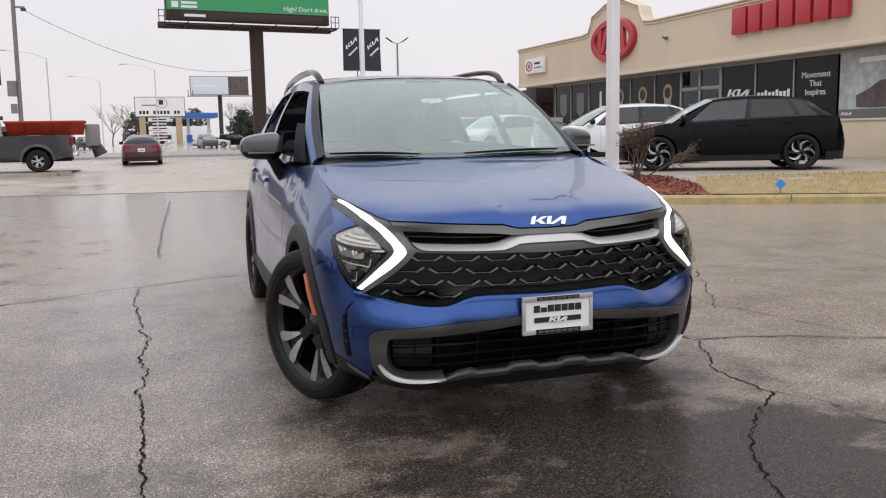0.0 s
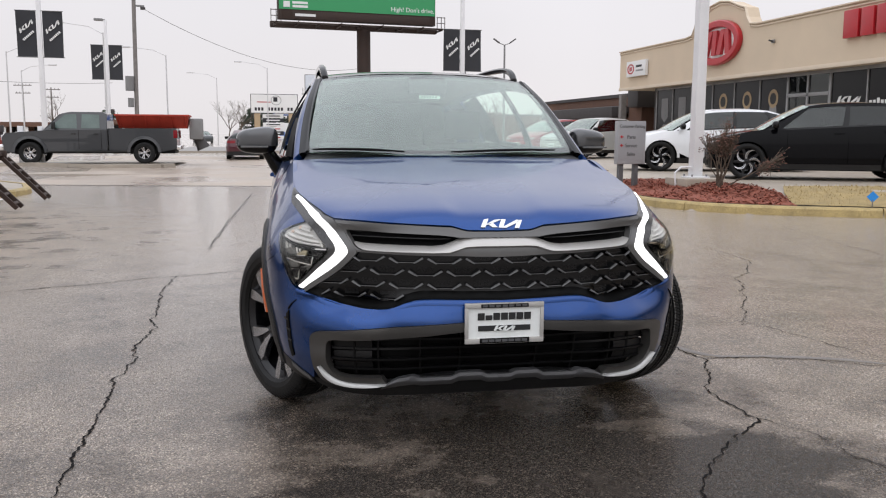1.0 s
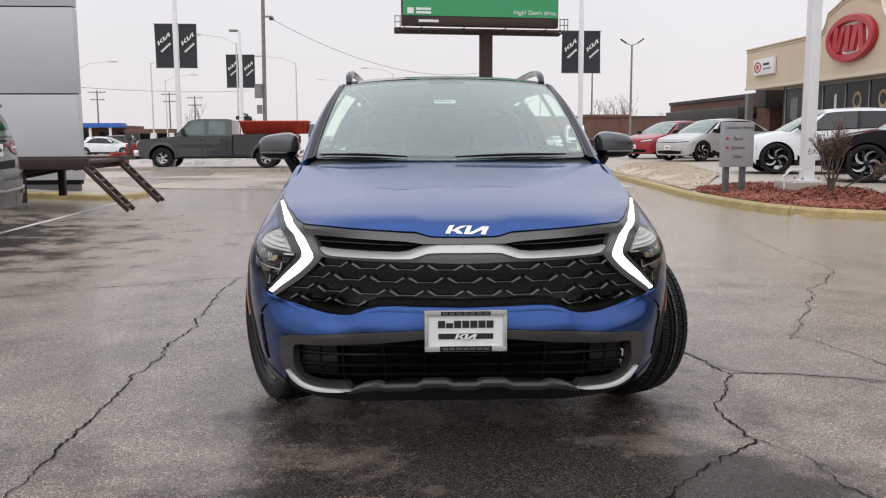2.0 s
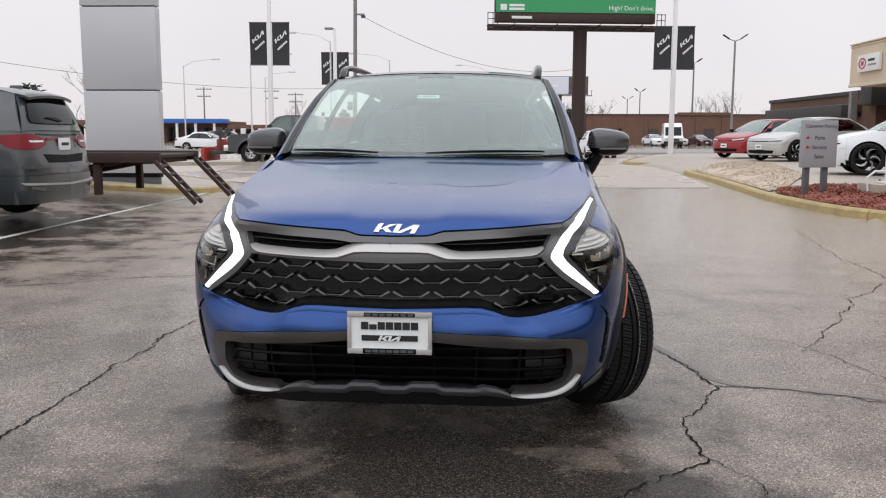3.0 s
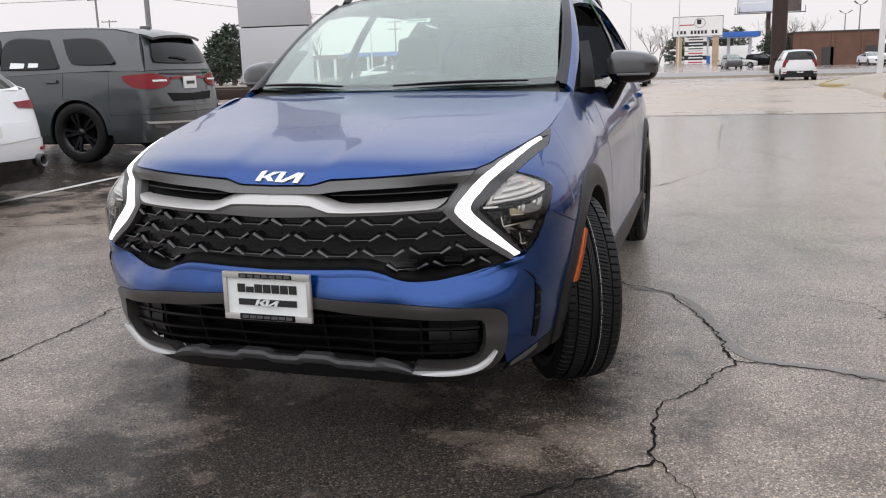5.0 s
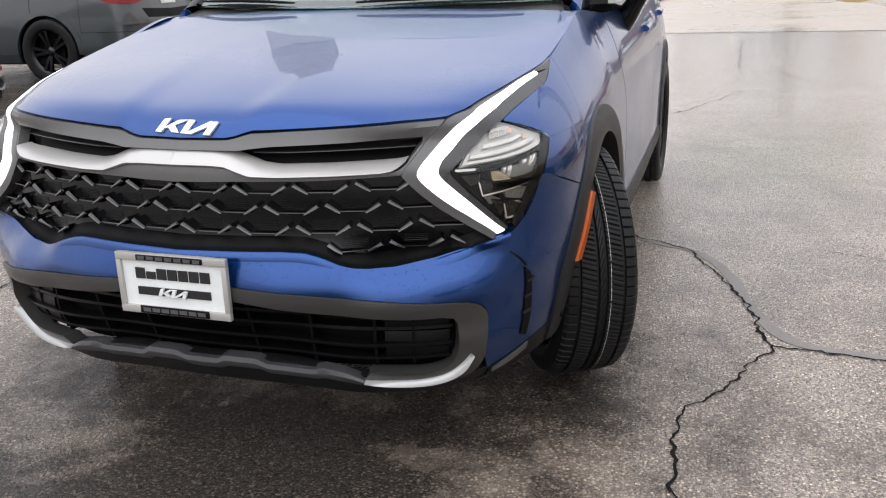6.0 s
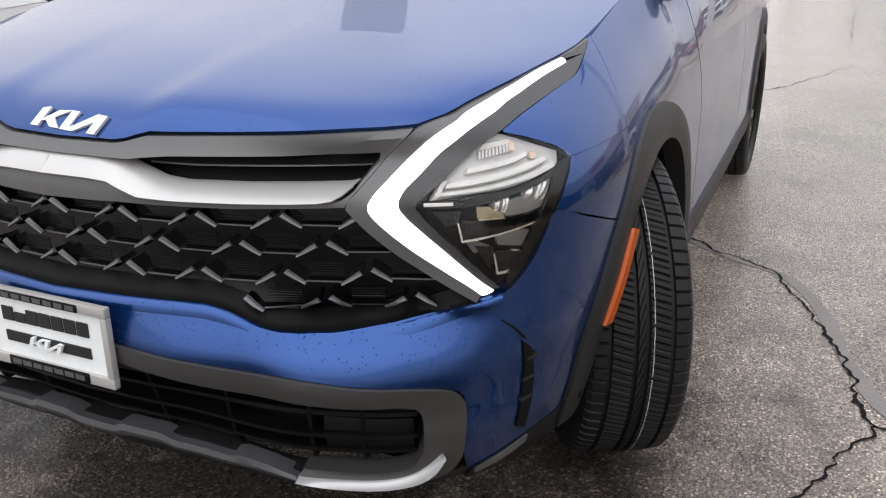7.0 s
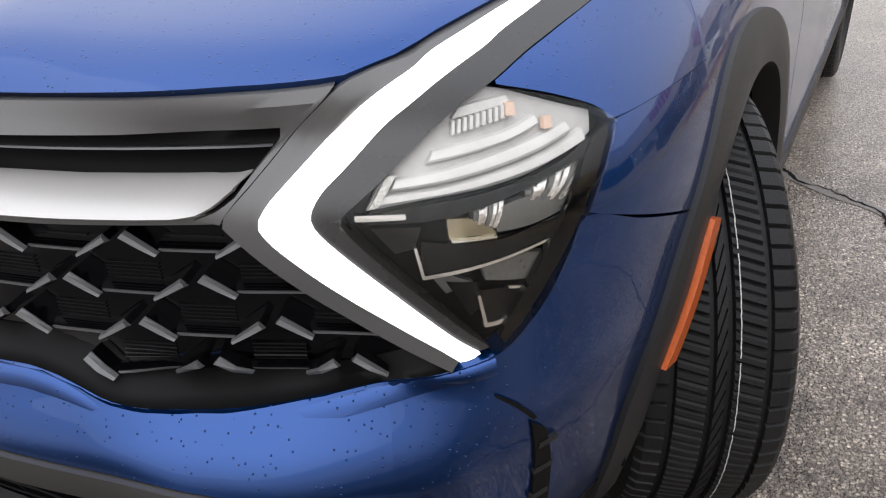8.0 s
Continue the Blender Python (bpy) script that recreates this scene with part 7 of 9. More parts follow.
BOXY = dict(L=4.12, W=1.79, H=1.61, wb=2.55, fo=0.83, R=0.32, nose_z=0.88, cowl=(1.0, 1.05), belt=(1.05, 1.15), belt_end=3.98, tail_z=1.08, tail_rake=0.06, roof=(1.75, 3.85), roof_w=1.22, roof_drop=0.02, glass_end=4.06, doors=(1.30, 2.35, 3.15), wheels="silver",
            windows=[(0.08, 0.40, 0.02, 0.34, "side_glass"), (0.43, 0.72, 0.37, 0.68, "dark_glass")], rear_pieces=[("tail_lamp", [(0.60, 0.95), (0.92, 0.95)], [(0.56, 1.10), (0.86, 1.10)], "red_lens", 0.014), ("tail_lamp", [(0.72, 0.72), (0.94, 0.72)], [(0.66, 0.96), (0.94, 0.96)], "red_lens", 0.014),
                                             ("valance", [(0.0, 0.30), (0.70, 0.30)], [(0.0, 0.52), (0.62, 0.54)], "plastic", 0.03), ("reflector", [(0.66, 0.44), (0.82, 0.44)], [(0.66, 0.49), (0.82, 0.49)], "red_lens", 0.03)], rear_plate=0.52)
SALOON = dict(L=4.75, W=1.83, H=1.45, wb=2.78, fo=0.92, R=0.33, nose_z=0.74, cowl=(1.35, 0.95), belt=(0.95, 1.02), belt_end=4.15, tail_z=1.00, tail_rake=0.08, roof=(2.25, 3.45), roof_w=1.08, roof_drop=0.06, glass_end=4.05, doors=(1.62, 2.65, 3.5), wheels="silver",
              windows=[(0.10, 0.46, 0.02, 0.42, "dark_glass"), (0.485, 0.82, 0.45, 0.88, "dark_glass")], front_pieces=[("grille", [(0, 0.46), (0.40, 0.47)], [(0, 0.62), (0.46, 0.63)], "deep", 0.005), ("headlamp", [(0.50, 0.58), (0.92, 0.62)], [(0.48, 0.66), (0.96, 0.71)], "lamp_white", 0.006)],
              rear_pieces=[("tail_lamp", [(0.45, 0.80), (0.98, 0.80)], [(0.45, 0.92), (1.0, 0.93)], "red_lens", 0.012)], rear_plate=0.72, front_plate=0.42)


def spec(base, **over):
    d = dict(base)
    d.update(over)
    return d


road_car("crossover_car", Matrix.Translation((10.42, 16.92, lot_z(11.5, 16))) @ pose(0, 0, 0, 0, 0, -120), spec(EV, paint="black_paint", mirror="gloss_black", lean=35, sheets=[(3.37, 1.30, 0.07, 0.24, 0.735)]), "black electric crossover parked on the display lot", group="cars on the display lot")
road_car("crossover_car", Matrix.Translation((10.3, 20.9, lot_z(12, 20))) @ pose(0, 0, 0, 0, 0, -105.2), spec(EV, paint="white_paint"), "white electric crossover parked behind a light pole", group="cars on the display lot")
road_car("crossover_car", Matrix.Translation((12.1, 31.0, 0.37)) @ pose(0, 0, 0, 0, 0, -66), spec(EV, paint="silver_paint", front_plate=0.50, low="gloss_black"), "pearl silver electric crossover with a white front plate", group="cars on the display lot")
road_car("crossover_car", Matrix.Translation((12.0, 34.9, 0.37)) @ pose(0, 0, 0, 0, 0, -62), spec(EV, paint="red_paint", front_plate=0.50), "red electric crossover with a white front plate", group="cars on the display lot")
road_car("saloon_car", Matrix.Translation((15.6, 28.8, 0.37)) @ pose(0, 0, 0, 0, 0, -105), spec(SALOON, paint="grey_paint"), "dark grey saloon car behind the parking sign", group="cars on the display lot")
road_car("family_car", Matrix.Translation((-8.55, 11.38, 0.12)) @ pose(0, 0, 0, 0, 0, -90), spec(THREE_ROW, paint="grey_paint"), "grey-green three-row sport utility car with black wheels", group="cars in the left bays")
road_car("sporty_car", Matrix.Translation((-7.92, 7.36, 0.03)) @ pose(0, 0, 0, 0, 0, -90), spec(SPORTY, paint="white_paint"), "white sport utility car with black lower bumper", group="cars in the left bays")
road_car("boxy_car", Matrix.Translation((9.25, 52.8, -0.05)) @ pose(0, 0, 0, 0, 0, 180), spec(BOXY, paint="white_paint"), "small boxy white car on the driveway")
road_car("saloon_car", Matrix.Translation((1.0, 47.6, 0)) @ pose(0, 0, 0, 0, 0, 178), spec(SALOON, paint="maroon_paint"), "maroon saloon car on the far driveway")


def extruded_side(name, outline, hw, material, parent, taper=0.0, z_taper=1.0, bevel=0.03):
    """A body of constant side view (y, z), drawn in towards its top."""
    bm = bmesh.new()
    vs = [bm.verts.new((-hw, y, z)) for y, z in outline]
    f = bm.faces.new(vs)
    r = bmesh.ops.extrude_face_region(bm, geom=[f])
    for v in r["geom"]:
        if isinstance(v, bmesh.types.BMVert):
            v.co.x = hw
    for v in bm.verts:
        if v.co.z > z_taper:
            v.co.x *= 1 - taper * (v.co.z - z_taper)
    if bevel:
        bmesh.ops.bevel(bm, geom=[e for e in bm.edges if abs(e.verts[0].co.x - e.verts[1].co.x) < 0.3], offset=bevel, segments=2, affect="EDGES")
    return bm_ob(name, bm, material, parent)


def pickup(m):
    t = thing("pickup_truck", m, "dark grey pickup truck with a faded red salt spreader", "truck", "parked cars")
    R, hw = 0.40, 1.0

    def arc(y, r=0.50, n=10):
        return [(y + r * math.cos(a), 0.42 + r * math.sin(a)) for a in np.linspace(0, math.pi, n)]
    yf, yr = 0.95, 4.90
    extruded_side("cab_body", [(0.06, 0.45), (0.02, 0.95), (0.15, 1.12), (1.45, 1.22), (3.62, 1.26), (3.62, 0.48)] + [q for q in arc(yf)], hw, "truck_paint", t)
    extruded_side("bed", [(3.66, 0.50), (3.66, 1.30), (6.05, 1.32), (6.08, 0.55)] + [q for q in arc(yr)], hw, "truck_paint", t)
    extruded_side("cab_roof", [(1.40, 1.20), (2.05, 1.84), (2.35, 1.90), (3.45, 1.90), (3.60, 1.84), (3.62, 1.22)], hw * 0.97, "truck_paint", t, 0.30, 1.24)
    for s in (1, -1):
        for a in ([(1.62, 1.30), (2.16, 1.80), (2.55, 1.82), (2.58, 1.29)], [(2.72, 1.30), (2.74, 1.82), (3.34, 1.80), (3.36, 1.30)]):
            V = [(s * (hw * 0.97 * (1 - 0.30 * (z - 1.24)) + 0.006), y, z) for y, z in a] + [(s * (hw * 0.97 * (1 - 0.30 * (z - 1.24)) - 0.01), y, z) for y, z in a]
            mesh_ob("side_window", V, [(0, 1, 2, 3), (7, 6, 5, 4), (0, 4, 5, 1), (1, 5, 6, 2), (2, 6, 7, 3), (3, 7, 4, 0)], "cab_glass", t, smooth=False)
        for y0, y1 in ((1.62, 2.62), (2.66, 3.40)):
            box("door_seam", s * hw - 0.004, s * hw + 0.004, y1, y1 + 0.012, 0.55, 1.24, "deep", t, 0)
            box("handle", s * hw - 0.01, s * hw + 0.03, y1 - 0.25, y1 - 0.08, 1.08, 1.12, "plastic", t, 0.008)
        for y in (yf, yr):
            V = []
            for a in np.linspace(0, math.pi, 19):
                for r, o in ((0.50, 0.0), (0.50, 0.045), (0.60, 0.03), (0.61, 0.0)):
                    V.append((s * (hw + o), y + r * math.cos(a), 0.42 + r * math.sin(a)))
            mesh_ob("arch_flare", V, grid_faces(19, 4), "truck_paint", t)
            wheel_well(t, 0.5, 0.35, s, Matrix.Translation((s * (hw - 0.01), y, 0.42)))
            wheel(t, Matrix.Translation((s * (hw - 0.13), y, R)), s, R, 0.26, 0.22, "silver")
        box("running_board", s * 0.95 - 0.08, s * 0.95 + 0.08, 1.6, 4.3, 0.42, 0.48, "plastic", t, 0.02)
        box("headlamp", s * 0.8 - 0.16, s * 0.8 + 0.16, -0.005, 0.12, 0.85, 1.05, "lamp_white", t, 0.03)
        box("tail_lamp", s * 0.92 - 0.08, s * 0.92 + 0.085, 5.95, 6.10, 0.95, 1.25, "red_lens", t, 0.02)
        box("mirror", s * 1.16 - 0.10, s * 1.16 + 0.10, 1.75, 1.87, 1.26, 1.52, "plastic", t, 0.03)
    box("front_bumper", -1.0, 1.0, -0.12, 0.08, 0.48, 0.72, "chrome", t, 0.04)
    box("rear_bumper", -0.98, 0.98, 6.06, 6.22, 0.52, 0.68, "chrome", t, 0.03)
    box("grille", -0.6, 0.6, -0.02, 0.05, 0.78, 1.08, "chrome", t, 0.03)
    box("windscreen", -0.78, 0.78, -0.01, 0.01, -0.40, 0.40, "window_film", t, 0.0, at=Matrix.Translation((0, 1.70, 1.53)) @ pose(0, 0, 0, -45.5))
    box("underbody", -0.9, 0.9, 0.3, 6.0, 0.38, 0.55, "deep", t, 0)
    return t


PICK = pose(-7.75, 34.95, 0.125, 0, 0, -90)
pickup(PICK)


def spreader(m):
    t = thing("salt_spreader", m, "faded red steel salt spreader in the truck bed", "spreader")
    bm = bmesh.new()
    box_bm(bm, -0.85, 0.85, 3.9, 6.5, 1.32, 1.78, 0.0)
    for v in bm.verts:
        if v.co.z < 1.5:
            v.co.x *= 0.55
            v.co.y = 5.2 + (v.co.y - 5.2) * 0.94
    bm_ob("hopper", bm, "spreader", t, smooth=False)
    for y in np.linspace(4.0, 6.4, 6):
        for s in (1, -1):
            tube("rib", [(s * 0.87, y, 1.77), (s * 0.50, 5.2 + (y - 5.2) * 0.95, 1.34)], 0.025, "spreader", t, 6)
    box("rim", -0.89, 0.89, 3.86, 6.54, 1.76, 1.83, "spreader", t, 0.02)
    box("drive_case", -0.35, 0.35, 6.5, 7.0, 0.9, 1.7, "pole_grey", t, 0.05)
    tube("chute", [(0, 6.8, 1.0), (0, 7.0, 0.55)], [0.18, 0.26], "far_dark", t, 12)
    tube("strobe", [(0.3, 3.75, 1.88), (0.3, 3.75, 2.02)], 0.07, "far_dark", t, 10)
    return t


spreader(PICK)


# ---------------------------------------------------------------- the showroom
def on_wall(x, y, z):
    """A pose on a wall that faces -x: local x runs along -y, local -y looks out."""
    return Matrix.Translation((x, y, z)) @ pose(0, 0, 0, 0, 0, -90)


def showroom():
    b = thing("showroom", Matrix.Identity(4), "cream stucco car showroom with black filmed windows", "building", kind="structure")
    X, Y0, Y1, Z = 19.0, -14.0, 40.1, 0.37
    # parapet wall in one piece with its stepped gable
    prof = [(-Y1, 3.45), (-Y1, 5.30), (-33.6, 5.30), (-33.1, 5.36), (-32.9, 5.62), (-32.75, 5.98), (-32.3, 6.12), (-31.7, 6.34), (-31.0, 6.44), (-30.3, 6.34), (-29.7, 6.12), (-29.25, 5.98), (-29.1, 5.62), (-28.9, 5.36), (-28.4, 5.30), (-Y0, 5.30), (-Y0, 3.45)]
    extrude_poly("parapet", prof, 0.5, "stucco", b, at=on_wall(X, 0, 0))
    # cornice along the top
    top = prof[1:-1]
    for k, (o, h, d) in enumerate(((0.0, 0.0, 0.09), (0.10, 0.10, 0.05))):
        V = []
        for x, z in top:
            V += [(x, -d, z - 0.02 - h), (x, -d, z + 0.02 - h), (x, 0.02, z + 0.035 - h), (x, 0.02, z - 0.06 - h)]
        mesh_ob("cornice", V, [(i * 4 + a, i * 4 + (a + 1) % 4, (i + 1) * 4 + (a + 1) % 4, (i + 1) * 4 + a) for i in range(len(top) - 1) for a in range(4)] + [(0, 1, 2, 3)], "stucco_trim", b, at=on_wall(X, 0, 0), smooth=False)
    box("lower_moulding", -Y1 - 0.02, -Y0, -0.05, 0.02, 3.42, 3.56, "stucco_trim", b, 0.015, at=on_wall(X, 0, 0))
    box("soffit", X + 0.02, X + 2.0, Y0, Y1 - 0.02, 3.46, 3.56, "stucco", b, 0.0)
    box("side_wall", X + 0.5, X + 16, 39.6, 40.06, 3.47, 5.28, "stucco", b, 0.0)
    box("roof", X + 0.5, X + 16, Y0, 39.6, 4.9, 5.0, "far_dark", b, 0.0)
    GX = X + 0.75
    box("end_wall", GX, X + 16, 37.5, 37.8, Z, 3.46, "far_dark", b, 0.0)
    # sill wall, glazing panels, mullions
    box("sill_wall", GX - 0.03, GX + 0.25, Y0, 25.2, Z - 0.1, 1.40, "stucco", b, 0.01)
    box("sill_wall", GX - 0.03, GX + 0.25, 27.6, 37.5, Z - 0.1, 0.72, "far_dark", b, 0.01)
    box("sill_cap", GX - 0.08, GX + 0.1, Y0, 25.2, 1.40, 1.46, "stucco_trim", b, 0.01)
    box("back_wall", GX + 1.2, GX + 1.3, Y0, 37.5, Z, 3.46, "door_reflection", b, 0.0)
    panes = [(37.54, 35.98, 0.72), (35.98, 34.32, 0.72), (34.32, 32.59, 0.72), (32.59, 30.96, 0.72), (30.96, 29.23, 0.72), (29.23, 27.58, 0.72), (25.2, 23.47, 1.46), (23.47, 21.72, 1.46), (21.72, 19.96, 1.46)]
    for a, c, s in panes:
        box("window_panel", GX, GX + 0.03, c + 0.03, a - 0.03, s, 3.34, "window_film", b, 0.0)
        box("mullion", GX - 0.04, GX + 0.05, a - 0.03, a + 0.03, s, 3.40, "mullion", b, 0.006)
    box("head_rail", GX - 0.04, GX + 0.06, Y0, 37.5, 3.34, 3.46, "mullion", b, 0.006)
    # the wide poster window with a dark car-like blot on a pale ground
    box("poster", GX, GX + 0.03, 14.5, 19.9, 1.46, 3.34, "grey_poster", b, 0.0)
    box("poster_band", GX - 0.006, GX - 0.002, 14.5, 19.9, 1.46, 1.72, "gunmetal", b, 0.0)
    blot = [(-0.3, 1.75), (0.4, 1.72), (2.6, 1.75), (2.9, 2.0), (2.8, 2.3), (2.2, 2.45), (1.5, 2.62), (0.7, 2.55), (0.2, 2.3), (-0.35, 2.12)]
    extrude_poly("poster_shape", [(x * 0.8 - 19.0, z * 0.9 + 0.2) for x, z in blot], 0.004, "dark_poster", b, at=on_wall(GX - 0.008, 0, 0))
    box("poster_bar", GX - 0.008, GX - 0.003, 18.2, 19.2, 3.02, 3.16, "white_sign", b, 0.0)
    for y in (14.5, 12.0, 9.5, 7.0, 4.5, 2.0, -0.5):
        box("mullion", GX - 0.04, GX + 0.05, y - 0.03, y + 0.03, 1.46, 3.34, "mullion", b, 0.006)
        box("window_panel", GX, GX + 0.03, y - 2.47, y - 0.03, 1.46, 3.34, "window_film", b, 0.0)
    # writing and emblems on the film
    emblem(b, on_wall(GX - 0.006, 24.33, 2.42), 1.15, "white_sign", "white angular emblem")
    for k in range(9):
        box("letter_bar", GX - 0.01, GX - 0.004, 21.9 + k * 0.17, 22.02 + k * 0.17, 2.20, 2.38 if k % 3 else 2.44, "white_sign", b, 0.0)
    for k, w in enumerate(("Movement", "That", "Inspires")):
        lettering("lettering", w, 0.27, "white_sign", b, on_wall(GX - 0.006, 20.84, 2.72 - 0.26 * k), "white lettering")
    emblem(b, on_wall(GX - 0.006, 19.6, 1.6), 0.4, "white_sign", "white angular emblem")
    for y in (36.75, 35.15):
        extrude_poly("shield", [(-0.32, 2.95), (0.32, 2.95), (0.32, 2.1), (0.0, 1.85), (-0.32, 2.1)], 0.008, "gunmetal", b, at=on_wall(GX - 0.01, y, 0))
        for k in range(3):
            box("letter_bar", GX - 0.01, GX - 0.004, y - 0.25, y + 0.25, 1.55 - 0.13 * k, 1.61 - 0.13 * k, "mullion", b, 0.0)
    extrude_poly("badge_stroke", [(-0.05, 2.9), (0.12, 2.95), (0.12, 2.2), (-0.05, 2.2)], 0.006, "white_sign", b, at=on_wall(GX - 0.008, 33.4, 0))
    for k in range(2):
        box("letter_bar", GX - 0.01, GX - 0.004, 32.95, 33.9, 1.85 - 0.2 * k, 1.97 - 0.2 * k, "white_sign", b, 0.0)
    for y in (31.8, 30.1, 28.4):
        ring = [(0.30 * math.cos(a), 2.62 + 0.34 * math.sin(a)) for a in np.linspace(0, 2 * math.pi, 25)[:-1]]
        extrude_poly("medal", ring, 0.008, "tan_block", b, at=on_wall(GX - 0.01, y, 0))
        extrude_poly("medal_core", [(x * 0.62, 2.62 + (z - 2.62) * 0.62) for x, z in ring], 0.006, "ink", b, at=on_wall(GX - 0.017, y, 0))
        extrude_poly("medal_ribbon", [(-0.20, 2.35), (0.20, 2.35), (0.33, 1.45), (-0.33, 1.45)], 0.006, "mullion", b, at=on_wall(GX - 0.007, y, 0))
    # entrance doors
    for y in (25.24, 26.4, 27.52):
        box("door_post", GX - 0.05, GX + 0.05, y - 0.05, y + 0.05, Z, 3.34, "mullion", b, 0.008)
    box("transom", GX - 0.05, GX + 0.05, 25.24, 27.52, 2.62, 2.74, "mullion", b, 0.008)
    for y0, y1, z0, z1 in ((25.3, 26.35, Z, 2.62), (26.45, 27.47, Z, 2.62), (25.3, 27.47, 2.74, 3.34)):
        box("door_pane", GX, GX + 0.01, y0, y1, z0, z1, "side_glass", b, 0.0)
    box("door_notice", GX - 0.012, GX - 0.006, 25.5, 26.15, 2.05, 2.25, "white_sign", b, 0.0)
    box("door_notice", GX - 0.012, GX - 0.006, 26.75, 27.05, 1.95, 2.15, "blue_flag", b, 0.0)
    return b


showroom()


def oval_sign():
    t = thing("oval_sign", on_wall(18.98, 31.0, 4.85), "raised red oval ring sign on cream stucco", "sign")
    n = 48
    V = []
    for i in range(n):
        a = 2 * math.pi * i / n
        c, s = math.cos(a), math.sin(a)
        for ra, rb, y in ((1.63, 0.865, 0.0), (1.63, 0.865, -0.16), (1.58, 0.82, -0.20), (1.34, 0.62, -0.20), (1.30, 0.58, -0.14), (1.30, 0.58, 0.0)):
            V.append((ra * c, y, rb * s))
    mesh_ob("ring", V, grid_faces(n, 6, True), "red_sign", t)
    V = [(1.32 * math.cos(2 * math.pi * i / n), y, 0.60 * math.sin(2 * math.pi * i / n)) for y in (-0.05, -0.01) for i in range(n)]
    mesh_ob("field", V, [tuple(range(n)), tuple(range(2 * n - 1, n - 1, -1))] + [(i, (i + 1) % n, n + (i + 1) % n, n + i) for i in range(n)], "white_sign", t, "pale field inside the ring", smooth=False)
    for x0, hw, lean in ((-0.92, 0.15, 0.10), (-0.56, 0.13, 0.42), (-0.10, 0.15, 0.10), (0.36, 0.15, 0.30), (0.80, 0.15, -0.12)):
        V = [(x0 + dx + dz * lean, y, dz) for y in (-0.18, -0.03) for dx, dz in ((-hw, -0.47), (hw, -0.47), (hw, 0.47), (-hw, 0.47))]
        mesh_ob("letter_stroke", V, [(0, 1, 2, 3), (7, 6, 5, 4), (0, 4, 5, 1), (1, 5, 6, 2), (2, 6, 7, 3), (3, 7, 4, 0)], "red_sign", t, smooth=False)
    return t


oval_sign()


def name_sign():
    t = thing("name_sign", on_wall(18.98, 0, 4.66), "row of raised red block letters on cream stucco", "sign")
    x = -23.62
    for w in (0.66, 0.54, 0.60, 0.56, 0.60, 0.56, 0.58):
        box("letter_block", x, x + w, -0.16, 0.0, -0.42, 0.42, "red_sign", t, 0.03)
        x += w + 0.12
    return t


name_sign()


def small_wall_sign():
    t = thing("wall_sign", on_wall(18.98, 38.05, 4.38), "white box sign with a red oval and grey bars", "sign")
    box("case", -1.0, 1.0, -0.14, 0.0, -0.36, 0.36, "white_sign", t, 0.02)
    n = 32
    V = []
    for i in range(n):
        a = 2 * math.pi * i / n
        for r, y in ((1.0, -0.14), (1.0, -0.15), (0.72, -0.15), (0.72, -0.14)):
            V.append((-0.52 + 0.36 * r * math.cos(a), y, 0.20 * r * math.sin(a) * 1.2))
    mesh_ob("oval_ring", V, grid_faces(n, 4, True), "red_sign", t)
    for x in (-0.62, -0.52, -0.42):
        box("stroke", x - 0.03, x + 0.03, -0.15, -0.138, -0.10, 0.10, "red_sign", t, 0)
    box("print_bar", 0.02, 0.62, -0.145, -0.138, 0.05, 0.15, "ink", t, 0)
    box("print_bar", 0.02, 0.80, -0.145, -0.138, -0.14, -0.06, "mullion", t, 0)
    return t


small_wall_sign()


def security_camera(y, z):
    t = thing("wall_lamp", on_wall(18.97, y, z), "small dark fixture on the stucco wall", "fixture")
    box("base", -0.08, 0.08, -0.05, 0, -0.06, 0.06, "pole_grey", t, 0.01)
    tube("arm", [(0, -0.05, 0), (0.05, -0.22, 0.03)], 0.03, "far_dark", t, 8)


security_camera(27.4, 4.55)


def stand(x, y, z):
    t = thing("display_stand", pose(x, y, z, 0, 0, 20), "dark metal display stand with a red bar by the wall", "stand")
    box("top", -0.8, 0.8, -0.2, 0.2, 0.90, 0.96, "far_dark", t, 0.01)
    for sx in (-0.7, 0.7):
        box("leg", sx - 0.06, sx + 0.06, -0.08, 0.08, 0.0, 0.90, "far_dark", t, 0.01)
        box("foot", sx - 0.12, sx + 0.12, -0.3, 0.3, 0.0, 0.05, "far_dark", t, 0.01)
    tube("bar", [(-1.1, 0, 0.55), (0.9, 0, 0.55)], 0.035, "spreader", t, 8)


stand(17.6, 18.4, 0.37)


# ---------------------------------------------------------------- light poles, banners and signs
def light_pole(x, y, z, h, r0=0.11, r1=0.085, base=True, label="white painted square light pole on a concrete foot"):
    t = thing("light_pole", pose(x, y, z), label, "pole", "light poles")
    bm = bmesh.new()
    box_bm(bm, -r0, r0, -r0, r0, 0.12, h, 0.01)
    for v in bm.verts:
        if v.co.z > 1:
            v.co.x *= r1 / r0
            v.co.y *= r1 / r0
    bm_ob("shaft", bm, "pole_white", t)
    if base:
        box("foot", -0.42, 0.42, -0.42, 0.42, -0.15, 0.10, "concrete", t, 0.03)
        box("base_plate", -0.2, 0.2, -0.2, 0.2, 0.10, 0.13, "pole_white", t, 0.005)
        for sx in (-0.15, 0.15):
            for sy in (-0.15, 0.15):
                tube("bolt", [(sx, sy, 0.13), (sx, sy, 0.17)], 0.018, "pole_grey", t, 8)
    return t


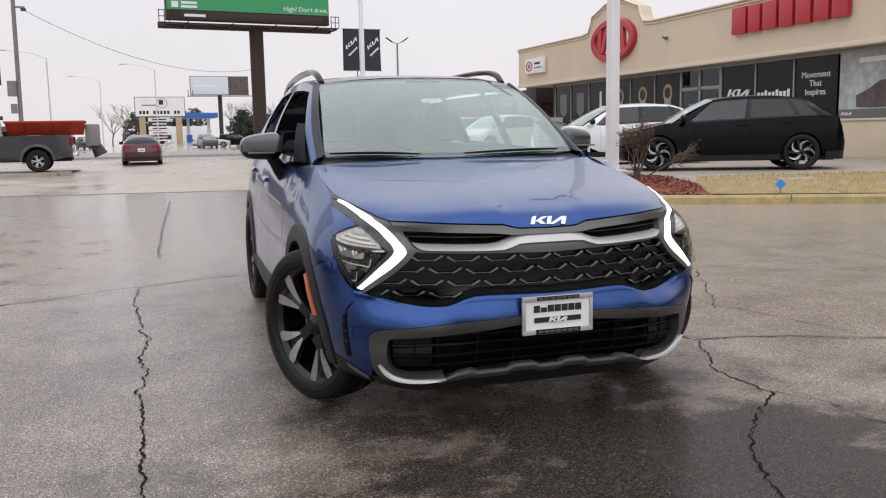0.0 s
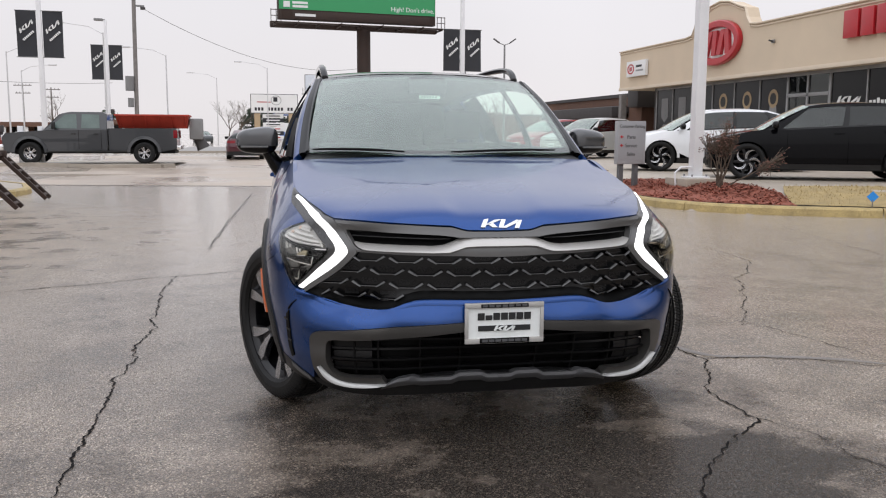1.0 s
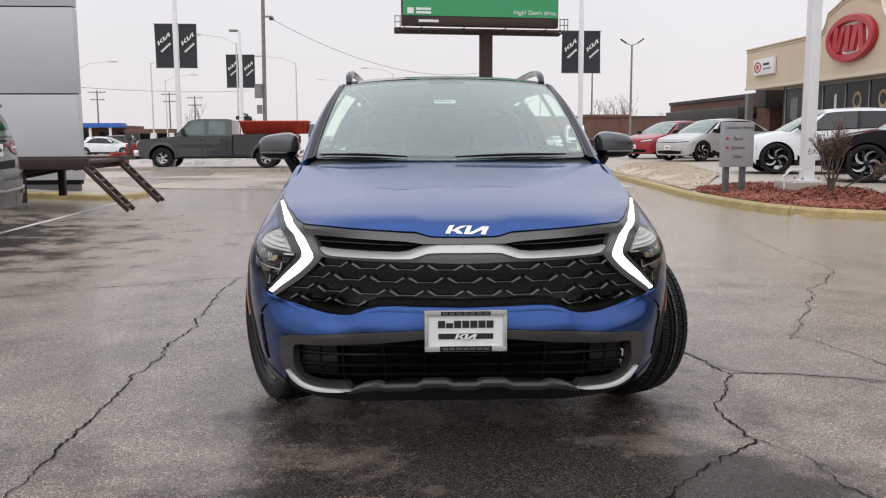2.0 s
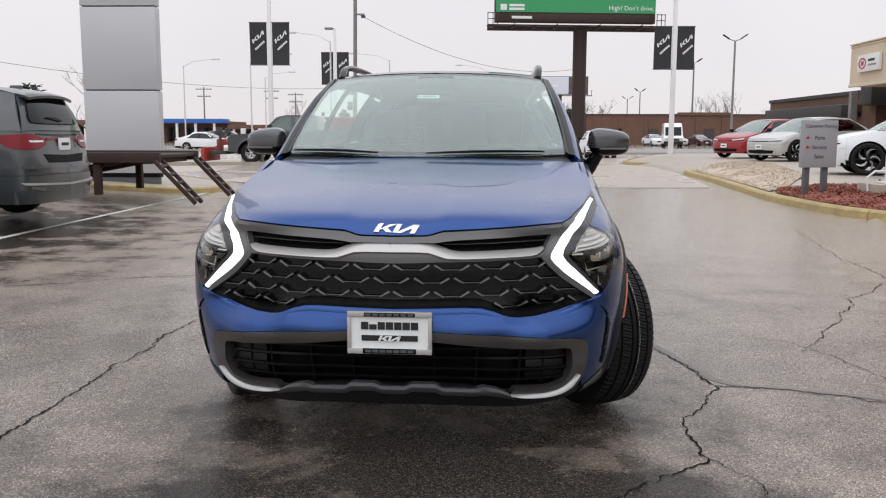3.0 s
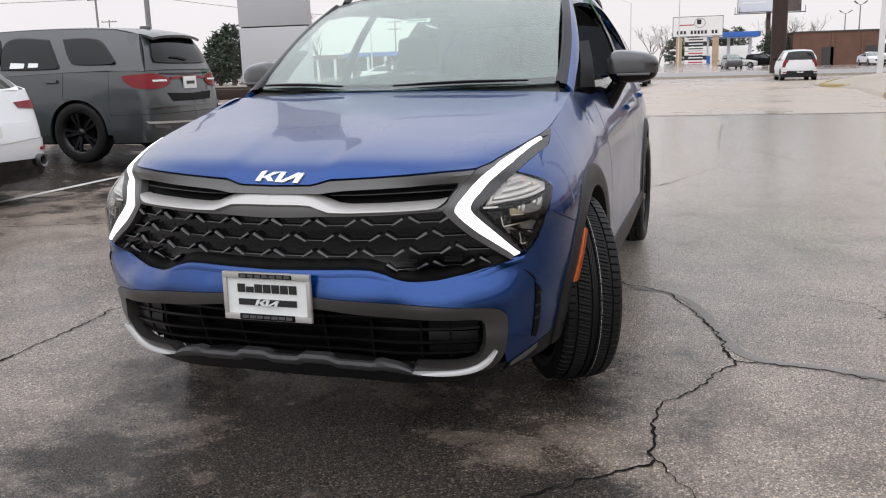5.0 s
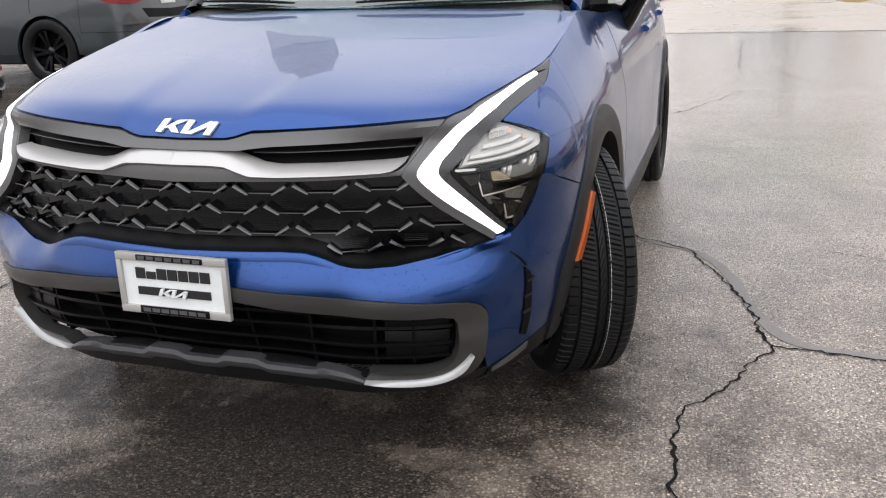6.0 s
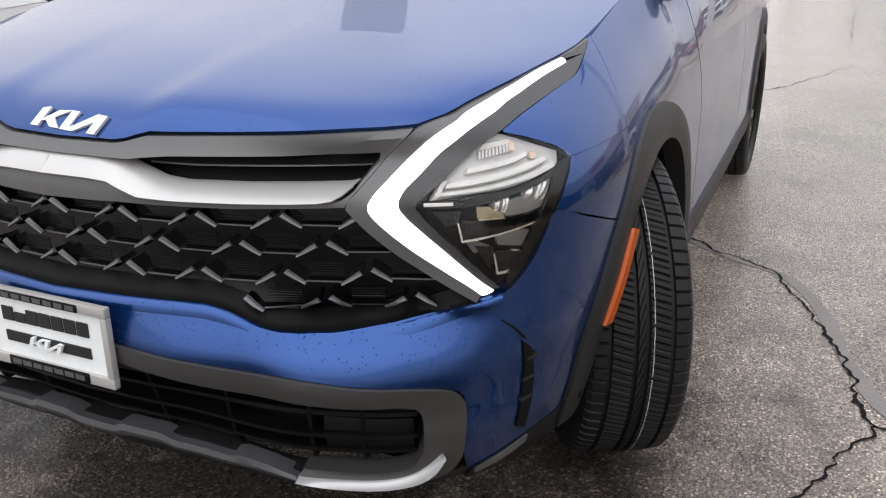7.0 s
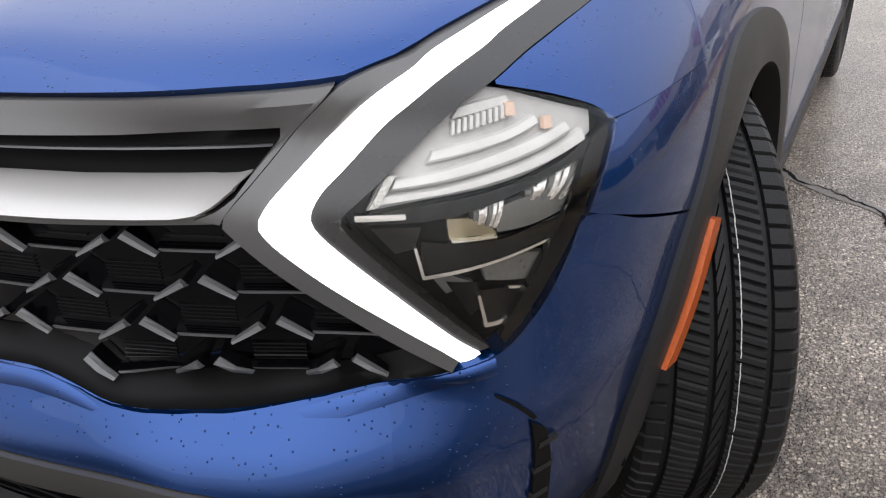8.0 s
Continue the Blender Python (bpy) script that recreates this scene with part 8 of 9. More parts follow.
def lamp_head(pole, h, heads=2):
    for k in range(heads):
        s = 1 if k else -1
        box("lamp_head", s * 0.15 if s > 0 else -0.75, 0.75 if s > 0 else -0.15, -0.2, 0.2, h - 0.06, h + 0.1, "pole_grey", pole, 0.03)
        box("lamp_arm", min(0, s * 0.2), max(0, s * 0.2), -0.04, 0.04, h - 0.02, h + 0.05, "pole_grey", pole, 0.005)


def banner(pole, side, z0, z1, w, turn):
    """A black cloth banner held out from the pole at top and bottom."""
    n, k = 8, 14
    V = []
    for i in range(n):
        for j in range(k):
            u, v = i / (n - 1), j / (k - 1)
            V.append((side * (0.14 + u * w), 0.05 * math.sin(3 * v + side) * u, z1 + (z0 - z1) * v))
    V2 = [(x, y + 0.012, z) for x, y, z in V]
    VV, F = slab(V, V2, n, k)
    cloth = mesh_ob("banner", VV, F, "banner", pole, "black cloth banner with a white emblem")
    for z in (z0, z1):
        tube("banner_arm", [(0, 0, z), (side * (w + 0.18), 0, z)], 0.02, "pole_grey", pole, 6)
    h = z1 - z0
    m = Matrix.Translation((side * (0.14 + w * 0.5), -0.045, z0 + 0.66 * h)) @ pose(0, 0, 0, 0, -42)
    emblem(cloth, m, 0.95 * w, "white_sign", "white angular emblem")
    for q in range(7):
        s = (q - 3) * 0.105 * w
        c, d = math.cos(radians(42)), math.sin(radians(42))
        mm = Matrix.Translation((side * (0.14 + w * 0.5) + s * c + 0.1 * w, -0.045, z0 + 0.46 * h + s * d)) @ pose(0, 0, 0, 0, -42)
        box("letter_bar", -0.04 * w, 0.04 * w, -0.004, 0.004, -0.055 * w, 0.055 * w, "white_sign", cloth, 0.0, at=mm)


near = light_pole(9.18, 15.05, 0.35, 8.5, 0.10, 0.085)
lamp_head(near, 8.45)
for x, y, z, h, z0, z1, w in ((12.2, 45.0, 0.15, 8.4, 4.6, 6.75, 0.88), (-8.45, 44.8, 0.0, 8.6, 4.8, 6.95, 0.88), (-8.6, 67.2, 0.0, 9.3, 5.1, 7.55, 0.92)):
    p = light_pole(x, y, z, h, 0.12, 0.09, True, "white light pole carrying two black banners")
    lamp_head(p, h, 1)
    banner(p, -1, z0 - z, z1 - z, w, 0)
    banner(p, 1, z0 - z, z1 - z, w, 0)


def parking_sign():
    t = thing("parking_sign", pose(8.32, 16.15, 0.16, 0, 0, 14), "grey panel sign for customer parking on two dark posts", "sign")
    box("panel", -0.35, 0.35, -0.06, 0.06, 0.52, 1.38, "sign_grey", t, 0.012)
    for x in (-0.20, 0.18):
        box("post", x - 0.05, x + 0.05, 0.0, 0.09, -0.1, 0.55, "sign_post", t, 0.008)
    lettering("lettering", "Customer Parking", 0.088, "sign_post", t, pose(0, -0.062, 1.25), "dark grey lettering")
    for k, w in enumerate(("Parts", "Service", "Sales")):
        lettering("lettering", w, 0.105, "sign_post", t, pose(-0.02, -0.062, 1.03 - 0.17 * k), "dark grey lettering")
        if k < 2:
            extrude_poly("arrow", [(-0.31, 1.065 - 0.17 * k), (-0.26, 1.10 - 0.17 * k), (-0.26, 1.03 - 0.17 * k)], 0.004, "red_sign", t, at=pose(0, -0.066, 0))
            box("arrow_shaft", -0.265, -0.225, -0.066, -0.060, 1.055 - 0.17 * k, 1.075 - 0.17 * k, "red_sign", t, 0)
    return t


parking_sign()


def sign_tower():
    t = thing("sign_tower", pose(-5.72, 18.95, 0.12), "tall grey panel-clad sign tower", "sign")
    z = 0.0
    for k, h in enumerate((0.28, 1.80, 1.77, 1.77, 1.77, 1.8)):
        if k == 0:
            box("plinth", -0.68, 0.80, -0.26, -0.06, 0.0, 0.28, "sign_post", t, 0.01)
        else:
            box("cladding_panel", -0.75, 0.88, -0.30, -0.02, z + 0.012, z + h - 0.012, "pylon", t, 0.012)
        z += h
    box("core", -0.71, 0.84, -0.27, -0.05, 0.2, z - 0.05, "deep", t, 0.0)
    return t


sign_tower()


def trailer():
    t = thing("car_trailer", pose(-4.0, 15.85, 0.10), "rusty dark steel trailer with two lowered ramps", "trailer")
    box("deck", -6.0, 0.5, -1.05, 1.05, 0.74, 0.80, "rust_steel", t, 0.01)
    for y in (-1.08, 1.0):
        box("side_rail", -6.1, 0.55, y, y + 0.08, 0.66, 0.84, "rust_steel", t, 0.01)
    for x in np.linspace(-5.6, 0.3, 9):
        box("cross_member", x - 0.04, x + 0.04, -1.0, 1.0, 0.64, 0.74, "rust_steel", t, 0.005)
    for x in (-0.6, -1.7, -4.6):
        for y in (-0.95, 0.95):
            box("stanchion", x - 0.06, x + 0.06, y - 0.06, y + 0.06, 0.10, 0.68, "rust_steel", t, 0.008)
    tube("brace", [(-0.2, -0.9, 0.68), (-2.8, -0.95, 0.18), (-4.2, -0.95, 0.12)], 0.05, "rust_steel", t, 6)
    tube("brace", [(-0.2, 0.9, 0.68), (-2.8, 0.95, 0.18)], 0.05, "rust_steel", t, 6)
    for y in (-1.05, 1.05):
        ramp = new("ramp")
        ramp.parent, ramp.matrix_basis = t, Matrix.Translation((0.52, y, 0.70))
        ang = math.degrees(math.atan2(0.72, 0.68))
        ramp.matrix_basis = ramp.matrix_basis @ pose(0, 0, 0, 0, ang)
        for s in (-0.17, 0.17):
            box("ramp_rail", 0.0, 1.0, s - 0.025, s + 0.025, -0.04, 0.03, "rust_steel", ramp, 0.004)
        for k in range(5):
            box("rung", 0.10 + 0.195 * k, 0.15 + 0.195 * k, -0.15, 0.15, -0.03, 0.02, "rust_steel", ramp, 0.004)
    for x in (-3.1, -3.9):
        wheel(t, Matrix.Translation((x, -0.92, 0.26)) @ pose(0, 0, 0, 0, 0, -90), 1, 0.28, 0.18, 0.19, "plain")
        wheel(t, Matrix.Translation((x, 0.92, 0.26)) @ pose(0, 0, 0, 0, 0, 90), 1, 0.28, 0.18, 0.19, "plain")
    return t


trailer()


def bollard(x, y, h=1.5):
    t = thing("marker_post", pose(x, y, 0), "white marker post by the driveway", "post")
    box("post", -0.09, 0.09, -0.09, 0.09, 0, h, "pole_white", t, 0.02)


bollard(-7.2, 34.5)
bollard(-6.6, 34.9)


# ---------------------------------------------------------------- hoardings
def farther(k):
    """Puts a thing laid out near by k times as far off and as large about the camera's place, to fit its view."""
    c = Vector((2.66, 0.3, 1.27))
    return Matrix.Translation(c) @ Matrix.Scale(k, 4) @ Matrix.Translation(-c)


def big_hoarding():
    t = thing("billboard", pose(9.9, 71.0, 0, 0, 0, 6), "green roadside billboard on a dark steel column", "billboard")
    tube("column", [(0.7, 0, -0.1), (0.7, 0, 9.6)], 0.55, "rust_steel", t, 24)
    box("cross_beam", -6.8, 6.9, -0.25, 0.25, 9.55, 10.0, "rust_steel", t, 0.02)
    box("board_edge", -6.3, 6.5, -1.02, -0.3, 10.1, 14.4, "rust_steel", t, 0.02)
    box("poster", -6.25, 6.45, -1.06, -1.03, 10.85, 14.35, "green_board", t, 0.0, "green printed poster")
    box("skirt", -5.2, 6.0, -1.04, -0.95, 10.15, 10.75, "rust_steel", t, 0.01)
    for x in np.linspace(-6.6, 6.8, 9):
        box("bracket", x - 0.06, x + 0.06, -1.9, 0.2, 9.62, 9.75, "rust_steel", t, 0.005)
    box("catwalk", -7.0, 7.0, -1.95, -1.15, 9.74, 9.80, "rust_steel", t, 0.005)
    for z in (10.2, 10.65):
        for x0, x1 in ((-7.0, -6.2), (6.3, 7.0)):
            tube("guard_rail", [(x0, -1.95, z), (x1, -1.95, z)], 0.03, "rust_steel", t, 6)
    for x in (-7.0, -6.6, -6.25, 6.35, 6.7, 7.0):
        tube("guard_post", [(x, -1.95, 9.8), (x, -1.95, 10.7)], 0.03, "rust_steel", t, 6)
    for x in np.linspace(-5, 5, 4):
        tube("lamp_arm", [(x, -1.2, 9.8), (x, -2.6, 9.75), (x, -2.9, 9.95)], 0.03, "rust_steel", t, 6)
    lettering("lettering", "High? Don't drive.", 0.50, "white_sign", t, pose(4.55, -1.065, 11.08), "white lettering")
    box("logo_block", -5.9, -5.4, -1.075, -1.06, 11.0, 11.45, "white_sign", t, 0.0)
    for k in range(2):
        box("logo_bar", -5.2, -4.0, -1.075, -1.06, 11.28 - 0.28 * k, 11.46 - 0.28 * k, "white_sign", t, 0.0)
    for k, (x, h) in enumerate(((-4.6, 0.9), (-4.2, 1.4), (-3.7, 0.8), (-3.2, 1.2), (-2.6, 0.9), (-2.1, 1.3))):
        extrude_poly("poster_stroke", [(x, 12.2), (x + 0.22, 12.2), (x + 0.3, 12.2 + h), (x + 0.08, 12.2 + h)], 0.01, "blade", t, at=pose(0, -1.075, 0))
    box("code_bar", -5.0, -3.4, -1.06, -1.045, 10.35, 10.55, "white_sign", t, 0.0)
    return t


big_hoarding()


def far_hoarding():
    t = thing("billboard", farther(2.8) @ pose(15.4, 129.6, 0, 0, 0, 2), "pale printed billboard on a slim dark column", "billboard")
    tube("column", [(0, 0, -0.6), (0, 0, 7.2)], 0.30, "rust_steel", t, 12)
    box("board_edge", -4.1, 4.1, -0.4, 0.3, 7.2, 9.9, "pole_grey", t, 0.02)
    box("poster", -4.05, 1.2, -0.45, -0.41, 7.3, 9.8, "sky_poster", t, 0.0)
    box("poster_side", 1.2, 4.05, -0.45, -0.41, 7.3, 9.8, "dark_poster", t, 0.0)
    box("print_bar", -3.6, -0.4, -0.47, -0.452, 8.4, 8.6, "white_sign", t, 0.0)
    box("catwalk", -4.6, 4.6, -1.1, -0.5, 7.0, 7.1, "far_dark", t, 0.0)
    for x in (-4.5, -3.9, 3.9, 4.5):
        tube("guard_post", [(x, -1.1, 7.1), (x, -1.1, 7.9)], 0.04, "far_dark", t, 6)
    return t


far_hoarding()


def plaza_sign():
    t = thing("plaza_sign", farther(1.9) @ pose(5.4, 100.2, 0), "white shopping-plaza sign on two tan block piers", "sign")
    for x in (-1.9, 1.9):
        box("pier", x - 0.32, x + 0.32, -0.3, 0.3, -0.05, 3.6, "tan_block", t, 0.03)
    box("head", -2.62, 2.62, -0.35, 0.35, 3.55, 5.7, "sign_post", t, 0.02)
    box("head_face", -2.55, 2.55, -0.38, -0.35, 3.62, 5.63, "white_sign", t, 0.0)
    for k in range(12):
        x = -2.05 + k * 0.36
        if k not in (3, 9):
            box("letter_bar", x - 0.12, x + 0.12, -0.40, -0.38, 3.85, 4.20, "banner", t, 0.0)
    ring = [(0.2 + 0.55 * math.cos(a), 5.0 + 0.5 * math.sin(a)) for a in np.linspace(0, 2 * math.pi, 25)]
    tube("logo_ring", [(x, -0.40, z) for x, z in ring], 0.03, "mullion", t, 5)
    box("logo_mark", -0.1, 0.35, -0.40, -0.38, 4.85, 5.35, "banner", t, 0.0)
    box("logo_line", -1.9, -0.4, -0.40, -0.38, 4.75, 4.85, "red_sign", t, 0.0)
    for k, mt in enumerate(("white_sign", "banner", "white_sign", "white_sign", "banner", "white_sign")):
        box("tenant_panel", -1.3, 1.0, -0.2, 0.2, 3.05 - 0.48 * k, 3.47 - 0.48 * k, mt, t, 0.01)
        box("panel_bar", -0.9, 0.6, -0.22, -0.2, 3.20 - 0.48 * k, 3.32 - 0.48 * k, "white_sign" if mt == "banner" else ("red_sign" if k % 2 else "ink"), t, 0.0)
    box("kerb_block", -0.4, 0.8, -0.9, -0.4, 0.0, 0.25, "kerb", t, 0.03)
    return t


plaza_sign()


# ---------------------------------------------------------------- poles, wires and street lamps
def utility_pole(x, y, h, arms=2, label="weathered wooden utility pole with cross-arms"):
    t = thing("utility_pole", pose(x, y, 0, 0, 0, random.uniform(-12, 12)), label, "pole", "utility poles")
    tube("shaft", [(0, 0, -0.1), (0, 0, h)], [0.17, 0.11], "wood_pole", t, 10)
    for k in range(arms):
        z = h - 0.35 - 1.3 * k
        box("cross_arm", -1.5 + 0.25 * k, 1.5 - 0.25 * k, -0.07, 0.07, z - 0.07, z + 0.07, "wood_pole", t, 0.01)
        for sx in (-1.2, -0.6, 0.6, 1.2):
            tube("insulator", [(sx * (1 - 0.15 * k), 0, z + 0.07), (sx * (1 - 0.15 * k), 0, z + 0.25)], 0.05, "pole_grey", t, 6)
    return t


for x, y, h in ((-67, 97.8, 12.2), (-46.9, 157.7, 9.8), (-35.2, 160.8, 9.6), (-30.9, 161.7, 9.0), (-95, 140, 11)):
    utility_pole(x, y, h, 2)

tp = thing("utility_pole", pose(-5.0, 51.5, 0, 0, 0.6), "tall weathered pole with a round meter box", "pole", "utility poles")
tube("shaft", [(0, 0, -0.1), (0, 0, 12.0)], [0.125, 0.10], "wood_pole", tp, 12)
tube("meter_can", [(-0.32, -0.1, 3.6), (-0.32, -0.1, 4.4)], 0.24, "pole_grey", tp, 14)
tube("meter_can", [(-0.28, -0.15, 2.7), (-0.28, -0.15, 3.2)], 0.16, "pole_grey", tp, 12)
box("bracket", -0.05, 0.55, -0.04, 0.04, 8.2, 8.3, "pole_grey", tp, 0.005)
box("cable_box", 0.35, 0.6, -0.08, 0.08, 8.05, 8.2, "far_dark", tp, 0.02)


def street_lamp(x, y, h, reach, turn):
    t = thing("street_lamp", pose(x, y, 0, 0, 0, turn), "galvanised street lamp with a long curved arm", "lamp", "street lamps")
    tube("shaft", [(0, 0, -0.1), (0, 0, h)], [0.075, 0.045], "lamp_grey", t, 10)
    tube("arm", [(0, 0, h - 0.1), (reach * 0.35, 0, h + 0.35), (reach, 0, h + 0.55)], 0.026, "lamp_grey", t, 6)
    box("lamp_head", reach - 0.05, reach + 0.7, -0.13, 0.13, h + 0.48, h + 0.60, "lamp_grey", t, 0.03)


for x, y, h, r, tn in ((-16.6, 72.8, 7.4, 2.8, 0), (-5.1, 74.7, 7.6, 2.8, 180), (3.5, 92, 8.0, 2.6, 180), (-2, 110, 8.0, 2.8, 180), (-24, 78, 7.4, 2.6, 0), (-7.7, 59.5, 7.6, 2.4, 180), (-19, 88, 7, 2.4, 0)):
    street_lamp(x, y, h, r, tn)


def lot_lamp(x, y, h):
    t = thing("lot_lamp", pose(x, y, 0, 0, 0, random.uniform(-20, 20)), "dark car-park lamp post with two raised heads", "lamp", "car-park lamps")
    tube("shaft", [(0, 0, -0.1), (0, 0, h)], [0.16, 0.11], "pole_grey", t, 10)
    for s in (-1, 1):
        tube("arm", [(0, 0, h - 0.05), (s * 0.65, 0, h + 0.18)], 0.05, "pole_grey", t, 6)
        box("lamp_head", -0.45, 0.45, -0.22, 0.22, -0.07, 0.07, "far_dark", t, 0.02, at=Matrix.Translation((s * 1.0, 0, h + 0.45)) @ pose(0, 0, 0, 0, -s * 35))


for x, y, h in ((32.4, 103.0, 12.2), (36.1, 136.2, 12.4), (39.6, 196.8, 11.0), (40.4, 217.0, 10.2)):
    lot_lamp(x, y, h)
gp = thing("light_pole", pose(-18.7, 34.1, 0), "tall grey lamp post behind the parked cars", "pole", "light poles")
tube("shaft", [(0, 0, -0.1), (0, 0, 9.5)], [0.12, 0.10], "pole_grey", gp, 12)
box("lamp_head", -0.5, 0.5, -0.2, 0.2, 9.45, 9.65, "pole_grey", gp, 0.03)


def wire(a, b, sag, r=0.018):
    pts = []
    for k in range(24):
        t = k / 23
        p = Vector(a).lerp(Vector(b), t)
        p.z -= sag * 4 * t * (1 - t)
        pts.append(p)
    return tagged(tube("overhead_wire", pts, r, "far_dark", None, 5), "thin sagging overhead cable", "wire", "overhead wires")


wire((-4.6, 51.5, 8.2), (10.4, 71.2, 6.6), 1.3, 0.013)
wire((-67, 97.8, 11.9), (-160, 60, 13), 1.0, 0.035)
wire((-67, 97.8, 10.6), (-160, 60, 11.6), 1.0, 0.03)
wire((-67, 97.8, 11.9), (-22, 170, 10.4), 2.0, 0.03)


# ---------------------------------------------------------------- far buildings, plants and traffic
def far_block(name, x0, x1, y0, y1, h, material, label, trim="far_dark"):
    t = thing(name, pose(0, 0, 0), label, "building", kind="structure")
    box("wall", x0, x1, y0, y1, -0.1, h, material, t, 0.0)
    box("parapet_cap", x0 - 0.1, x1 + 0.1, y0 - 0.1, y1, h, h + 0.18, trim, t, 0.0)
    return t


fb = far_block("store", 17.6, 62, 119, 145, 4.0, "brick", "long low brown brick store with flat roof")
box("parapet_step", 30, 37, 118.8, 120, 4.0, 4.4, "brick", fb, 0.0)
for x in (21, 26, 33.5, 40, 47):
    box("door", x, x + 1.3, 118.9, 119.02, 0.0, 2.2, "far_dark", fb, 0.0)
for x in np.linspace(18.5, 60, 13):
    box("pilaster", x, x + 0.35, 118.9, 119.02, 0, 3.9, "brick", fb, 0.0)
fc = far_block("store", 46, 52, 100, 118, 2.8, "white_sign", "low white loading shed beside the brick store")
fd = far_block("strip_shop", 30.0, 44, 44, 70, 2.9, "brick", "dark brown strip shop beyond the showroom")
box("awning", 29.0, 30.0, 46, 66, 2.3, 2.75, "far_dark", fd, 0.1)
for k in range(6):
    box("shop_window", 29.9, 30.02, 46.5 + 3 * k, 48.9 + 3 * k, 0.5, 2.3, "window_film", fd, 0.0)
fe = far_block("strip_shop", 20.9, 34, 41.5, 56, 3.3, "brick", "dark brown shop with a mansard and gold lettering bars")
box("mansard", 20.4, 34, 41.0, 42.2, 2.7, 4.3, "far_dark", fe, 0.12)
for k in range(4):
    box("letter_bar", 20.36, 20.4, 42.0 + k * 0.0, 42.1, 2.2, 2.4, "tan_block", fe, 0.0)
box("awning", 19.9, 21.0, 43, 54, 2.2, 2.8, "far_dark", fe, 0.1)
pt = thing("wood_post", pose(19.6, 41.0, 0.1), "square dark timber post by the shops", "post")
box("post", -0.15, 0.15, -0.15, 0.15, 0, 3.2, "wood_pole", pt, 0.02)
gas = thing("fuel_station", farther(1.9), "fuel station with a blue and white canopy", "building", kind="structure")
box("canopy", 6.6, 14.4, 128, 136, 4.0, 4.7, "blue_trim", gas, 0.02)
box("canopy_band", 6.5, 9.5, 127.9, 128.05, 4.1, 4.6, "white_sign", gas, 0.0)
box("kiosk", 7.5, 14, 142, 148, 0, 3.0, "white_sign", gas, 0.02)
for x in (7.6, 10.5, 13.4):
    box("column", x - 0.2, x + 0.2, 131.8, 132.2, 0, 4.0, "white_sign", gas, 0.0)
    box("pump", x - 0.4, x + 0.4, 130.4, 131.0, 0, 1.6, "blue_trim", gas, 0.02)
mall = thing("strip_mall", pose(0, 0, 0), "low strip of shops with a blue canopy", "building", kind="structure")
for x0, x1, mt, h in ((-42, -32, "blue_trim", 3.4), (-31.5, -21, "brick", 2.6), (-60, -43, "brick", 3.2), (-20, -12, "brick", 3.0)):
    box("canopy", x0, x1, 118, 121, h - 0.6, h, mt, mall, 0.02)
    box("wall", x0, x1, 121, 130, 0, h - 0.3, "brick", mall, 0.0)
    for x in np.arange(x0 + 0.8, x1, 2.6):
        box("column", x - 0.15, x + 0.15, 118.2, 118.5, 0, h - 0.6, "white_sign", mall, 0.0)
        box("shop_window", x + 0.3, x + 2.1, 120.9, 121.02, 0.4, 2.2, "window_film", mall, 0.0)


def bare_tree(name, m, h, levels=5, spread=0.5, material="bark", label="bare winter tree with fine branching crown", seed=1, trunk_r=None):
    t = thing(name, m, label, "tree", "trees")
    rnd = random.Random(seed)
    V, F, TV, TF = [], [], [], []

    def limb(p, d, length, r, level, top):
        n = 4
        pts = [p]
        q = p.copy()
        dd = d.copy()
        for k in range(n):
            dd = (dd + Vector((rnd.gauss(0, 0.12), rnd.gauss(0, 0.12), rnd.gauss(0.04, 0.08)))).normalized()
            q = q + dd * length / n
            pts.append(q.copy())
        rr = [max(0.006, r * (1 - 0.5 * k / n)) for k in range(n + 1)]
        v, f = tube_data(pts, rr, 5 if level < 2 else 3)
        tv, tf = (TV, TF) if level == 0 else (V, F)
        o = len(tv)
        tv += v
        tf += [tuple(o + i for i in ff) for ff in f]
        if level >= levels:
            return
        for k in range(rnd.choice((2, 3, 3)) if level else 5):
            at = pts[rnd.choice((2, 3, 4)) if level else rnd.choice((2, 3, 4, 4))]
            nd = (dd + Vector((rnd.gauss(0, spread), rnd.gauss(0, spread), rnd.gauss(0.15, 0.2)))).normalized()
            limb(at, nd, length * rnd.uniform(0.55, 0.8), r * 0.5, level + 1, top)
    limb(Vector((0, 0, -0.05)), Vector((0, 0, 1)), h * 0.38, trunk_r or h * 0.022, 0, h)
    mesh_ob("trunk", TV, TF, material, t)
    mesh_ob("crown", V, F, material, t)
    return t


for k, (x, y, h) in enumerate(((1.3, 106, 5.2), (0.3, 109, 5.0), (17, 150, 8), (22, 155, 9), (41, 150, 8), (46, 152, 9), (53, 155, 8), (38, 130, 7.5), (-38, 90, 8.5), (-36, 95, 8), (-25, 140, 7), (26, 160, 8))):
    bare_tree("bare_tree", (farther(1.9) if k < 2 else Matrix.Identity(4)) @ pose(x, y, 0, 0, 0, 40 * k), h, 5, 0.55, seed=k + 3)


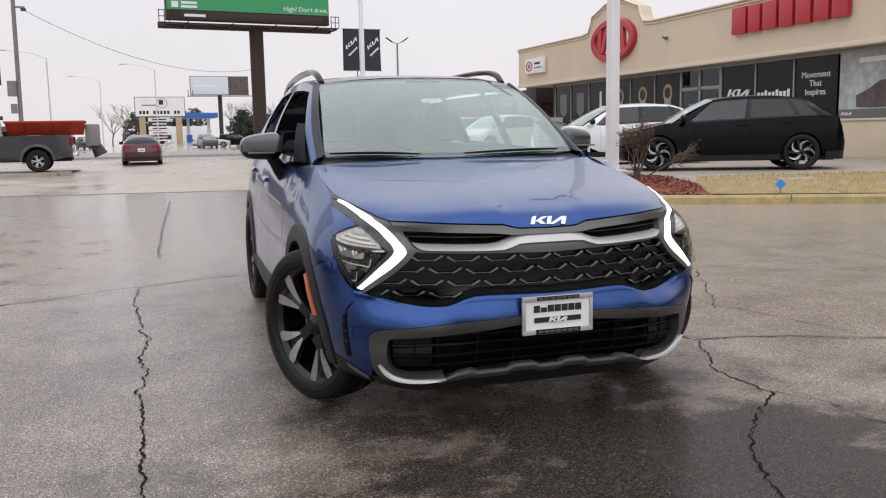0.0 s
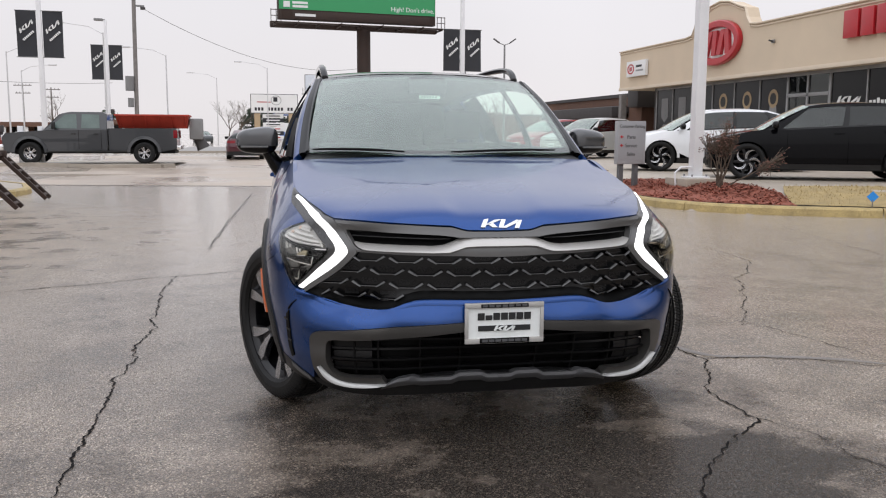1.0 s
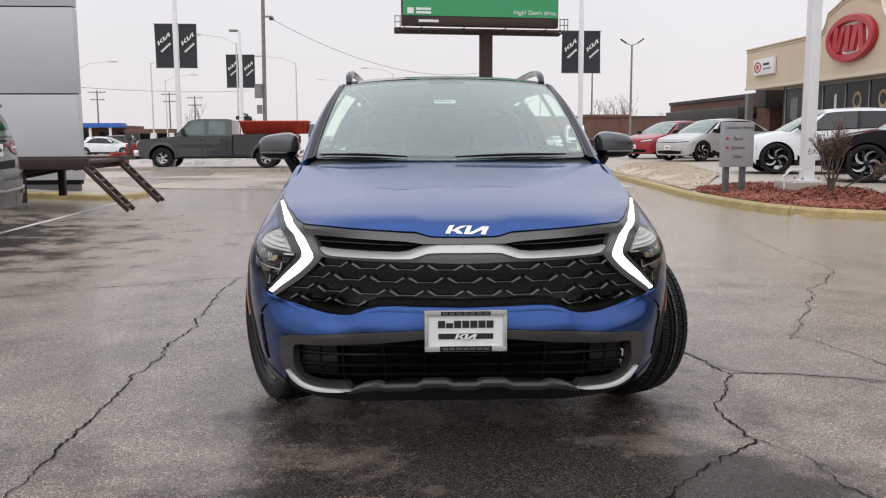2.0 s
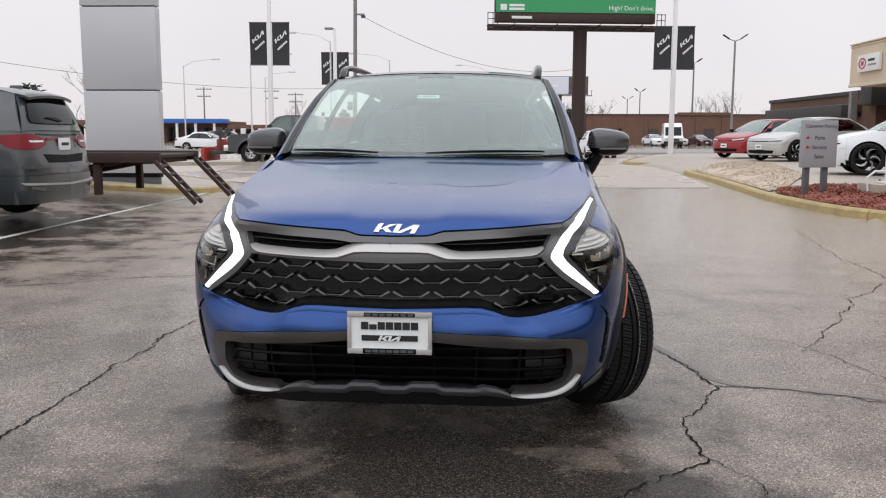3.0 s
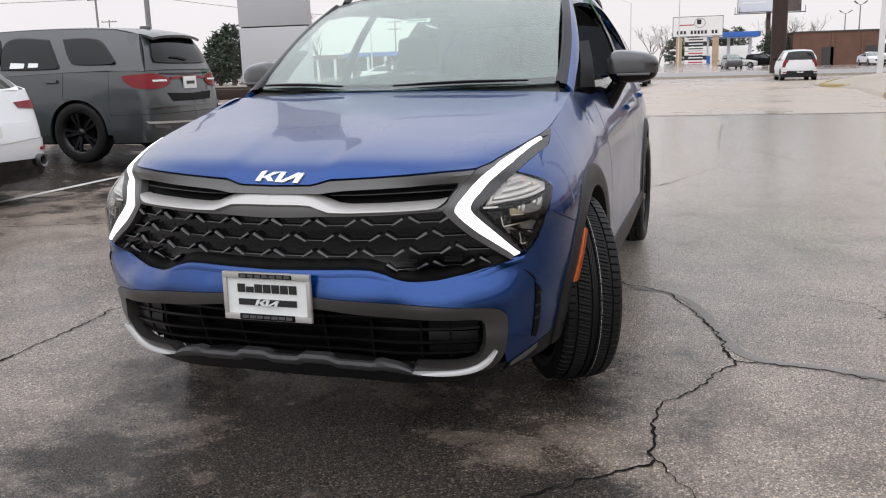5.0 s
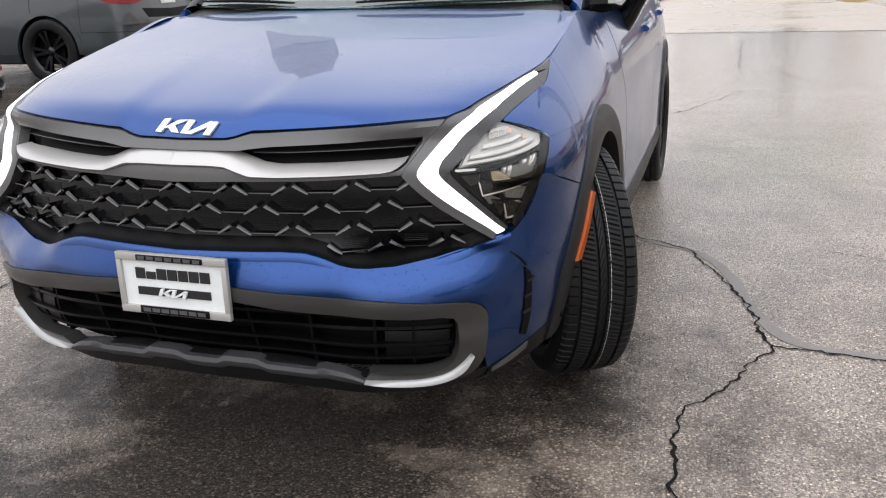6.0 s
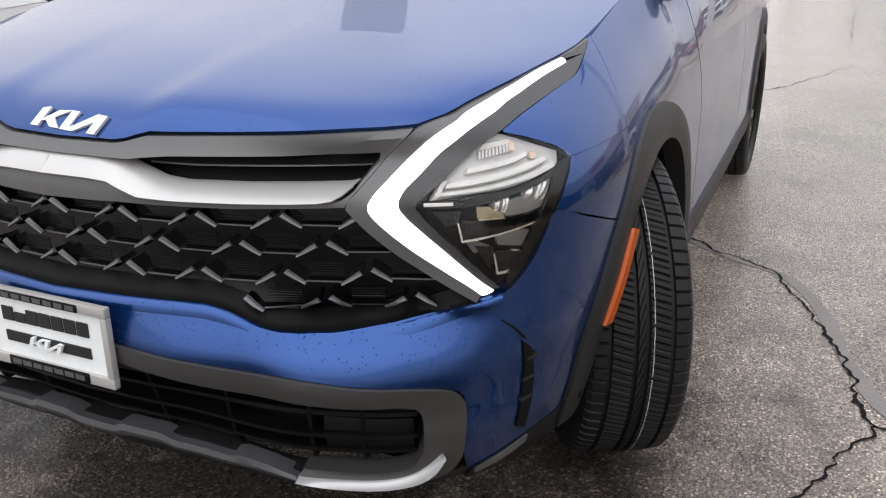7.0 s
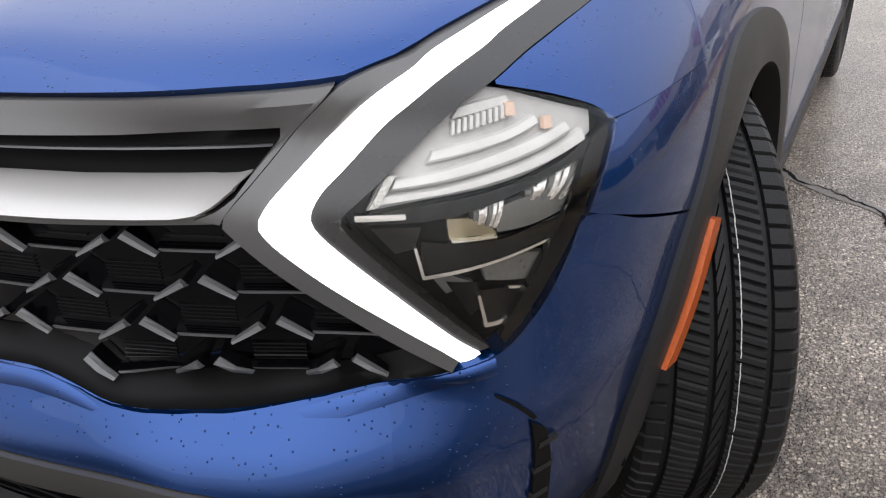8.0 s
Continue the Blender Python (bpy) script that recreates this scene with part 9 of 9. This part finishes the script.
def conifer(x, y, h, seed):
    t = thing("pine_tree", (farther(1.9) if 0 < x < 14 else Matrix.Identity(4)) @ pose(x, y, 0), "dark green pine with an uneven crown", "tree", "trees")
    rnd = random.Random(seed)
    tube("trunk", [(0, 0, -0.1), (0.1, 0, h * 0.95)], [0.22, 0.04], "bark", t, 8)
    V, F = [], []
    for k in range(420):
        z = rnd.uniform(0.14, 1.0)
        rad = h * 0.36 * math.sin(math.pi * min(1.0, 0.12 + 0.86 * z)) ** 0.7 * rnd.uniform(0.35, 1.12) + 0.1
        a = rnd.uniform(0, 6.283)
        c = Vector((rad * math.cos(a), rad * math.sin(a), z * h + rnd.gauss(0, 0.25)))
        for q in range(5):
            d = Vector((rnd.gauss(0, 1), rnd.gauss(0, 1), rnd.gauss(0, 0.6))).normalized()
            e = d.orthogonal().normalized() * 0.10
            o = len(V)
            V += [c - e, c + e, c + d * rnd.uniform(0.3, 0.6)]
            F.append((o, o + 1, o + 2))
    mesh_ob("crown", V, F, "needle", t, smooth=False)


for k, (x, y, h) in enumerate(((-34.5, 71, 5.0), (-37.5, 74, 4.4), (6.5, 150, 5.6), (9.5, 152, 6.4), (13, 151, 5.8), (15.5, 121, 4.6), (16.5, 124, 4.2), (3.5, 150, 5.2), (-20, 150, 5), (11.2, 153, 5.4))):
    conifer(x, y, h, 20 + k)


def shrub():
    t = thing("shrub", pose(9.05, 13.9, 0.30), "leafless shrub with clusters of dry brown leaves", "shrub")
    rnd = random.Random(8)
    V, F, LV, LF = [], [], [], []
    for k in range(16):
        a = rnd.uniform(0, 6.283)
        lean = rnd.uniform(0.05, 0.30)
        top = Vector((math.cos(a) * lean, math.sin(a) * lean, rnd.uniform(0.75, 1.22)))
        if k > 12:
            top = Vector((0.75 + rnd.uniform(-0.15, 0.25), -0.35 + rnd.uniform(-0.1, 0.1), rnd.uniform(0.35, 0.6)))
        pts = [Vector((rnd.gauss(0, 0.05), rnd.gauss(0, 0.05), -0.05))]
        for j in range(1, 6):
            q = top * (j / 5)
            pts.append(q + Vector((rnd.gauss(0, 0.025), rnd.gauss(0, 0.025), 0)))
        v, f = tube_data(pts, [0.014 - 0.0018 * j for j in range(6)], 5)
        o = len(V)
        V += v
        F += [tuple(o + i for i in ff) for ff in f]
        for j in range(34):
            c = pts[rnd.choice((4, 5, 5, 5))] + Vector((rnd.gauss(0, 0.085), rnd.gauss(0, 0.085), rnd.gauss(0, 0.07)))
            d = Vector((rnd.gauss(0, 1), rnd.gauss(0, 1), rnd.gauss(0, 1))).normalized()
            e = d.orthogonal().normalized() * 0.014
            o = len(LV)
            LV += [c - d * 0.028, c + e, c + d * 0.030, c - e]
            LF.append((o, o + 1, o + 2, o + 3))
            tw = tube_data([pts[4], c], 0.003, 3)
            o = len(V)
            V += tw[0]
            F += [tuple(o + i for i in ff) for ff in tw[1]]
    mesh_ob("twig", V, F, "bark", t)
    mesh_ob("leaves", LV, LF, "dead_leaf", t, smooth=False)
    return t


shrub()


def ground_cover(name, outline, material, chip_material, n, kind_label, category, blade):
    """A sheet with loose pieces strewn over it."""
    xs, ys = [p[0] for p in outline], [p[1] for p in outline]

    def within(x, y):
        c = False
        j = len(outline) - 1
        for i in range(len(outline)):
            if (ys[i] > y) != (ys[j] > y) and x < (xs[j] - xs[i]) * (y - ys[i]) / (ys[j] - ys[i]) + xs[i]:
                c = not c
            j = i
        return c
    flat_sheet(name, outline, 0.022, material, kind_label, category, lot_z)
    rnd = random.Random(len(outline))
    V, F = [], []
    pebbles = chip_material == "gravel"
    while len(F) < n:
        x, y = rnd.uniform(min(xs), max(xs)), rnd.uniform(min(ys), max(ys))
        if not within(x, y):
            continue
        z = lot_z(x, y) + 0.022
        o = len(V)
        a = rnd.uniform(0, 6.283)
        if blade:
            h = rnd.uniform(0.02, 0.055)
            d = Vector((math.cos(a), math.sin(a), 0))
            V += [Vector((x, y, z)) - d * 0.006, Vector((x, y, z)) + d * 0.006, Vector((x + rnd.gauss(0, 0.02), y + rnd.gauss(0, 0.02), z + h))]
            F.append((o, o + 1, o + 2))
        else:
            l, w = (rnd.uniform(0.008, 0.016), rnd.uniform(0.007, 0.013)) if pebbles else (rnd.uniform(0.02, 0.05), rnd.uniform(0.005, 0.014))
            d = Vector((math.cos(a), math.sin(a), rnd.gauss(0, 0.35))).normalized()
            e = Vector((-math.sin(a), math.cos(a), rnd.gauss(0, 0.3))).normalized()
            c = Vector((x, y, z + rnd.uniform(0.0, 0.02)))
            V += [c - d * l - e * w, c + d * l - e * w, c + d * l + e * w, c - d * l + e * w]
            F.append((o, o + 1, o + 2, o + 3))
    kind, words = ("grass", "dry winter grass blades") if blade else ("gravel", "loose tan gravel stones") if pebbles else ("mulch", "loose reddish bark chips")
    tagged(mesh_ob({"mulch": "bark_chips"}.get(kind, kind), V, F, chip_material, smooth=False), words, kind, kind="stuff")


ground_cover("mulch_bed", [(9.3, 12.05), (9.1, 12.2), (8.6, 12.6), (8.15, 13.15), (7.92, 14.0), (7.86, 15.5), (7.95, 17.2), (8.35, 18.3), (8.9, 17.2), (9.15, 15.9), (9.3, 14.6), (9.5, 13.5), (9.6, 12.9)], "mulch", "mulch", 5000, "reddish bark mulch bed behind the kerb", "mulch", False)
ground_cover("lawn", [(9.35, 12.2), (9.65, 12.9), (9.9, 13.3), (13.5, 12.3), (18.0, 9.8), (30.5, 3.2), (30.2, 0.5), (16.1, 8.45), (11.7, 10.85), (9.65, 12.0)], "soil_grass", "blade", 16000, "strip of dry winter turf behind the kerb", "lawn", True)
ground_cover("gravel_bed", [(7.95, 17.6), (8.25, 20.0), (8.7, 24.0), (9.1, 28.4), (10.2, 29.6), (11.6, 28.9), (11.2, 26.5), (10.3, 23), (9.6, 20.0), (8.6, 18.3)], "gravel", "gravel", 14000, "strip of tan gravel behind the kerb", "gravel", False)

fl = thing("marker_flag", pose(10.35, 11.62, 0.14), "small blue plastic marker on the turf", "marker")
box("pin", -0.006, 0.006, -0.006, 0.006, 0, 0.12, "pole_grey", fl, 0)
extrude_poly("flag", [(-0.09, 0.17), (0.0, 0.26), (0.09, 0.17), (0.0, 0.08)], 0.006, "blue_flag", fl, at=pose(0, 0, 0, 0, 0, -30))
hs = tagged(tube("white_pipe", [(8.75, 15.0, 0.3), (8.72, 15.0, 0.55), (8.85, 15.0, 0.66), (9.05, 15.0, 0.66)], 0.02, "pole_white", None, 8), "bent white pipe beside the pole foot", "pipe")

# distant traffic and parked cars
for k, (x, y, tn, base, pt) in enumerate(((24.5, 104, 8, SALOON, "white_paint"), (27.5, 106, 5, SALOON, "silver_paint"), (31.0, 108, 10, SALOON, "maroon_paint"), (37, 104, -6, SALOON, "black_paint"), (40.2, 104, 4, SALOON, "silver_paint"), (43.2, 104, 0, BOXY, "black_paint"),
                                          (9.8, 104, 8, BOXY, "truck_paint"), (13.0, 112, 80, SALOON, "silver_paint"), (15.5, 112, 84, BOXY, "black_paint"), (-22, 112, 90, SALOON, "silver_paint"), (-30, 110, 80, BOXY, "white_paint"), (-16, 66, 88, SALOON, "white_paint"), (-40, 84, 80, BOXY, "silver_paint"), (-3.5, 118, 20, BOXY, "grey_paint"),
                                          (-18, 78, 96, BOXY, "maroon_paint"), (21.2, 34.5, 165, SALOON, "silver_paint"))):
    road_car("distant_car", pose(x, y, 0.0 if y > 40 else 0.37, 0, 0, tn), spec(base, paint=pt), "%s car parked far across the street" % {"white_paint": "white", "silver_paint": "silver", "maroon_paint": "dark red", "black_paint": "black", "truck_paint": "grey", "grey_paint": "grey"}[pt], group="distant cars")


def van(m):
    t = thing("delivery_van", m, "tall white delivery van facing the street", "van", "distant cars")
    extruded_side("body", [(0.05, 0.4), (0.0, 1.0), (0.55, 1.25), (1.15, 2.2), (1.7, 2.6), (5.4, 2.65), (5.45, 0.4)], 0.98, "white_paint", t, 0.05, 1.2, 0.06)
    box("windscreen", -0.82, 0.82, -0.02, 0.02, -0.52, 0.52, "window_film", t, 0.0, at=Matrix.Translation((0, 0.83, 1.72)) @ pose(0, 0, 0, -32))
    box("grille", -0.6, 0.6, -0.03, 0.05, 0.72, 0.98, "far_dark", t, 0.02)
    box("bumper", -0.98, 0.98, -0.08, 0.2, 0.38, 0.68, "plastic", t, 0.04)
    for s in (1, -1):
        box("headlamp", s * 0.78 - 0.14, s * 0.78 + 0.14, -0.02, 0.1, 0.78, 1.05, "lamp_white", t, 0.02)
        for y in (0.95, 4.5):
            wheel(t, Matrix.Translation((s * 0.86, y, 0.34)), s, 0.34, 0.22, 0.22, "plain")
    return t


def plough(m):
    t = thing("plough_frame", m, "dark plough frame with red lamps before the truck", "plough")
    box("frame", -0.7, 0.7, -0.75, -0.1, 0.35, 0.5, "far_dark", t, 0.02)
    for s in (-0.6, 0.6):
        box("upright", s - 0.05, s + 0.05, -0.4, -0.3, 0.4, 1.25, "far_dark", t, 0.01)
        box("plough_lamp", s - 0.14, s + 0.14, -0.48, -0.28, 1.15, 1.40, "far_dark", t, 0.02)
    box("lift_box", -0.3, 0.3, -0.6, -0.25, 0.5, 0.95, "spreader", t, 0.03)
    box("blade", -1.1, 1.1, -1.0, -0.86, 0.08, 0.62, "spreader", t, 0.03)
    return t


plough(PICK)
van(pose(23.2, 92.0, 0, 0, 0, -9))
